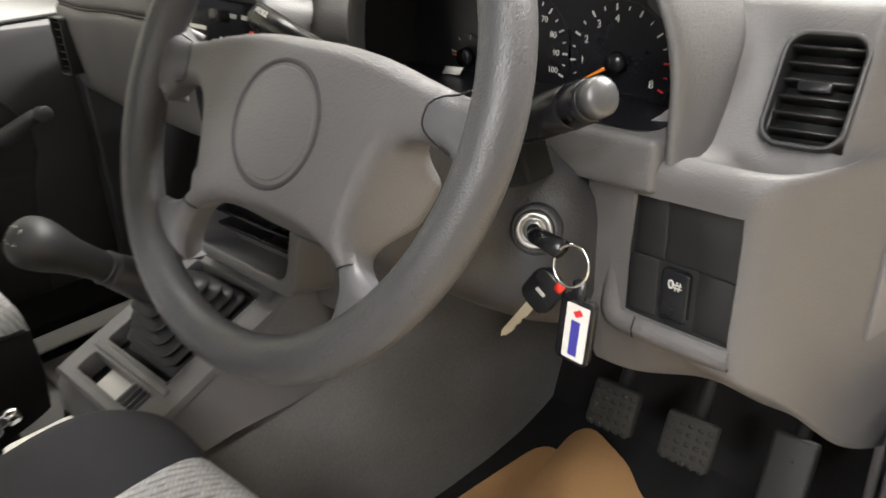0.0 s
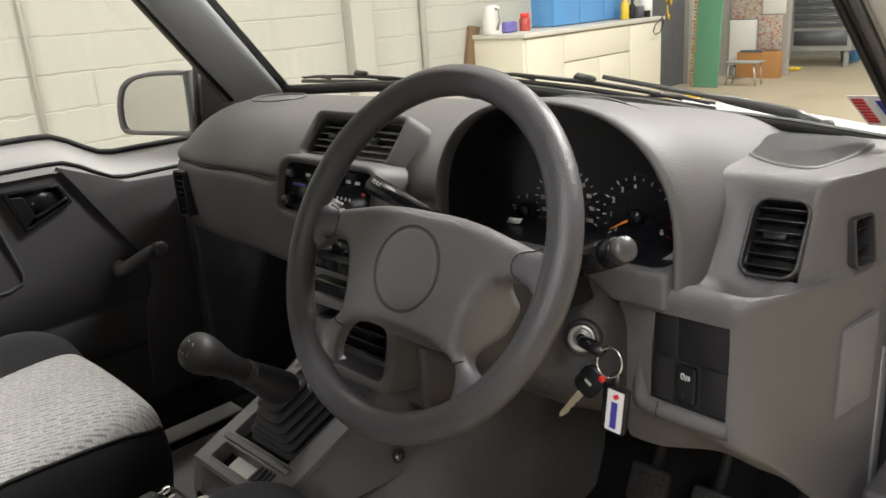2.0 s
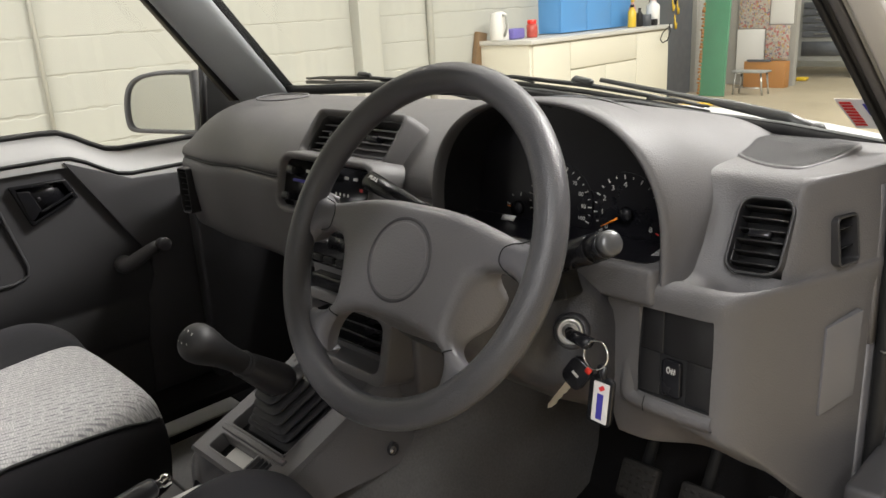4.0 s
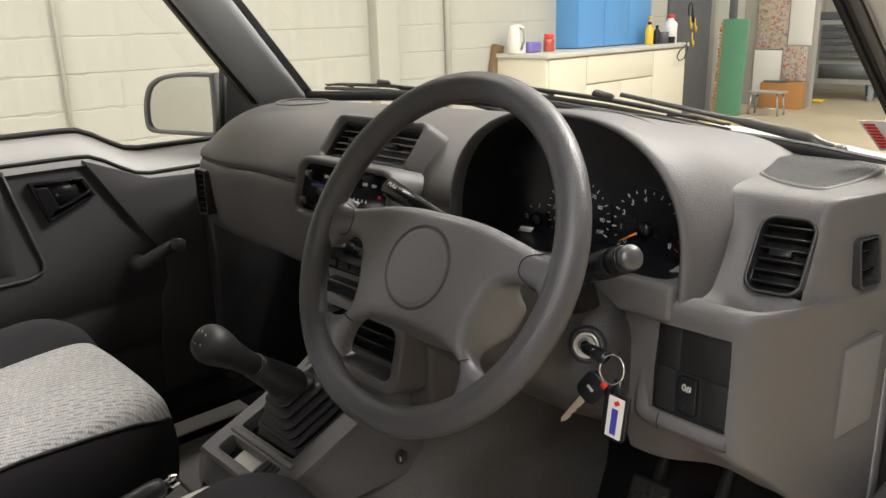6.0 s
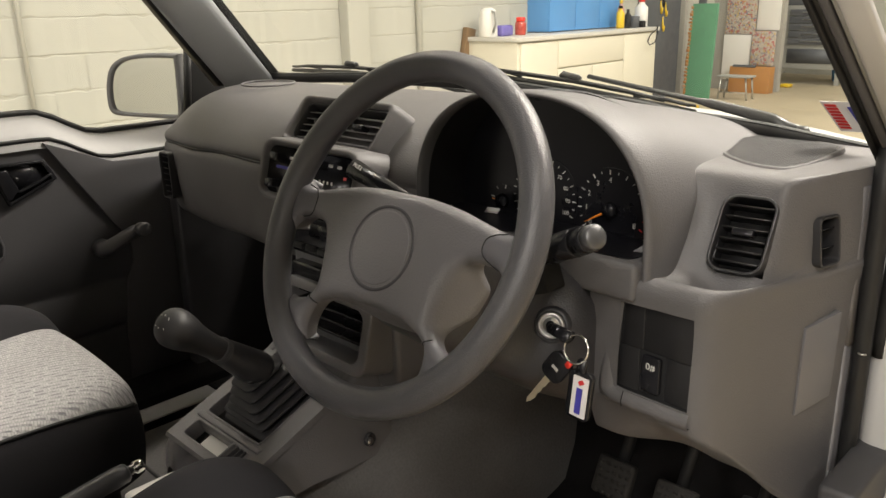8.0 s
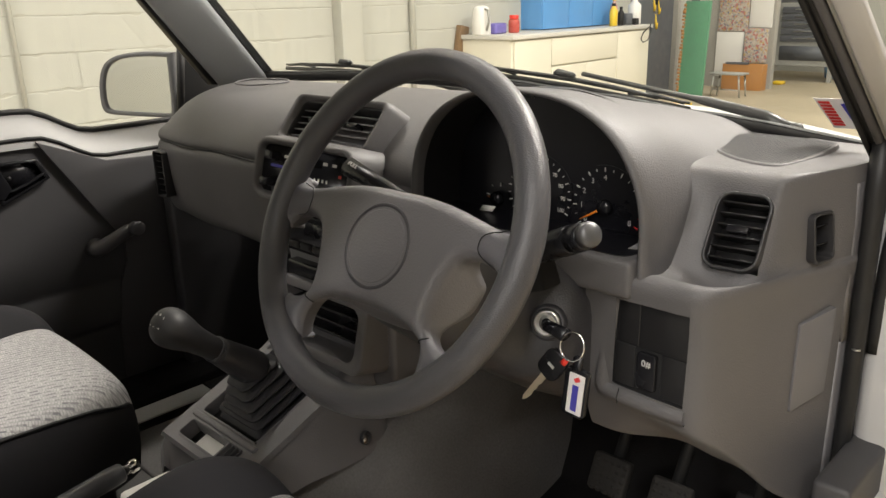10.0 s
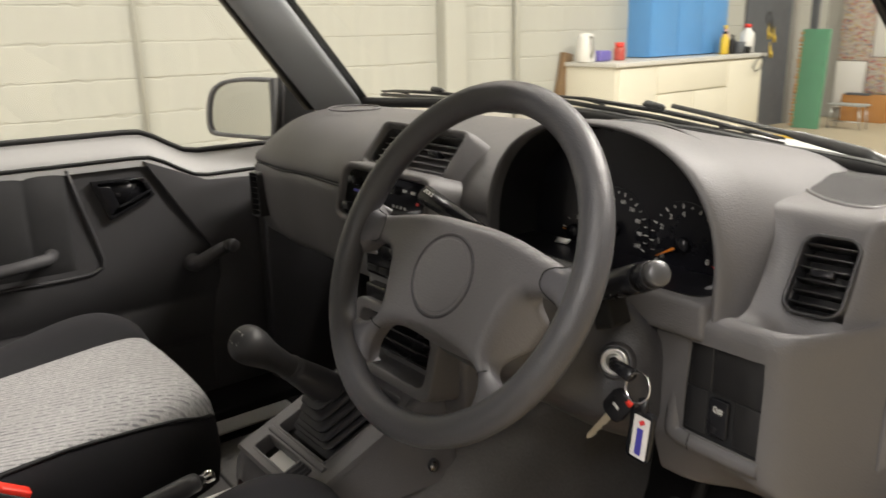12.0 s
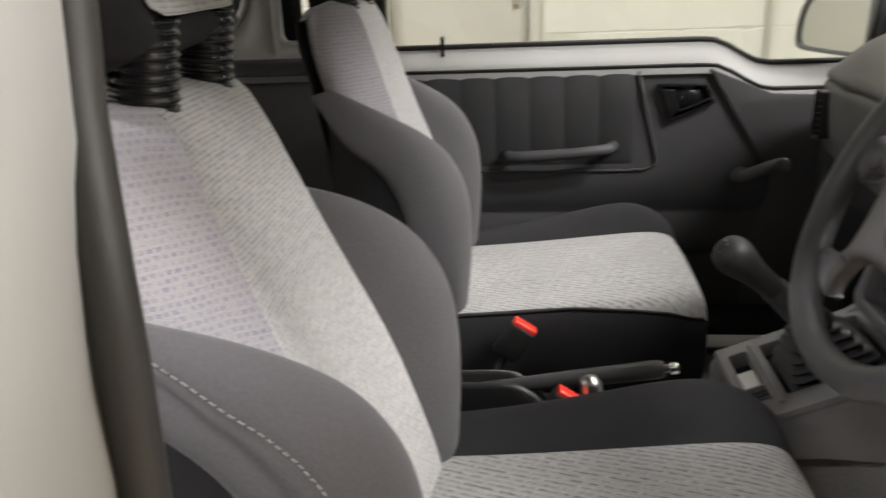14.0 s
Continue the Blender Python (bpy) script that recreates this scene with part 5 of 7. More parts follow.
# passenger door -------------------------------------------------------------------
pdoor = thing("passenger_door", (-0.74, 0.3, 0.45), "closed passenger door with dark fluted trim and white metal top", "car door")


def belt(y):
    return key(y, (0.215, 0.0), (0.345, 0.053))


ys = list(np.linspace(-0.55, 0.56, 38))
rings = []
for y in ys:
    d = belt(y)
    rings.append([(-0.722, y, 1.010 - d), (-0.728, y, 1.030 - d), (-0.737, y, 1.040 - d), (-0.752, y, 1.050 - d), (-0.765, y, 1.061 - d), (-0.775, y, 1.071 - d), (-0.788, y, 1.072 - d), (-0.80, y, 1.05 - d), (-0.81, y, 0.95)])
# door top is body white; its greyer colour is painted shade
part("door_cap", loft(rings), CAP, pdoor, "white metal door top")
part("window_seal", tube([(-0.779, y, 1.074 - belt(y)) for y in ys], 0.007, 8), RUBBER, pdoor, "black window seal")
part("trim_edge", tube([(-0.727, y, 1.0275 - belt(y)) for y in ys], 0.004, 6), DULL, pdoor)
bm = loft([[(-0.728, y, 1.024 - belt(y)), (-0.728, y, 0.90), (-0.726, y, 0.80), (-0.722, y, 0.718), (-0.729, y, 0.710), (-0.724, y, 0.70), (-0.720, y, 0.660), (-0.7205, y, 0.615), (-0.723, y, 0.609), (-0.729, y, 0.604), (-0.724, y, 0.598), (-0.722, y, 0.590), (-0.722, y, 0.45)] for y in ys])
part("trim_panel", bm, TRIM, pdoor, "dark vinyl door trim")
# fluted upper cloth panel
ys2 = list(np.linspace(-0.50, 0.062, 120))
flute = lambda y: 0.005 * abs(math.sin(math.pi * (y - 0.062) / 0.075)) ** 0.5
bm = loft([[(-0.728, y, 1.018), (-0.724 + flute(y), y, 1.010), (-0.723 + flute(y), y, 0.93), (-0.723 + flute(y), y, 0.835), (-0.727, y, 0.815)] for y in ys2])
part("fluted_panel", bm, TRIM_CLOTH, pdoor, "padded cloth panel with upright flutes")
part("panel_piping", tube([(-0.7245, -0.5, 0.8065), (-0.7245, 0.03, 0.802), (-0.7245, 0.085, 0.803), (-0.7245, 0.110, 0.813), (-0.7245, 0.113, 0.832), (-0.7245, 0.101, 0.88), (-0.7245, 0.083, 0.952), (-0.7245, 0.068, 1.018)], 0.0035, 6), TRIM, pdoor)
# front pillar part of the trim
bm = slab([(0.215, 1.02), (0.345, 0.965), (0.56, 0.955), (0.56, 0.45), (0.315, 0.45), (0.322, 0.60), (0.338, 0.70), (0.357, 0.745), (0.357, 0.795), (0.347, 0.810), (0.311, 0.863), (0.264, 0.939)], 0.008, ((-0.7190, 0, 0), (0, 1, 0), (0, 0, 1), (-1, 0, 0)), edge=0.0012)
part("front_trim", bm, TRIM_FRONT, pdoor, "grey plastic trim at the hinge end of the door")
# pull handle
part("pull_handle", tube([(-0.722, -0.215, 0.838), (-0.700, -0.205, 0.840), (-0.688, -0.17, 0.845), (-0.686, -0.06, 0.852), (-0.690, 0.005, 0.858), (-0.722, 0.018, 0.858)], [0.016, 0.015, 0.0125, 0.012, 0.0125, 0.014], 12), TRIM, pdoor, "black door pull")
# release lever in its recess
rec = [(0.108, 0.990), (0.212, 0.988), (0.230, 0.948), (0.136, 0.908)]
grow = lambda pts, f: [(sum(p[0] for p in pts) / 4 + (a - sum(p[0] for p in pts) / 4) * f, sum(p[1] for p in pts) / 4 + (b - sum(p[1] for p in pts) / 4) * f) for a, b in pts]
ax = ((-0.7165, 0, 0), (0, 1, 0), (0, 0, 1), (-1, 0, 0))
rel = part("release_bezel", frame_ring(rec, grow(rec, 0.84), 0.03, ax), SMOOTH, pdoor, "black release lever surround", bevel=0.002)
part("recess_floor", slab(grow(rec, 0.86), 0.003, ((-0.7240, 0, 0), (0, 1, 0), (0, 0, 1), (-1, 0, 0))), SMOOTH, rel)
part("release_lever", slab([(0.118, 0.980), (0.142, 0.978), (0.158, 0.938), (0.150, 0.930), (0.142, 0.920), (0.134, 0.920)], 0.007, ((-0.7150, 0, 0), (0, 1, 0), (0, 0, 1), (-1, 0, 0)), edge=0.0022), SMOOTH, rel, "black pull lever")
part("lever_ledge", tube([(-0.7185, 0.152, 0.936), (-0.7180, 0.160, 0.934), (-0.7180, 0.190, 0.945), (-0.7185, 0.216, 0.957), (-0.7200, 0.221, 0.960)], 0.0036, 8), SMOOTH, rel)
part("lever_screw", turned_at((-0.7238, 0.158, 0.958), (1, 0, 0), ((0.0040, 0.0), (0.0038, 0.0012), (0.0008, 0.0015)), 10), SLAT, rel)
# window winder
wd = part("window_winder", tube([(-0.715, 0.292, 0.79), (-0.698, 0.292, 0.79), (-0.693, 0.300, 0.793), (-0.692, 0.345, 0.812), (-0.690, 0.362, 0.818)], [0.020, 0.018, 0.0155, 0.0135, 0.0135], 14), TRIM_FRONT, pdoor, "dark grey window winder")
part("winder_knob", tube([(-0.694, 0.366, 0.820), (-0.682, 0.366, 0.822), (-0.662, 0.366, 0.825), (-0.659, 0.366, 0.825)], [0.008, 0.0135, 0.0145, 0.0125], 16), TRIM_FRONT, wd)
part("lock_pin", tube([(-0.762, -0.352, 1.055), (-0.762, -0.352, 1.095), (-0.762, -0.352, 1.10)], [0.004, 0.005, 0.003], 10), SMOOTH, pdoor)
wg = part("window_glass", loft([[(-0.784, y, 1.06 - belt(y)) for y in ys], [(-0.70, y, 1.60) for y in ys]]), GLASS, pdoor, "clear side window")
wg.visible_shadow = False
part("window_frame", tube([(-0.786, -0.49, 1.07), (-0.71, -0.47, 1.60)], 0.016, 8), RUBBER, pdoor)
part("quarter_light_bar", tube([(-0.774, 0.549, 1.02), (-0.755, 0.560, 1.19)], 0.009, 8), RUBBER, pdoor)
part("mirror_sail", slab([(0.552, 1.02), (0.67, 1.02), (0.672, 1.10), (0.60, 1.16), (0.570, 1.20)], 0.012, ((-0.770, 0, 0), (0, 1, 0), (0, 0, 1), (-1, 0, 0)), edge=0.002), DULL, pdoor, "black triangular mirror mount")

# door mirror
mir = thing("door_mirror", (-0.88, 0.5, 1.08), "black door mirror with grey reflecting glass", "mirror")
MC, MU, MV = Vector((-0.918, 0.527, 1.088)), Vector((0.866, 0.50, 0)).normalized(), Vector((0, 0, 1))
MN = MV.cross(MU).normalized()
mo = [(p.x, p.y) for p in curve([(0.0900, 0.0755, 0), (0.03, 0.0775, 0), (-0.02, 0.0745, 0), (-0.060, 0.0660, 0), (-0.090, 0.0450, 0), (-0.105, 0.010, 0), (-0.1095, -0.025, 0), (-0.1080, -0.052, 0), (-0.096, -0.0655, 0), (-0.06, -0.0700, 0), (0.02, -0.0730, 0), (0.080, -0.0745, 0), (0.0905, -0.066, 0), (0.0945, 0.0, 0), (0.0955, 0.068, 0)], 4, True)]
inner = [(a * 0.87 - 0.001, b * 0.86) for a, b in mo]
rings = [[MC + MU * a * f + MV * b * f + MN * d for a, b in (mo if k < 4 else inner)] for k, (f, d) in enumerate(((0.55, 0.075), (0.93, 0.045), (1.0, 0.015), (0.985, 0.0), (1.0, 0.002), (1.0, 0.010)))]
part("shell", loft(rings, True, True), DASH_LOW, mir, "dark grey mirror shell")
MIRROR = surface("mirror_glass", (0.62, 0.62, 0.60), 0.03, metal=1.0, var=0.0, bump=0.0, rough_var=0.0)
part("mirror_glass", slab(inner, 0.002, (MC + MN * 0.006, MU, MV, MN)), MIRROR, mir, "silvered mirror glass", smooth=False)
part("mirror_foot", tube([MC + MU * 0.075 + MN * 0.06 - MV * 0.02, (-0.78, 0.61, 1.05)], [0.025, 0.035], 10), SMOOTH, mir)

# seats ---------------------------------------------------------------------------
def lay_uv(bm, fu, fv):
    """Cloth coordinates in metres from two functions of a point."""
    uv = bm.loops.layers.uv.new("cloth")
    for f in bm.faces:
        for l in f.loops:
            l[uv].uv = (fu(l.vert.co), fv(l.vert.co))
    return bm


def seat(name, cx, label, slope=19.5, foot=-0.285, tall=1.0, deep=-0.085):
    """A bucket seat whose centre line stands at cx; its cushion ends at the front near the gear lever."""
    st = thing(name, (cx, -0.1, 0.43), label, "car seat", "front seats")
    x = lambda v: cx + v
    # cushion: cloth centre, raised dark bolster towards the far side, dark skirt below
    ys = [-0.36, -0.30, -0.20, -0.10, 0.0, 0.06, 0.10, 0.122, 0.132, 0.128]
    tops = [0.700, 0.702, 0.708, 0.717, 0.727, 0.732, 0.730, 0.718, 0.695, 0.670]
    rings = []
    for y, z in zip(ys, tops):
        side = 0.190 - 0.035 * max(0.0, (y - 0.03) / 0.1) ** 2
        low = min(z - 0.002, 0.700 + 0.018 * math.sin(math.pi * min(1, max(0, (y + 0.36) / 0.46))) - 0.02 * max(0, (y - 0.06) / 0.07))
        rings.append([(x(-0.13), y, z - 0.004), (x(-0.08), y, z), (x(0.0), y, z + 0.001), (x(0.08), y, z - 0.002), (x(0.14), y, z - 0.008), (x(side - 0.012), y, (z + low) / 2 - 0.004), (x(side), y, low - 0.012)])
    bm = lay_uv(loft(rings), lambda c: 0.38 * c.x + 0.925 * c.y + c.z * 0.3, lambda c: 0.925 * c.x - 0.38 * c.y)
    part("cushion_cloth", bm, CLOTH, st, "light grey woven cloth with dark dashes", sub=2)
    rings = []
    for y, z in zip(ys, tops):
        t = min(1, max(0, (y + 0.36) / 0.48))
        up = key(t, (0.0, 0.0), (0.25, 0.008), (0.50, 0.026), (0.74, 0.046), (0.88, 0.040), (1.0, 0.012))
        fr = max(0.0, (y - 0.04) / 0.09) ** 2 * 0.04
        rings.append([(x(-0.122), y, z - 0.008), (x(-0.135), y, z + 0.002), (x(-0.165), y, z + up * 0.8), (x(-0.195 + fr * 0.3), y, z + up), (x(-0.222 + fr), y, z + up * 0.7), (x(-0.238 + fr), y, z - 0.03), (x(-0.240 + fr), y, 0.58)])
    part("cushion_bolster", loft(rings), VELOUR, st, "black velour side bolster", sub=2)
    rings = []
    for y, z in zip(ys, tops):
        side = 0.190 - 0.035 * max(0.0, (y - 0.03) / 0.1) ** 2
        low = min(z - 0.002, 0.700 + 0.018 * math.sin(math.pi * min(1, max(0, (y + 0.36) / 0.46))) - 0.02 * max(0, (y - 0.06) / 0.07)) - 0.012
        rings.append([(x(side - 0.004), y, low + 0.004), (x(side + 0.004), y, low - 0.004), (x(side + 0.012), y, low - 0.03), (x(side + 0.012), y, 0.60), (x(side - 0.01), y, 0.54)])
    rings.append([(cx, 0.130, 0.66), (cx, 0.131, 0.64), (cx, 0.131, 0.62), (cx, 0.125, 0.59), (cx, 0.10, 0.54)])
    rings.append([(x(-0.2), 0.118, 0.66), (x(-0.2), 0.120, 0.64), (x(-0.2), 0.120, 0.62), (x(-0.2), 0.115, 0.59), (x(-0.2), 0.10, 0.54)])
    part("cushion_skirt", loft(rings), VELOUR, st, "black velour cushion side", sub=1)
    part("piping", tube([(x(0.1905 - 0.035 * max(0.0, (y - 0.03) / 0.1) ** 2), y, min(z - 0.002, 0.700 + 0.018 * math.sin(math.pi * min(1, max(0, (y + 0.36) / 0.46))) - 0.02 * max(0, (y - 0.06) / 0.07)) - 0.0105) for y, z in list(zip(ys, tops))[:8]], 0.0028, 6), DULL, st)
    part("seat_base", boxed((x(-0.2), -0.33, 0.43), (x(0.17), 0.08, 0.60), edge=0.01), DULL, st)

    # backrest: cloth centre that narrows upwards
    def back(v, up, out):
        """A place on the backrest: v across, up along it, out towards the sitter."""
        lean = radians(slope)
        up *= tall
        return (x(v), foot - up * math.sin(lean) + out * math.cos(lean), 0.70 + up * math.cos(lean) + out * math.sin(lean))

    # a block with a bright front, sloping patterned sides and a rounded top
    ups = [-0.02, 0.08, 0.16, 0.24, 0.31, 0.36, 0.42, 0.465, 0.490, 0.504, 0.510]
    fronts, sides = [], {-1: [], 1: []}
    for i, u in enumerate(ups):
        f = key(u, (0.0, 0.112), (0.25, 0.115), (0.40, 0.102), (0.51, 0.085))
        w = key(u, (0.0, 0.165), (0.30, 0.176), (0.40, 0.168), (0.465, 0.155), (0.51, 0.120))
        o = key(u, (0.0, 0.010), (0.14, 0.018), (0.32, 0.004), (0.465, 0.0), (0.490, -0.006), (0.510, -0.035))
        d = deep
        fronts.append([back(v * f, u, o - 0.010 * (1 - v * v) * (u < 0.3)) for v in (-1, -0.6, -0.2, 0.2, 0.6, 1)])
        for s in (-1, 1):
            sides[s].append([back(s * f, u, o), back(s * (f * 0.5 + w * 0.5), u - 0.002, o * 0.5 + d * 0.36), back(s * w, u - 0.008 * (u > 0.45), d * 0.8), back(s * w, u - 0.010 * (u > 0.45), d * 1.15), back(s * (w - 0.02), u - 0.012 * (u > 0.45), d * 1.4)])
    fronts.append([back(v * 0.085, 0.508, deep - 0.02) for v in (-1, -0.6, -0.2, 0.2, 0.6, 1)])
    bm = lay_uv(loft(fronts), lambda c: c.x, lambda c: c.z * 0.92 - c.y * 0.4)
    part("backrest_cloth", bm, CLOTH_BACK, st, "light grey woven cloth with fine flecks", sub=2)
    for s in (-1, 1):
        sides[s].append([back(s * 0.085, 0.508, deep - 0.02), back(s * 0.10, 0.506, deep - 0.022), back(s * 0.115, 0.500, deep - 0.025), back(s * 0.115, 0.495, deep - 0.03), back(s * 0.10, 0.49, deep - 0.035)])
        bm = lay_uv(loft(sides[s]), lambda c: c.x * 0.7 - c.y * 0.7, lambda c: c.z)
        part("backrest_side_cloth", bm, CLOTH_SHADE, st, "patterned grey cloth side of the backrest", sub=1)
    for s in (-1, 1):
        # wing: a bolster that leaves the back at shoulder height, sweeps forward and runs down to the cushion
        rings, skirt, seam = [], [], []
        for k in range(19):
            u = -0.03 + 0.418 * k / 18
            crest = flow(u, (-0.03, 0.015), (0.08, 0.064), (0.17, 0.090), (0.235, 0.084), (0.28, 0.058), (0.33, 0.004), (0.362, deep * 0.55), (0.388, deep * 1.10))
            touch = min(crest - 0.002, flow(u, (0.0, -0.006), (0.25, -0.006), (0.30, -0.014), (0.335, deep * 0.45), (0.365, deep * 0.85), (0.388, deep * 1.16)))
            w0 = flow(u, (-0.03, 0.106), (0.18, 0.112), (0.25, 0.126), (0.31, 0.152), (0.365, 0.172), (0.388, 0.168))
            w1 = flow(u, (-0.03, 0.190), (0.08, 0.222), (0.20, 0.234), (0.29, 0.224), (0.35, 0.202), (0.388, 0.176))
            h, g = crest - touch, w1 - w0
            end = max(crest - 0.100 * min(1.0, max(0.35, (0.44 - u) / 0.14)), deep * 1.62)
            rings.append([back(s * (w0 - 0.004), u, touch - 0.006), back(s * (w0 + 0.06 * g), u, touch + 0.35 * h), back(s * (w0 + 0.18 * g), u, touch + 0.78 * h), back(s * (w0 + 0.42 * g), u, crest), back(s * (w0 + 0.70 * g), u, crest - 0.10 * h), back(s * (w0 + 0.92 * g), u, crest - 0.30 * h - 0.006), back(s * w1, u, (crest - 0.3 * h) * 0.35 + end * 0.65), back(s * (w1 - 0.002), u, end), back(s * (w1 - 0.008), u, end - 0.004)])
            skirt.append([back(s * (w1 - 0.006), u, end), back(s * (w1 - 0.010), u, min(end - 0.006, -0.06)), back(s * (w1 - 0.03), u, deep * 1.82 - deep * 0.5 * key(u, (0.26, 0.0), (0.388, 1.0)))])
            seam.append(back(s * (w1 + 0.0006), u, crest - 0.044 * min(1.0, max(0.30, (0.43 - u) / 0.13))))
        part("wing_side", loft(skirt), VELOUR, st, "black side of the backrest", sub=1)
        wing = part("backrest_wing", loft(rings), VELOUR_GREY, st, "grey velour side wing with a stitched seam", sub=2)
        if s > 0 and cx > 0:
            part("wing_seam", tube([Vector(p) for p in seam[3:17]], 0.0010, 6), VELOUR_GREY, wing)
            bm = bmesh.new()
            for p, q in zip(seam[3:16], seam[4:17]):
                p, q = Vector(p) + Vector((0.001, 0.0045, 0.002)), Vector(q) + Vector((0.001, 0.0045, 0.002))
                for j in range(4):
                    tube([p.lerp(q, j / 4), p.lerp(q, j / 4 + 0.16)], 0.0006, 5, bm=bm)
            part("stitching", bm, TOOLGREY, wing, "pale stitches", kind="stuff")
    rings = [[back(v * w, u, -0.10) for v in (-1, -0.5, 0, 0.5, 1)] for u, w in ((-0.05, 0.2), (0.3, 0.2), (0.46, 0.15), (0.495, 0.12))]
    part("backrest_shell", loft(rings), VELOUR, st, "black seat back")
    # head restraint on two ribbed boots
    for s in (-1, 1):
        pts, rad = [], []
        for k in range(40):
            pts.append(Vector(back(s * 0.062, 0.484, -0.036)) + Vector((0, 0.0003, 0.0021)) * k)
            rad.append((0.0248, 0.0278, 0.0288, 0.0278)[k % 4])
        part("post_boot", tube(pts, rad, 20), SMOOTH, st, "black ribbed rubber boot on the headrest post")
    rings = []
    for u, w, d in ((0.528, 0.095, 0.025), (0.536, 0.122, 0.042), (0.60, 0.132, 0.052), (0.68, 0.122, 0.046), (0.72, 0.10, 0.035), (0.73, 0.07, 0.02)):
        rings.append([back(a, u, -0.026 + b) for a, b in rounded(2 * w, 2 * d, min(w, d) * 0.8, 4)])
    hr = part("headrest", loft(rings, True, True), VELOUR, st, "black velour headrest")
    rings = [[back(v * 0.095, u, -0.026 + 0.0535 - 0.004 * v * v) for v in (-1, -0.5, 0, 0.5, 1)] for u in (0.548, 0.60, 0.65, 0.69, 0.71)]
    bm = lay_uv(loft(rings), lambda c: c.x, lambda c: c.z)
    part("headrest_cloth", bm, CLOTH_BACK, hr, "light grey cloth face", sub=1)
    return st


seat("passenger_seat", -0.395, "passenger seat in light grey woven cloth and black velour", 16.0, -0.300, 1.05, -0.062)
seat("driver_seat", 0.335, "driver seat in light grey woven cloth and grey velour")

# centre console ------------------------------------------------------------------
con = thing("centre_console", (0, 0.2, 0.57), "grey plastic centre console with an open tray", "console")


CON_O, CON_S = Vector((0.0, 0.115, 0.686)), math.atan(0.40)
CON_V, CON_N = Vector((0, math.cos(CON_S), math.sin(CON_S))), Vector((0, -math.sin(CON_S), math.cos(CON_S)))


def on_con(x, along, up=0.0):
    """A place on the sloping console top: across, along and above it."""
    return CON_O + Vector((x, 0, 0)) + CON_V * along + CON_N * up


def con_ring(y, z, w, flank, foot=0.56):
    return [(-flank, y, foot), (-w - 0.010, y, z - 0.032), (-w - 0.002, y, z - 0.010), (-w + 0.004, y, z - 0.004), (-w + 0.020, y, z - 0.004), (-w + 0.0235, y, z - 0.034), (w - 0.0235, y, z - 0.034), (w - 0.020, y, z - 0.004), (w - 0.004, y, z - 0.004), (w + 0.002, y, z - 0.010), (w + 0.010, y, z - 0.032), (flank, y, foot)]


rings = [con_ring(0.100, 0.640, 0.088, 0.100, 0.60), con_ring(0.104, 0.676, 0.092, 0.104, 0.61), con_ring(0.112, 0.6845, 0.094, 0.110, 0.635), con_ring(0.20, 0.720, 0.099, 0.122, 0.648), con_ring(0.27, 0.748, 0.101, 0.125, 0.645), con_ring(0.335, 0.790, 0.101, 0.126, 0.647), con_ring(0.346, 0.80, 0.100, 0.124, 0.655), con_ring(0.349, 0.80, 0.094, 0.112, 0.66), con_ring(0.44, 0.86, 0.094, 0.110, 0.66), con_ring(0.60, 0.93, 0.094, 0.110, 0.66)]
bm = loft(rings)
bm.faces.new([v for v in bm.verts if abs(v.co.y - 0.100) < 1e-5])
part("console_shell", bm, DASH_LOW, con, "grey moulded console")


def on_console(bm):
    """Pieces drawn flat are laid on the sloping console top."""
    bmesh.ops.transform(bm, matrix=Matrix.Translation(CON_O) @ Matrix.Rotation(CON_S, 4, "X"), verts=bm.verts)
    return bm


def window_ring(x0, x1, y0, y1, r, d, grow=0.0):
    return [on_con(a, b, d) for a, b in rounded(x1 - x0 + 2 * grow, y1 - y0 + 2 * grow, r + grow, 4, (x0 + x1) / 2, (y0 + y1) / 2)]


# the raised top plate: an outer rim and two rounded wells, one for the tray, one for the boot
bm = bmesh.new()
TRAY, WELL = (-0.069, 0.064, 0.0045, 0.0345), (-0.071, 0.066, 0.0500, 0.192)
for lo, hi in (((-0.097, -0.006), (0.099, 0.0045)), ((-0.097, 0.0345), (0.099, 0.0500)), ((-0.097, 0.192), (0.099, 0.206)), ((-0.097, 0.0045), (-0.069, 0.0345)), ((0.064, 0.0045), (0.099, 0.0345)), ((-0.097, 0.0500), (-0.071, 0.192)), ((0.066, 0.0500), (0.099, 0.192))):
    q = [bm.verts.new((a, b, 0.0)) for a, b in ((lo[0], lo[1]), (hi[0], lo[1]), (hi[0], hi[1]), (lo[0], hi[1]))]
    bm.faces.new(q)
ring_o = [bm.verts.new((a, b, -0.006)) for a, b in ((-0.101, -0.010), (0.103, -0.010), (0.103, 0.206), (-0.101, 0.206))]
ring_i = [bm.verts.new((a, b, 0.0)) for a, b in ((-0.097, -0.006), (0.099, -0.006), (0.099, 0.206), (-0.097, 0.206))]
for k in range(4):
    bm.faces.new((ring_o[k], ring_o[(k + 1) % 4], ring_i[(k + 1) % 4], ring_i[k]))
part("top_plate", on_console(bm), DASH_LOW, con, "grey top plate", smooth=False)
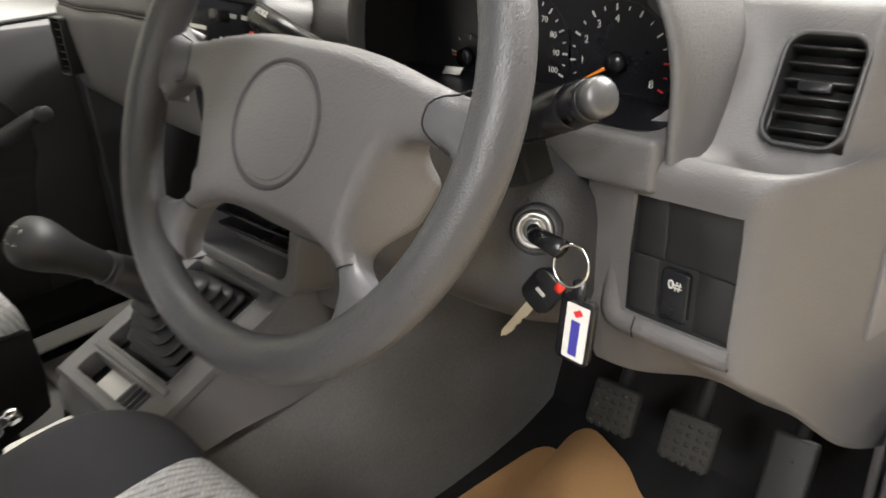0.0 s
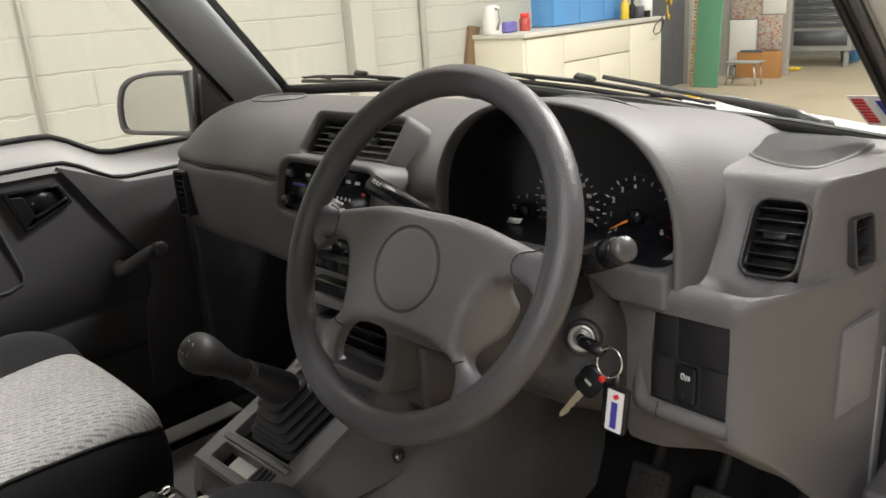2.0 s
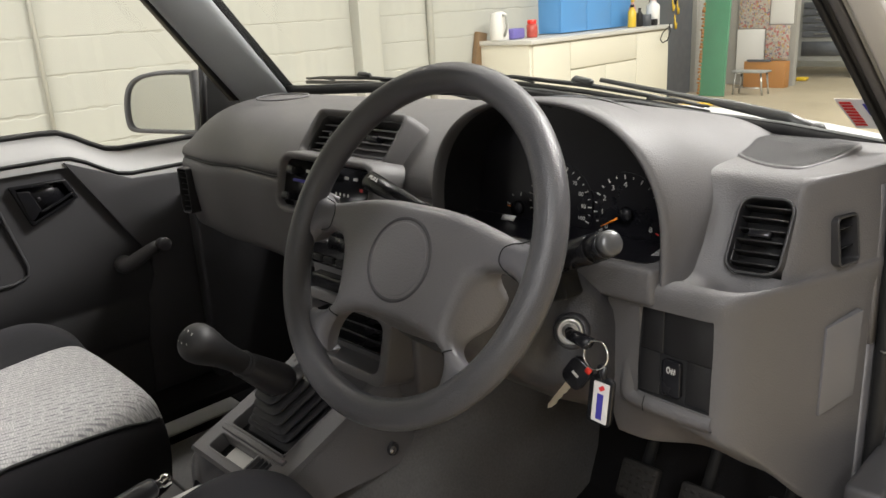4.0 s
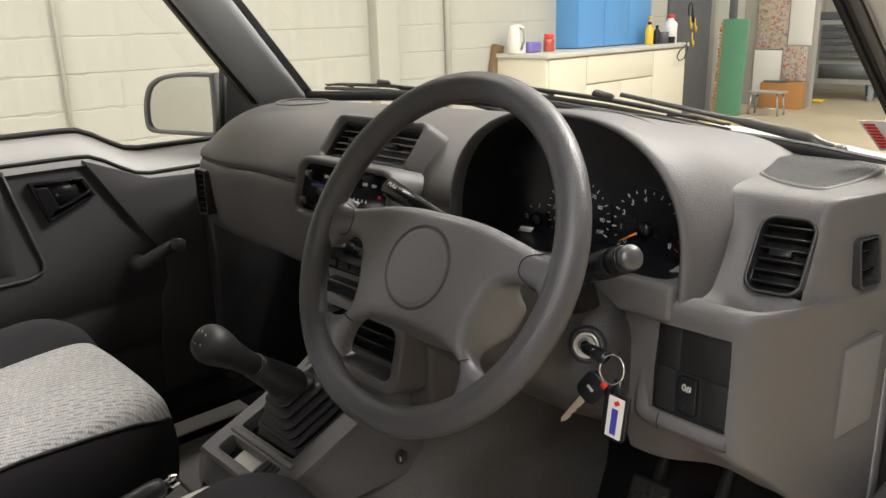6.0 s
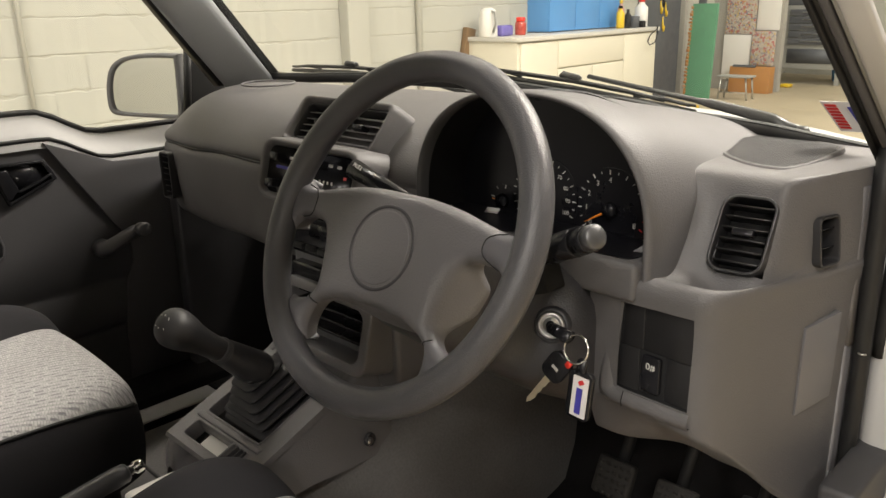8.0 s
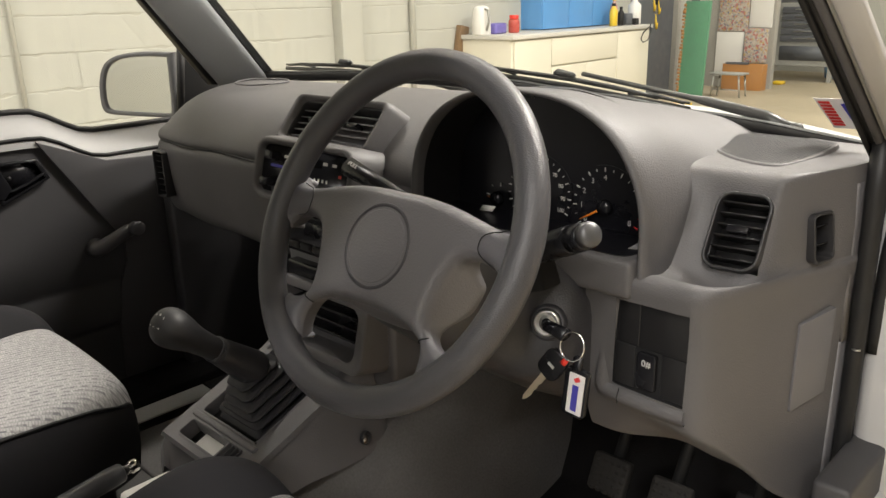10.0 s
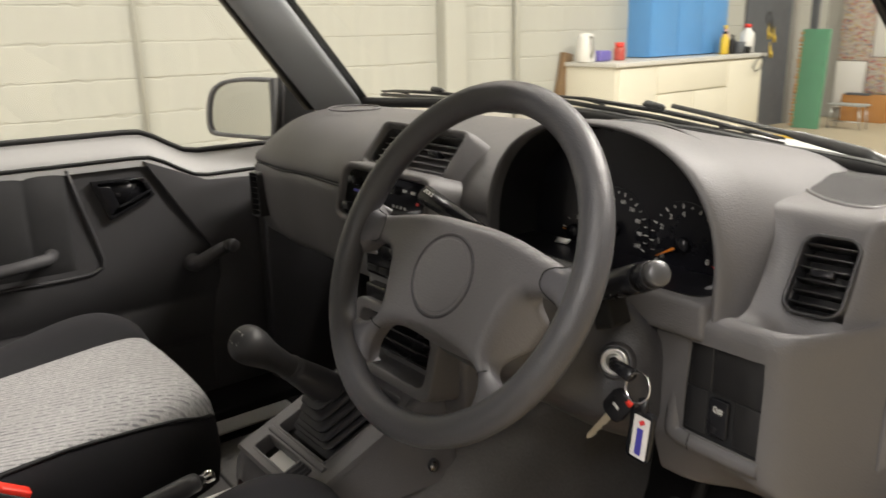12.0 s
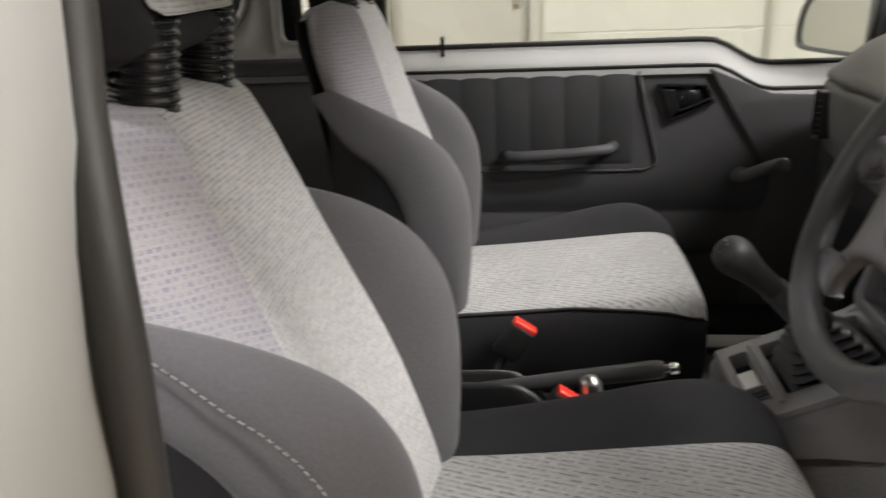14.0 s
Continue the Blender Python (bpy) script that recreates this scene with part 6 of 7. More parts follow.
for name, (x0, x1, y0, y1) in (("tray_well", TRAY), ("boot_well", WELL)):
    rings = [window_ring(x0, x1, y0, y1, 0.008, 0.0012, 0.0022), window_ring(x0, x1, y0, y1, 0.007, 0.0022, 0.0), window_ring(x0, x1, y0, y1, 0.006, 0.0004, -0.0018), window_ring(x0, x1, y0, y1, 0.005, -0.010, -0.0025), window_ring(x0, x1, y0, y1, 0.004, -0.024, -0.004)]
    part(name, loft(rings, True), DASH_LOW, con)
part("cross_rib", on_console(boxed((-0.080, 0.0375, -0.010), (0.078, 0.0468, 0.0042), edge=0.0032, seg=3)), DASH_LOW, con, "rounded bar between the tray and the boot")
part("tray_floor", on_console(boxed((-0.068, 0.005, -0.0245), (0.063, 0.034, -0.0215))), DULL, con)
part("tray_liner", on_console(boxed((-0.047, 0.0065, -0.0213), (0.024, 0.032, -0.0185), edge=0.001)), PRINT, con, "pale tray mat")
part("slot_box", on_console(boxed((0.0255, 0.005, -0.0213), (0.0290, 0.034, 0.0014), edge=0.0006)), DASH_LOW, con)
for k in range(3):
    part("coin_slot_rib", on_console(boxed((0.0365 + 0.0095 * k, 0.0055, -0.0213), (0.0383 + 0.0095 * k, 0.0335, 0.0010), edge=0.0004)), COLUMN, con)
part("boot_well_floor", on_console(boxed((-0.069, 0.051, -0.026), (0.064, 0.191, -0.018))), DULL, con)
SC = Vector((0.1265, 0.303, 0.6745))
part("screw_recess", turned_at(SC, Vector((1, 0.1, 0.1)), ((0.0100, -0.004), (0.0092, 0.0012), (0.0084, 0.0015), (0.0076, -0.0005), (0.0070, -0.002))), COLUMN, con)
part("console_screw", turned_at(SC + Vector((0.001, -0.004, 0)), Vector((1, 0.1, 0.1)), ((0.0060, 0.0), (0.0058, 0.0020), (0.0040, 0.0032), (0.001, 0.0036))), STEEL, con, "bright screw head")

gear = thing("gear_lever", on_con(0.0, 0.12, -0.015), "black gear lever with a ball knob and pleated rubber boot", "gear lever")
rows = []
PLEATS = ((-0.012, 0.001, 0.056, 0.060, 0.186), (0.002, 0.001, 0.052, 0.0635, 0.181), (0.0115, 0.003, 0.0435, 0.0665, 0.176), (0.0215, 0.002, 0.0365, 0.0715, 0.170), (0.0315, -0.002, 0.0310, 0.0785, 0.163), (0.0415, -0.007, 0.0265, 0.0865, 0.153), (0.0500, -0.008, 0.0235, 0.0940, 0.146))
for k, (h, cx, hx, s0, s1) in enumerate(PLEATS):
    for grow, dh in ((-0.0165, -0.0042), (-0.0120, -0.0030), (-0.0010, -0.0018), (0.0, 0.0), (-0.0010, 0.0016), (-0.0120, 0.0026), (-0.0165, 0.0042)):
        rows.append([on_con(a, b, h + dh) for a, b in rounded(2 * (hx + grow), s1 - s0 + 2 * grow, max(0.003, 0.012 + grow * 0.5), 4, cx, (s0 + s1) / 2)])
boot = part("boot", loft(rows, True, True), BOOT, gear, "pleated black rubber boot")
lever_a, lever_b = on_con(-0.004, 0.124, 0.046), on_con(0.014, 0.050, 0.192)
d = (lever_b - lever_a).normalized()
L = (lever_b - lever_a).length
part("lever_sleeve", tube([lever_a - d * 0.006, lever_a, lever_a + d * 0.004, lever_a + d * L * 0.22, lever_a + d * L * 0.44, lever_a + d * L * 0.47], [0.0225, 0.0250, 0.0255, 0.0225, 0.0185, 0.0172], 20), BOOT, gear, "tapered rubber sleeve")
for f in (0.475, 0.50):
    part("collar_ring", tube([lever_a + d * (L * f - 0.0016), lever_a + d * L * f, lever_a + d * (L * f + 0.0016)], [0.0165, 0.0185, 0.0165], 18), BOOT, gear)
pts, rad = [], []
for k in range(19):
    t = k / 18
    pts.append(lever_a + d * L * (0.46 + 0.685 * t))
    rad.append(flow(t, (0, 0.0158), (0.25, 0.0168), (0.45, 0.0192), (0.62, 0.0238), (0.78, 0.0262), (0.90, 0.0225), (0.97, 0.0130), (1.0, 0.004)))
kn = part("gear_knob", tube(pts, rad, 24), KNOB, gear, "black ball knob with white gear marks", sub=1)
kx = (Vector((1, 0, 0)) - d * d.x).normalized()
for text, a, b in (("1", -0.008, 0.006), ("3", 0.0, 0.0075), ("5", 0.008, 0.006), ("2", -0.008, -0.006), ("4", 0.0, -0.0075), ("R", 0.008, -0.006)):
    ky = d.cross(kx)
    tip = pts[-1] - d * (0.0022 + (a * a + b * b) * 26)
    lettering("gear_mark", text, 0.0062, Matrix.Translation(tip + kx * a + ky * b + d * 0.0015) @ Matrix((kx, ky, d)).transposed().to_4x4(), PRINT, kn)

# handbrake and buckles --------------------------------------------------------
hb = thing("handbrake", (-0.02, -0.25, 0.60), "black handbrake lever with a chrome button", "handbrake")
part("grip", tube([(-0.030, -0.32, 0.640), (-0.030, -0.19, 0.660), (-0.030, -0.10, 0.6730), (-0.030, 0.005, 0.6875), (-0.030, 0.018, 0.6890), (-0.030, 0.022, 0.6895)], [0.011, 0.0115, 0.0130, 0.0140, 0.0130, 0.010], 16), BOOT, hb, "long tapered black rubber grip")
part("button", tube([(-0.030, 0.021, 0.6895), (-0.030, 0.030, 0.6905), (-0.030, 0.031, 0.6905), (-0.030, 0.040, 0.6915), (-0.030, 0.043, 0.692)], [0.0065, 0.0065, 0.0090, 0.0090, 0.006], 14), CHROME, hb, "chrome release button")
rings = []
for y, zl, zr, foot in ((-0.42, 0.667, 0.676, 0.57), (-0.34, 0.669, 0.678, 0.57), (-0.271, 0.671, 0.680, 0.57), (-0.205, 0.673, 0.682, 0.57), (-0.190, 0.669, 0.679, 0.57), (-0.177, 0.661, 0.673, 0.57), (-0.153, 0.641, 0.657, 0.57), (-0.138, 0.615, 0.630, 0.57), (-0.130, 0.578, 0.580, 0.565)):
    deep = max(min(zl, zr) - 0.032, foot + 0.002)
    rings.append([(-0.068, y, foot), (-0.063, y, zl - 0.010), (-0.060, y, zl - 0.003), (-0.055, y, zl), (-0.050, y, zl - 0.003), (-0.047, y, deep), (-0.013, y, deep), (-0.009, y, zr - 0.003), (-0.003, y, zr), (0.003, y, zr - 0.003), (0.006, y, zr - 0.010), (0.012, y, foot)])
part("lever_cover", loft(rings), SLAT, hb, "black plastic cover with two rounded edges", sub=1)
whole("transfer_lever_knob", tube([(0.03, -0.060, 0.58), (0.03, -0.078, 0.665), (0.03, -0.080, 0.672), (0.03, -0.083, 0.680), (0.03, -0.088, 0.695), (0.03, -0.091, 0.706), (0.03, -0.093, 0.711)], [0.006, 0.007, 0.010, 0.0140, 0.0160, 0.0120, 0.004], 18), STEEL, "small chromed lever knob beside the handbrake", "lever")
whole("floor_tray", boxed((-0.06, 0.02, 0.60), (0.05, 0.10, 0.645), edge=0.01), WHITE, "small pale plastic holder in front of the handbrake", "tray")
for bx, by, bz, tag in ((-0.165, -0.178, 0.690, "seat belt buckle with a red button beside the passenger seat"), (0.052, -0.118, 0.690, "seat belt buckle with a red button beside the driver seat")):
    bk = thing("seat_belt_buckle", (bx, by, bz), tag, "seat belt buckle", "buckles")
    dv = Vector((0.0, 0.55, 0.83)).normalized()
    up = Vector((0, -0.83, 0.55))
    m = Matrix((Vector((1, 0, 0)), up, dv)).transposed().to_4x4()
    bm = boxed((-0.013, -0.0225, -0.062), (0.013, 0.0225, 0.0), edge=0.006)
    bmesh.ops.transform(bm, matrix=Matrix.Translation((bx, by, bz)) @ m, verts=bm.verts)
    part("buckle_body", bm, DULL, bk)
    bm = boxed((-0.0105, -0.0205, -0.004), (0.0105, 0.0205, 0.0065), edge=0.003)
    bmesh.ops.transform(bm, matrix=Matrix.Translation((bx, by, bz)) @ m, verts=bm.verts)
    part("red_button", bm, RED, bk, "red push button")
    part("stalk", tube([(bx, by - 0.03, bz - 0.05), (bx, by - 0.07, bz - 0.12)], 0.007, 8), DULL, bk)

PEDAL = surface("dusty_pedal_rubber", (0.014, 0.0124, 0.0108), 0.8, var=0.3, bump=0.4)

# footwell ------------------------------------------------------------------------
for px, pz, tag in ((0.485, 0.63, "brake"), (0.395, 0.63, "clutch")):
    pd = thing("%s_pedal" % tag, (px, 0.52, 0.6), "%s pedal with a ribbed rubber pad" % tag, "pedal", "pedals")
    bm = boxed((px - 0.028, 0.505, pz - 0.026), (px + 0.028, 0.522, pz + 0.026), Matrix.Rotation(radians(-25), 3, "X"), edge=0.005)
    pad = part("pad", bm, PEDAL, pd, "worn dusty rubber pad")
    bm = bmesh.new()
    for i in range(5):
        for j in range(5):
            box(bm, (px - 0.0225 + i * 0.0105, 0.5035 - 0.466 * (j - 2) * -0.0092, pz - 0.0205 + j * 0.0092), (px - 0.0165 + i * 0.0105, 0.5085 - 0.466 * (j - 2) * -0.0092, pz - 0.0155 + j * 0.0092))
    part("stud_pattern", bm, PEDAL, pad, kind="stuff")
    part("arm", tube([(px, 0.525, pz), (px, 0.56, pz + 0.06), (px, 0.60, pz + 0.22), (px, 0.62, 0.92)], 0.009, 8), DULL, pd)
pd = thing("accelerator_pedal", (0.575, 0.54, 0.58), "long black accelerator pedal", "pedal", "pedals")
part("pad", boxed((0.555, 0.53, 0.53), (0.600, 0.545, 0.66), Matrix.Rotation(radians(-20), 3, "X"), edge=0.005), RUBBER, pd)
part("arm", tube([(0.58, 0.55, 0.63), (0.58, 0.60, 0.72), (0.58, 0.64, 0.9)], 0.008, 8), DULL, pd)
bm = loft([[(0.17 + 0.42 * i / 10, y, z + 0.003 * math.sin(i * 1.9 + y * 30)) for i in range(11)] for y, z in ((-0.05, 0.436), (0.1, 0.437), (0.25, 0.437), (0.45, 0.438), (0.60, 0.444), (0.69, 0.475))])
whole("floor_mat", bm, MAT, "black rubber floor mat in the driver footwell", "mat", sub=1)
rings = []
for y in np.linspace(0.05, 0.575, 16):
    rings.append([(0.215 + 0.16 * i / 8 + 0.10 * (y - 0.3), y + 0.012 * math.sin(i * 1.3), 0.448 + 0.006 * abs(math.sin(i * 0.8 + y * 11)) + 0.03 * max(0, y - 0.50)) for i in range(9)])
paper = thing("paper_mat", (0.3, 0.3, 0.447), "creased brown kraft paper mat on the driver floor", "paper mat")
part("sheet", loft(rings), PAPER, paper, sub=1)
rings = []
for y in np.linspace(0.05, 0.635, 16):
    rings.append([(0.295 + 0.20 * i / 8 + 0.03 * math.sin(y * 7), y - 0.10 * (i / 8) ** 2 + 0.008 * math.sin(i * 2.0), 0.456 + 0.020 * math.exp(-((i - 2.0) / 1.3) ** 2) + 0.004 * math.sin(i + y * 9)) for i in range(9)])
part("folded_sheet", loft(rings), PAPER, paper, "sheet with a standing crease", sub=1)

# key, ring and fob ------------------------------------------------------------
keys = thing("ignition_key", IG, "ignition key in its lock with a ring, spare key and tag", "key")
KH = Vector((0.487, 0.266, 0.951))
part("key_bow", tube([IG + IN * 0.003, IG + IN * 0.014, IG + IN * 0.016 + Vector((0.004, 0, 0)), KH], [0.0035, 0.0035, 0.0065, 0.0075], 10, flat=0.6), SMOOTH, keys)
RC = Vector((0.4965, 0.263, 0.943))
part("split_ring", tube([RC + Vector((0.0135 * math.cos(a), 0.004 * math.sin(a), 0.0135 * math.sin(a))) for a in [2 * math.pi * k / 28 for k in range(28)]], 0.0011, 6, closed=True), CHROME, keys)
hd = Vector((0.4745, 0.260, 0.917))
kd = Vector((-0.57, -0.02, -0.82)).normalized()
ks = Vector((0.82, 0, -0.57)).normalized()
part("spare_key_head", slab([(a, b) for a, b in rounded(0.026, 0.034, 0.009, 4)], 0.007, (hd, ks, -kd, (0, 1, 0)), edge=0.0015), SMOOTH, keys, "black plastic key head")
part("key_mark", slab([(-0.004, -0.0015), (0.004, -0.0015), (0.004, 0.0015), (-0.004, 0.0015)], 0.0006, (hd - Vector((0, 0.0006, 0)), ks, -kd, (0, 1, 0))), PRINT, keys, smooth=False)
part("red_dot", slab(rounded(0.006, 0.008, 0.002), 0.002, (hd - kd * 0.016 + ks * 0.008 - Vector((0, 0.001, 0)), ks, -kd, (0, 1, 0))), RED, keys)
part("key_blade", slab([(-0.0035, 0.016), (0.0035, 0.016), (0.0035, 0.052), (0.0022, 0.047), (0.0035, 0.042), (0.002, 0.060), (0.0, 0.064), (-0.0035, 0.060)][:2] + [(0.0035, 0.030), (0.002, 0.034), (0.0033, 0.039), (0.0018, 0.044), (0.003, 0.050), (0.0015, 0.058), (-0.001, 0.063), (-0.0035, 0.058)], 0.0022, (hd + Vector((0, 0.0025, 0)), ks, kd, (0, 1, 0))), BRASS, keys, "toothed key blade", smooth=False)
fc = Vector((0.5025, 0.260, 0.896))
part("fob_strap", slab(rounded(0.010, 0.020, 0.003, cy=0.030), 0.003, (fc, (1, 0, 0), (0.08, 0, 1), (0, 1, 0))), SMOOTH, keys)
fob = part("fob", slab(rounded(0.028, 0.052, 0.005), 0.006, (fc, (1, -0.1, 0), (0.10, 0, 1), (0.1, 1, 0)), edge=0.001), SMOOTH, keys, "black fob")
tagp = part("fob_label", slab(rounded(0.0185, 0.044, 0.001, cx=0.002), 0.001, (fc - Vector((0, 0.0012, 0)), (1, -0.1, 0), (0.10, 0, 1), (0.1, 1, 0))), WHITE, fob, "white label with a red sign and a blue bar", smooth=False)
part("red_sign", slab([(0.0, 0.013), (0.005, 0.0165), (0.002, 0.020), (-0.003, 0.0165)], 0.0006, (fc - Vector((-0.002, 0.0024, 0)), (1, -0.1, 0), (0.10, 0, 1), (0.1, 1, 0))), RED_INK, fob, smooth=False)
part("blue_bar", slab([(-0.0035, -0.018), (0.0035, -0.018), (0.0035, 0.010), (-0.0035, 0.010)], 0.0006, (fc - Vector((-0.002, 0.0024, 0)), (1, -0.1, 0), (0.10, 0, 1), (0.1, 1, 0))), BLUE_INK, fob, smooth=False)

# wipers -----------------------------------------------------------------------
WIPER = surface("weathered_wiper_plastic", (0.045, 0.044, 0.043), 0.42, var=0.2, grain=200, bump=0.1)


def wiper(pivot, tip, b0, b1):
    w = thing("windscreen_wiper", pivot, "black windscreen wiper parked at the foot of the screen", "wiper", "wipers")
    p, t = Vector(pivot), Vector(tip)
    up = Vector((0, 0, 1))
    part("arm", tube([p, p + (t - p) * 0.12 + up * 0.012, p + (t - p) * 0.38 + up * 0.014, p + (t - p) * 0.45 + up * 0.014, t + up * 0.012], [0.009, 0.009, 0.0075, 0.0045, 0.004], 10, flat=0.7), WIPER, w)
    part("pivot_cap", tube([p - up * 0.02, p + up * 0.006, p + up * 0.012], [0.012, 0.010, 0.007], 12), WIPER, w)
    a, b = Vector(b0), Vector(b1)
    part("blade", tube([a, a.lerp(b, 0.5) + up * 0.004, b], 0.0045, 6), WIPER, w)
    part("spine", tube([a + up * 0.009, a.lerp(b, 0.5) + up * 0.013, b + up * 0.009], 0.0022, 6), WIPER, w)
    part("bridge", tube([a.lerp(b, 0.12) + up * 0.009, a.lerp(b, 0.3) + up * 0.014, a.lerp(b, 0.5) + up * 0.016, a.lerp(b, 0.7) + up * 0.014, a.lerp(b, 0.88) + up * 0.012], 0.0035, 6), WIPER, w)
    for k, m in ((0.02, 0.24), (0.76, 0.98)):
        part("yoke", tube([a.lerp(b, k) + up * 0.008, a.lerp(b, (k + m) / 2) + up * 0.012, a.lerp(b, m) + up * 0.008], 0.003, 6), WIPER, w)
    m = a.lerp(b, 0.52)
    part("adapter", tube([m + (b - a) * -0.045 + up * 0.020, m + (b - a) * -0.035 + up * 0.021, m + (b - a) * 0.035 + up * 0.023, m + (b - a) * 0.05 + up * 0.020], [0.004, 0.0058, 0.0058, 0.003], 8), WIPER, w, "clip that joins the blade to its arm")


wiper((0.498, 0.775, 1.082), (0.151, 0.775, 1.132), (0.345, 0.768, 1.102), (-0.085, 0.768, 1.139))
wiper((-0.10, 0.80, 1.085), (-0.43, 0.80, 1.116), (-0.24, 0.795, 1.117), (-0.70, 0.795, 1.117))

# things on the worktop ------------------------------------------------------------
def turned(profile, at, seg=20, bm=None):
    """A round body from (radius, height) pairs."""
    x, y, z = at
    return loft([[(x + r * math.cos(2 * math.pi * k / seg), y + r * math.sin(2 * math.pi * k / seg), z + h) for k in range(seg)] for r, h in profile], True, True, bm)


TOP = 0.9375
ket = thing("kettle", (-4.15, 5.42, TOP), "white plastic jug kettle standing on the worktop", "kettle")
part("body", turned([(0.085, 0.0), (0.09, 0.01), (0.088, 0.12), (0.075, 0.23), (0.068, 0.245), (0.03, 0.262)], (-4.15, 5.42, TOP)), WHITE, ket)
part("handle", tube([(-4.09, 5.40, TOP + 0.23), (-4.03, 5.38, TOP + 0.22), (-4.02, 5.38, TOP + 0.12), (-4.06, 5.39, TOP + 0.04)], 0.012, 8), TOOLGREY, ket)
part("spout", tube([(-4.20, 5.45, TOP + 0.20), (-4.245, 5.47, TOP + 0.24)], [0.02, 0.012], 8), WHITE, ket)
whole("biscuit_packet", boxed((-4.16, 5.50, TOP), (-4.06, 5.70, TOP + 0.10), Matrix.Rotation(radians(8), 3, "Z"), edge=0.02), surface("purple_film", (0.16, 0.13, 0.42), 0.35, var=0.2, grain=60, bump=0.2), "crumpled purple packet on the worktop", "packet")
jar = thing("jar", (-4.1, 5.84, TOP), "glass jar with red contents and a red lid", "jar")
part("glass_body", turned([(0.05, 0.0), (0.054, 0.01), (0.054, 0.11), (0.04, 0.128)], (-4.1, 5.84, TOP)), surface("red_contents", (0.45, 0.07, 0.05), 0.25, var=0.3, grain=40, bump=0.1), jar)
part("lid", turned([(0.044, 0.128), (0.045, 0.135), (0.045, 0.162), (0.04, 0.166)], (-4.1, 5.84, TOP)), RED, jar, "red screw lid")
whole("cardboard_sheet", boxed((-4.39, 5.29, 0.60), (-4.33, 5.41, 1.02), Matrix.Rotation(radians(-12), 3, "X"), edge=0.004), BOARD, "brown board leaning on the wall beside the cupboards", "board")
YEL = surface("yellow_plastic", (0.72, 0.48, 0.03), 0.4, var=0.08, bump=0.0)
PINK = surface("pink_plastic", (0.55, 0.30, 0.27), 0.4, var=0.08, bump=0.0)


def bottle(at, r, h, material, cap, label):
    b = thing("bottle", at, label, "bottle", "bottles on the worktop")
    part("body", turned([(r * 0.9, 0.0), (r, 0.01), (r, h * 0.68), (r * 0.45, h * 0.82), (r * 0.42, h * 0.88)], at, 16), material, b)
    part("cap", turned([(r * 0.5, h * 0.88), (r * 0.5, h * 0.98), (r * 0.42, h)], at, 12), cap, b)


bottle((-4.02, 7.48, TOP), 0.045, 0.24, YEL, DULL, "yellow plastic spray bottle on the worktop")
bottle((-4.08, 7.58, TOP), 0.04, 0.30, PINK, YEL, "pale pink bottle with a yellow cap")
bottle((-4.0, 7.60, TOP), 0.035, 0.20, DULL, DULL, "small black bottle on the worktop")
bottle((-4.03, 7.93, TOP), 0.075, 0.31, WHITE, RED, "white plastic bottle with a red cap")
whole("tin", turned([(0.055, 0.0), (0.055, 0.12), (0.05, 0.125)], (-4.0, 7.74, TOP)), SLATE, "dark open tin on the worktop", "tin")
whole("small_box", boxed((-4.05, 7.80, TOP), (-3.93, 7.87, TOP + 0.07), edge=0.004), DULL, "small dark box on the worktop", "box")
whole("hanging_cable", tube([(-3.83, 7.95, 0.95), (-3.81, 7.94, 0.86), (-3.80, 7.86, 0.77), (-3.80, 7.76, 0.75), (-3.80, 7.71, 0.79), (-3.80, 7.76, 0.86), (-3.81, 7.92, 0.92)], 0.006, 8), DULL, "loop of black cable hanging over the cupboard end", "cable")

# things beyond the cupboards ------------------------------------------------------
whole("slate_partition", boxed((-4.396, 8.45, 0.0), (-4.36, 9.45, 2.6), edge=0.006), SLATE, "dark slate-grey partition panel", "panel", kind="structure")
whole("partition_post", boxed((-4.396, 9.452, 0.0), (-4.295, 9.53, 2.6), edge=0.006), GREY_DOOR, "pale grey partition post", "post", kind="structure")
plain("wall_inner", (-4.5, 10.46, 0.0), (-3.42, 10.56, 2.8), GREY_DOOR, "pale grey inner wall panel", "wall")
for k, (y, z, m) in enumerate(((8.93, 1.12, YEL), (8.98, 1.20, DULL), (9.05, 1.08, YEL), (9.0, 0.90, YEL))):
    whole("hanging_tool", tube([(-4.362, y, z + 0.12), (-4.352, y, z + 0.02), (-4.345, y + 0.01, z), (-4.352, y + 0.02, z - 0.06)], [0.008, 0.012, 0.02, 0.014], 8), m, "small tool with a bright grip hung on the wall", "tool", "hung tools")
whole("strap_loop", tube([(-4.355, 8.92 + 0.05 * math.cos(a), 1.30 + 0.08 * math.sin(a)) for a in [2 * math.pi * k / 20 for k in range(20)]], 0.007, 6, closed=True), DULL, "black strap loop hung on the wall", "strap")
gb = thing("green_board", (-3.82, 9.15, 0), "tall green felted board with a frayed edge leaning on the wall", "board")
lean = Matrix.Rotation(radians(-4), 3, "X")
part("panel", boxed((-4.06, 9.16, 0.0), (-3.73, 9.20, 1.17), lean, edge=0.003), GREEN, gb)
rng = random.Random(9)
bm = bmesh.new()
for k in range(26):
    z = 0.02 + 1.13 * k / 26
    box(bm, (-4.075 - rng.uniform(0, 0.02), 9.155 + (1.17 / 2 - z) * -0.07, z), (-4.045, 9.20 + (1.17 / 2 - z) * -0.07, z + rng.uniform(0.02, 0.04)))
part("frayed_edge", bm, WOOD, gb, "torn brown edge")
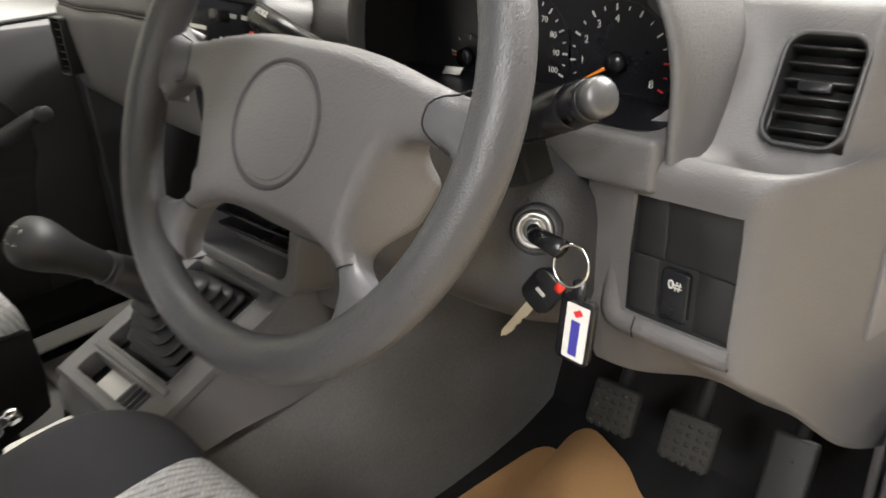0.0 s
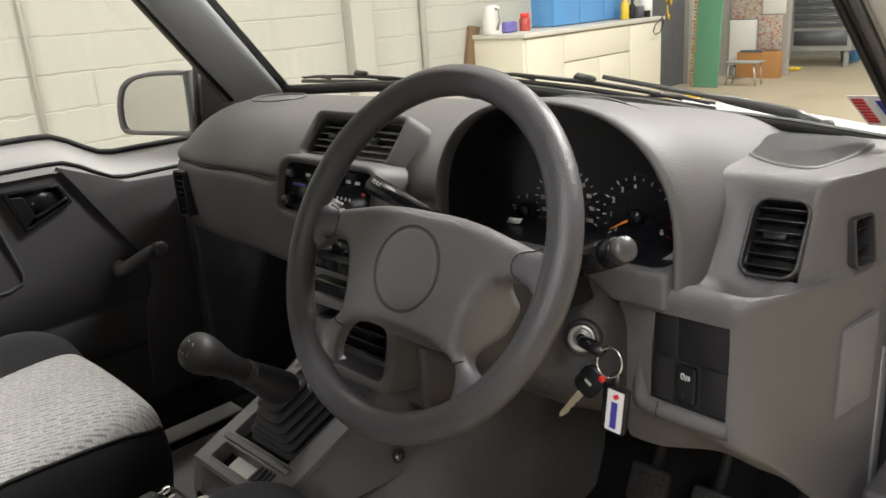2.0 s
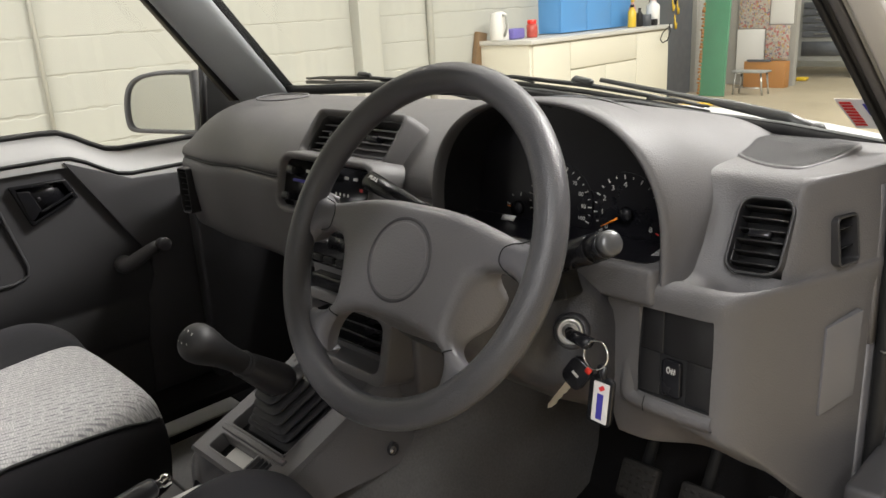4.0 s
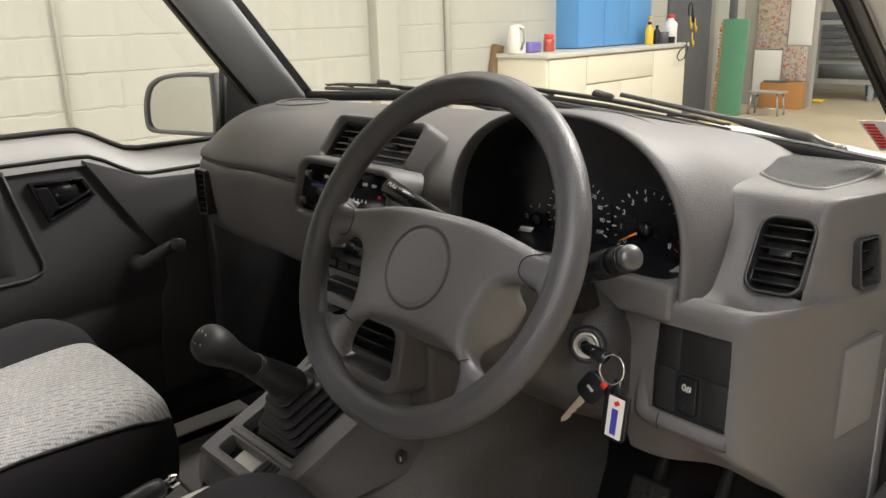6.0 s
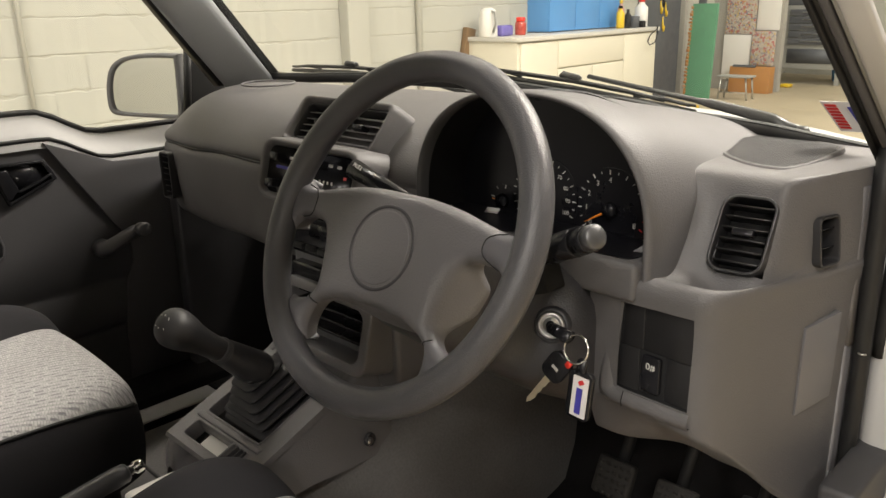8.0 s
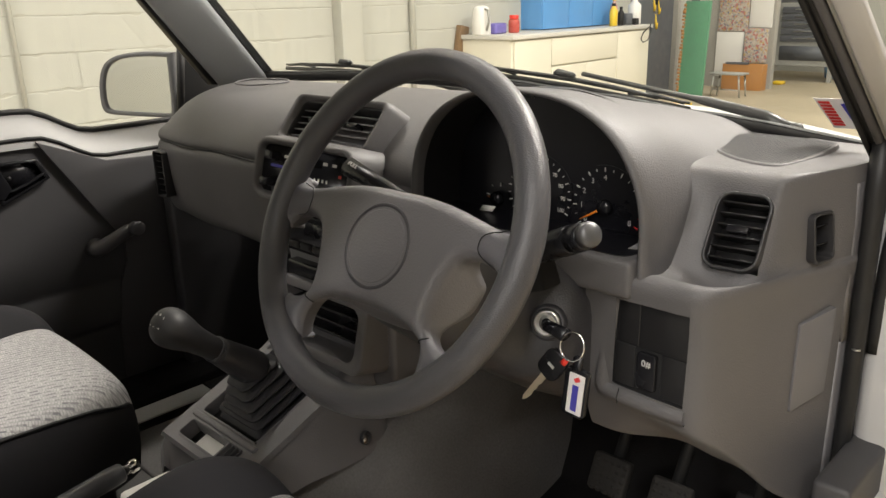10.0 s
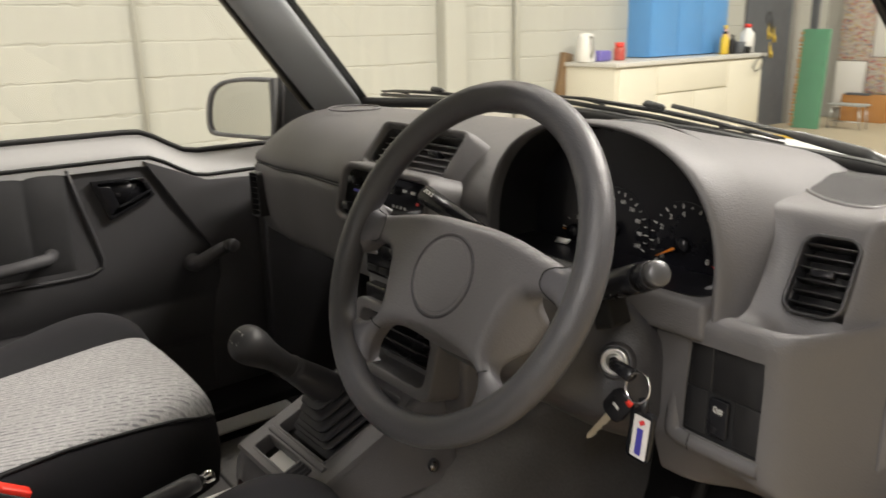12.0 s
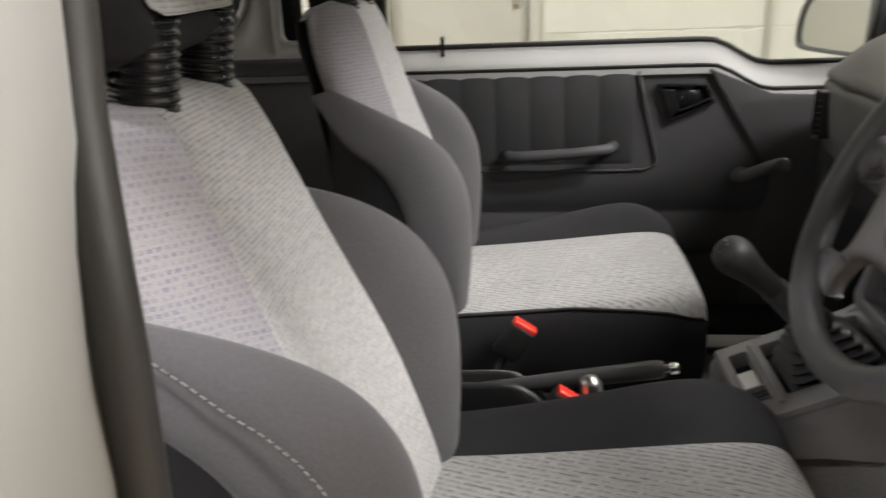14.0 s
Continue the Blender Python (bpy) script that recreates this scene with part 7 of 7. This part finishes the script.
whole("wall_pole", boxed((-4.0, 9.22, 1.10), (-3.91, 9.27, 2.4), edge=0.01), SLATE, "dark flat pole above the green board", "pole")


def patterned(name):
    """Boards covered in small cuttings of many colours."""
    m, nt, b = nodes_of(name)
    co, cells, ramp = add(nt, "ShaderNodeTexCoord"), add(nt, "ShaderNodeTexVoronoi", Scale=48.0), nt.nodes.new("ShaderNodeValToRGB")
    nt.links.new(co.outputs["Object"], cells.inputs["Vector"])
    nt.links.new(cells.outputs["Color"], ramp.inputs[0])
    ramp.color_ramp.interpolation = "CONSTANT"
    stops = ((0.0, (0.46, 0.40, 0.33)), (0.34, (0.42, 0.14, 0.12)), (0.44, (0.50, 0.43, 0.37)), (0.56, (0.48, 0.34, 0.13)), (0.64, (0.19, 0.19, 0.24)), (0.72, (0.35, 0.32, 0.29)), (0.84, (0.45, 0.26, 0.26)))
    e = ramp.color_ramp.elements
    e[0].position, e[0].color = stops[0][0], (*stops[0][1], 1)
    e[1].position, e[1].color = stops[1][0], (*stops[1][1], 1)
    for p, c in stops[2:]:
        n = e.new(p)
        n.color = (*c, 1)
    nt.links.new(ramp.outputs[0], b.inputs["Base Color"])
    b.inputs["Roughness"].default_value = 0.6
    return m


COLLAGE = patterned("collage_print")
for x0, x1, z0, z1, y, m, tag in ((-4.18, -3.765, 0.755, 1.75, 10.40, COLLAGE, "board covered in many-coloured paper cuttings"), (-3.755, -3.45, 0.805, 1.9, 10.42, WHITE, "plain white board leaning on the wall"), (-4.18, -3.80, 0.15, 0.745, 10.38, WHITE, "plain white lower board against the wall"), (-3.765, -3.452, 0.355, 0.80, 10.34, COLLAGE, "smaller board of many-coloured paper cuttings")):
    whole("display_board", boxed((x0, y, z0), (x1, y + 0.02, z1), edge=0.003), m, tag, "board", "boards")
crate = thing("wooden_crate", (-3.68, 10.3, 0), "low orange plywood crate on the floor", "crate")
for lo, hi in (((-3.97, 10.18, 0.0), (-3.42, 10.20, 0.34)), ((-3.97, 10.32, 0.0), (-3.42, 10.34, 0.34)), ((-3.97, 10.2, 0.0), (-3.95, 10.32, 0.34)), ((-3.44, 10.2, 0.0), (-3.42, 10.32, 0.34)), ((-3.95, 10.2, 0.0), (-3.44, 10.32, 0.02))):
    part("side_board", boxed(lo, hi, edge=0.003), WOOD, crate)
whole("crate_strap", boxed((-3.93, 10.17, 0.335), (-3.62, 10.22, 0.365), edge=0.006), SLATE, "dark bar lying on the crate", "bar")
stool = thing("step_stool", (-3.53, 9.45, 0), "small grey metal step stool", "stool")
part("top", boxed((-3.75, 9.36, 0.27), (-3.33, 9.58, 0.295), edge=0.008), TOOLGREY, stool)
for x, y in ((-3.70, 9.38), (-3.38, 9.38), (-3.70, 9.56), (-3.38, 9.56)):
    part("leg", tube([(x, y, 0.27), (x + (0.03 if x > -3.5 else -0.03), y, 0.0)], 0.012, 8), STEEL, stool)
part("crossbar", tube([(-3.72, 9.38, 0.09), (-3.36, 9.38, 0.09)], 0.008, 6), STEEL, stool)
chest = thing("tool_chest", (-3.6, 11.7, 0), "grey enamelled tool chest on legs with drawers", "tool chest")
part("carcass", boxed((-3.98, 11.6, 0.22), (-3.0, 12.1, 1.10), edge=0.008), TOOLGREY, chest)
for x in (-3.94, -3.06):
    part("leg", boxed((x - 0.03, 11.62, 0.0), (x + 0.03, 11.68, 0.22), edge=0.004), TOOLGREY, chest)
for k in range(5):
    dr = part("drawer", boxed((-3.78, 11.57, 0.56 + 0.10 * k), (-3.05, 11.60, 0.645 + 0.10 * k), edge=0.004), SLATE, chest, "dark drawer front")
    part("pull", boxed((-3.6, 11.555, 0.60 + 0.10 * k), (-3.2, 11.57, 0.615 + 0.10 * k), edge=0.003), STEEL, dr)
# flat dark panel painted as the shade of an open bay
part("bay_shade", boxed((-3.78, 11.59, 0.30), (-3.05, 11.602, 0.50)), SLATE, chest)
part("top_tray", boxed((-3.9, 11.62, 1.10), (-3.05, 12.0, 1.22), edge=0.01), SLATE, chest)
whole("blue_bucket", turned([(0.12, 0.0), (0.15, 0.25), (0.14, 0.25)], (-3.25, 12.4, 0)), BLUE, "blue plastic bucket on the floor", "bucket")
whole("yellow_rag", boxed((-3.62, 11.05, 0.0), (-3.48, 11.18, 0.05), edge=0.02), YEL, "small yellow rag on the floor", "rag")
whole("green_rag", boxed((-3.74, 11.0, 0.0), (-3.64, 11.1, 0.04), edge=0.015), GREEN, "small green rag on the floor", "rag")
for k, (x, y) in enumerate(((-3.62, 7.95), (-3.52, 8.22))):
    whole("floor_stop", boxed((x - 0.08, y - 0.12, 0.0), (x + 0.08, y + 0.12, 0.05), edge=0.02), YEL, "yellow floor stop beside the cupboards", "floor stop", "floor stops")

# sticker on the windscreen
stk = thing("windscreen_sticker", (0.64, 0.46, 1.15), "white window sticker with a row of red bars and dark print", "sticker")
A0, AU, AV = Vector((0.567, 0.625, 1.148)), Vector((0.046, -0.004, 0.002)), Vector((0.018, 0.028, -0.036))
part("sheet", slab([(0, 0), (1, 0), (1, 1), (0, 1)], 0.0006, (A0, AU, AV, (0.2, -0.8, -0.3))), WHITE, stk, smooth=False)
for k in range(8):
    part("red_bar", slab([(0.06, 0.09 + 0.104 * k), (0.34, 0.09 + 0.104 * k), (0.34, 0.165 + 0.104 * k), (0.06, 0.165 + 0.104 * k)], 0.0004, (A0 + Vector((0.2, -0.8, -0.3)) * 0.0012, AU, AV, (0.2, -0.8, -0.3))), RED_INK, stk, smooth=False)
part("print_bar", slab([(0.58, 0.15), (0.72, 0.15), (0.72, 0.85), (0.58, 0.85)], 0.0004, (A0 + Vector((0.2, -0.8, -0.3)) * 0.0012, AU, AV, (0.2, -0.8, -0.3))), BLUE_INK, stk, smooth=False)
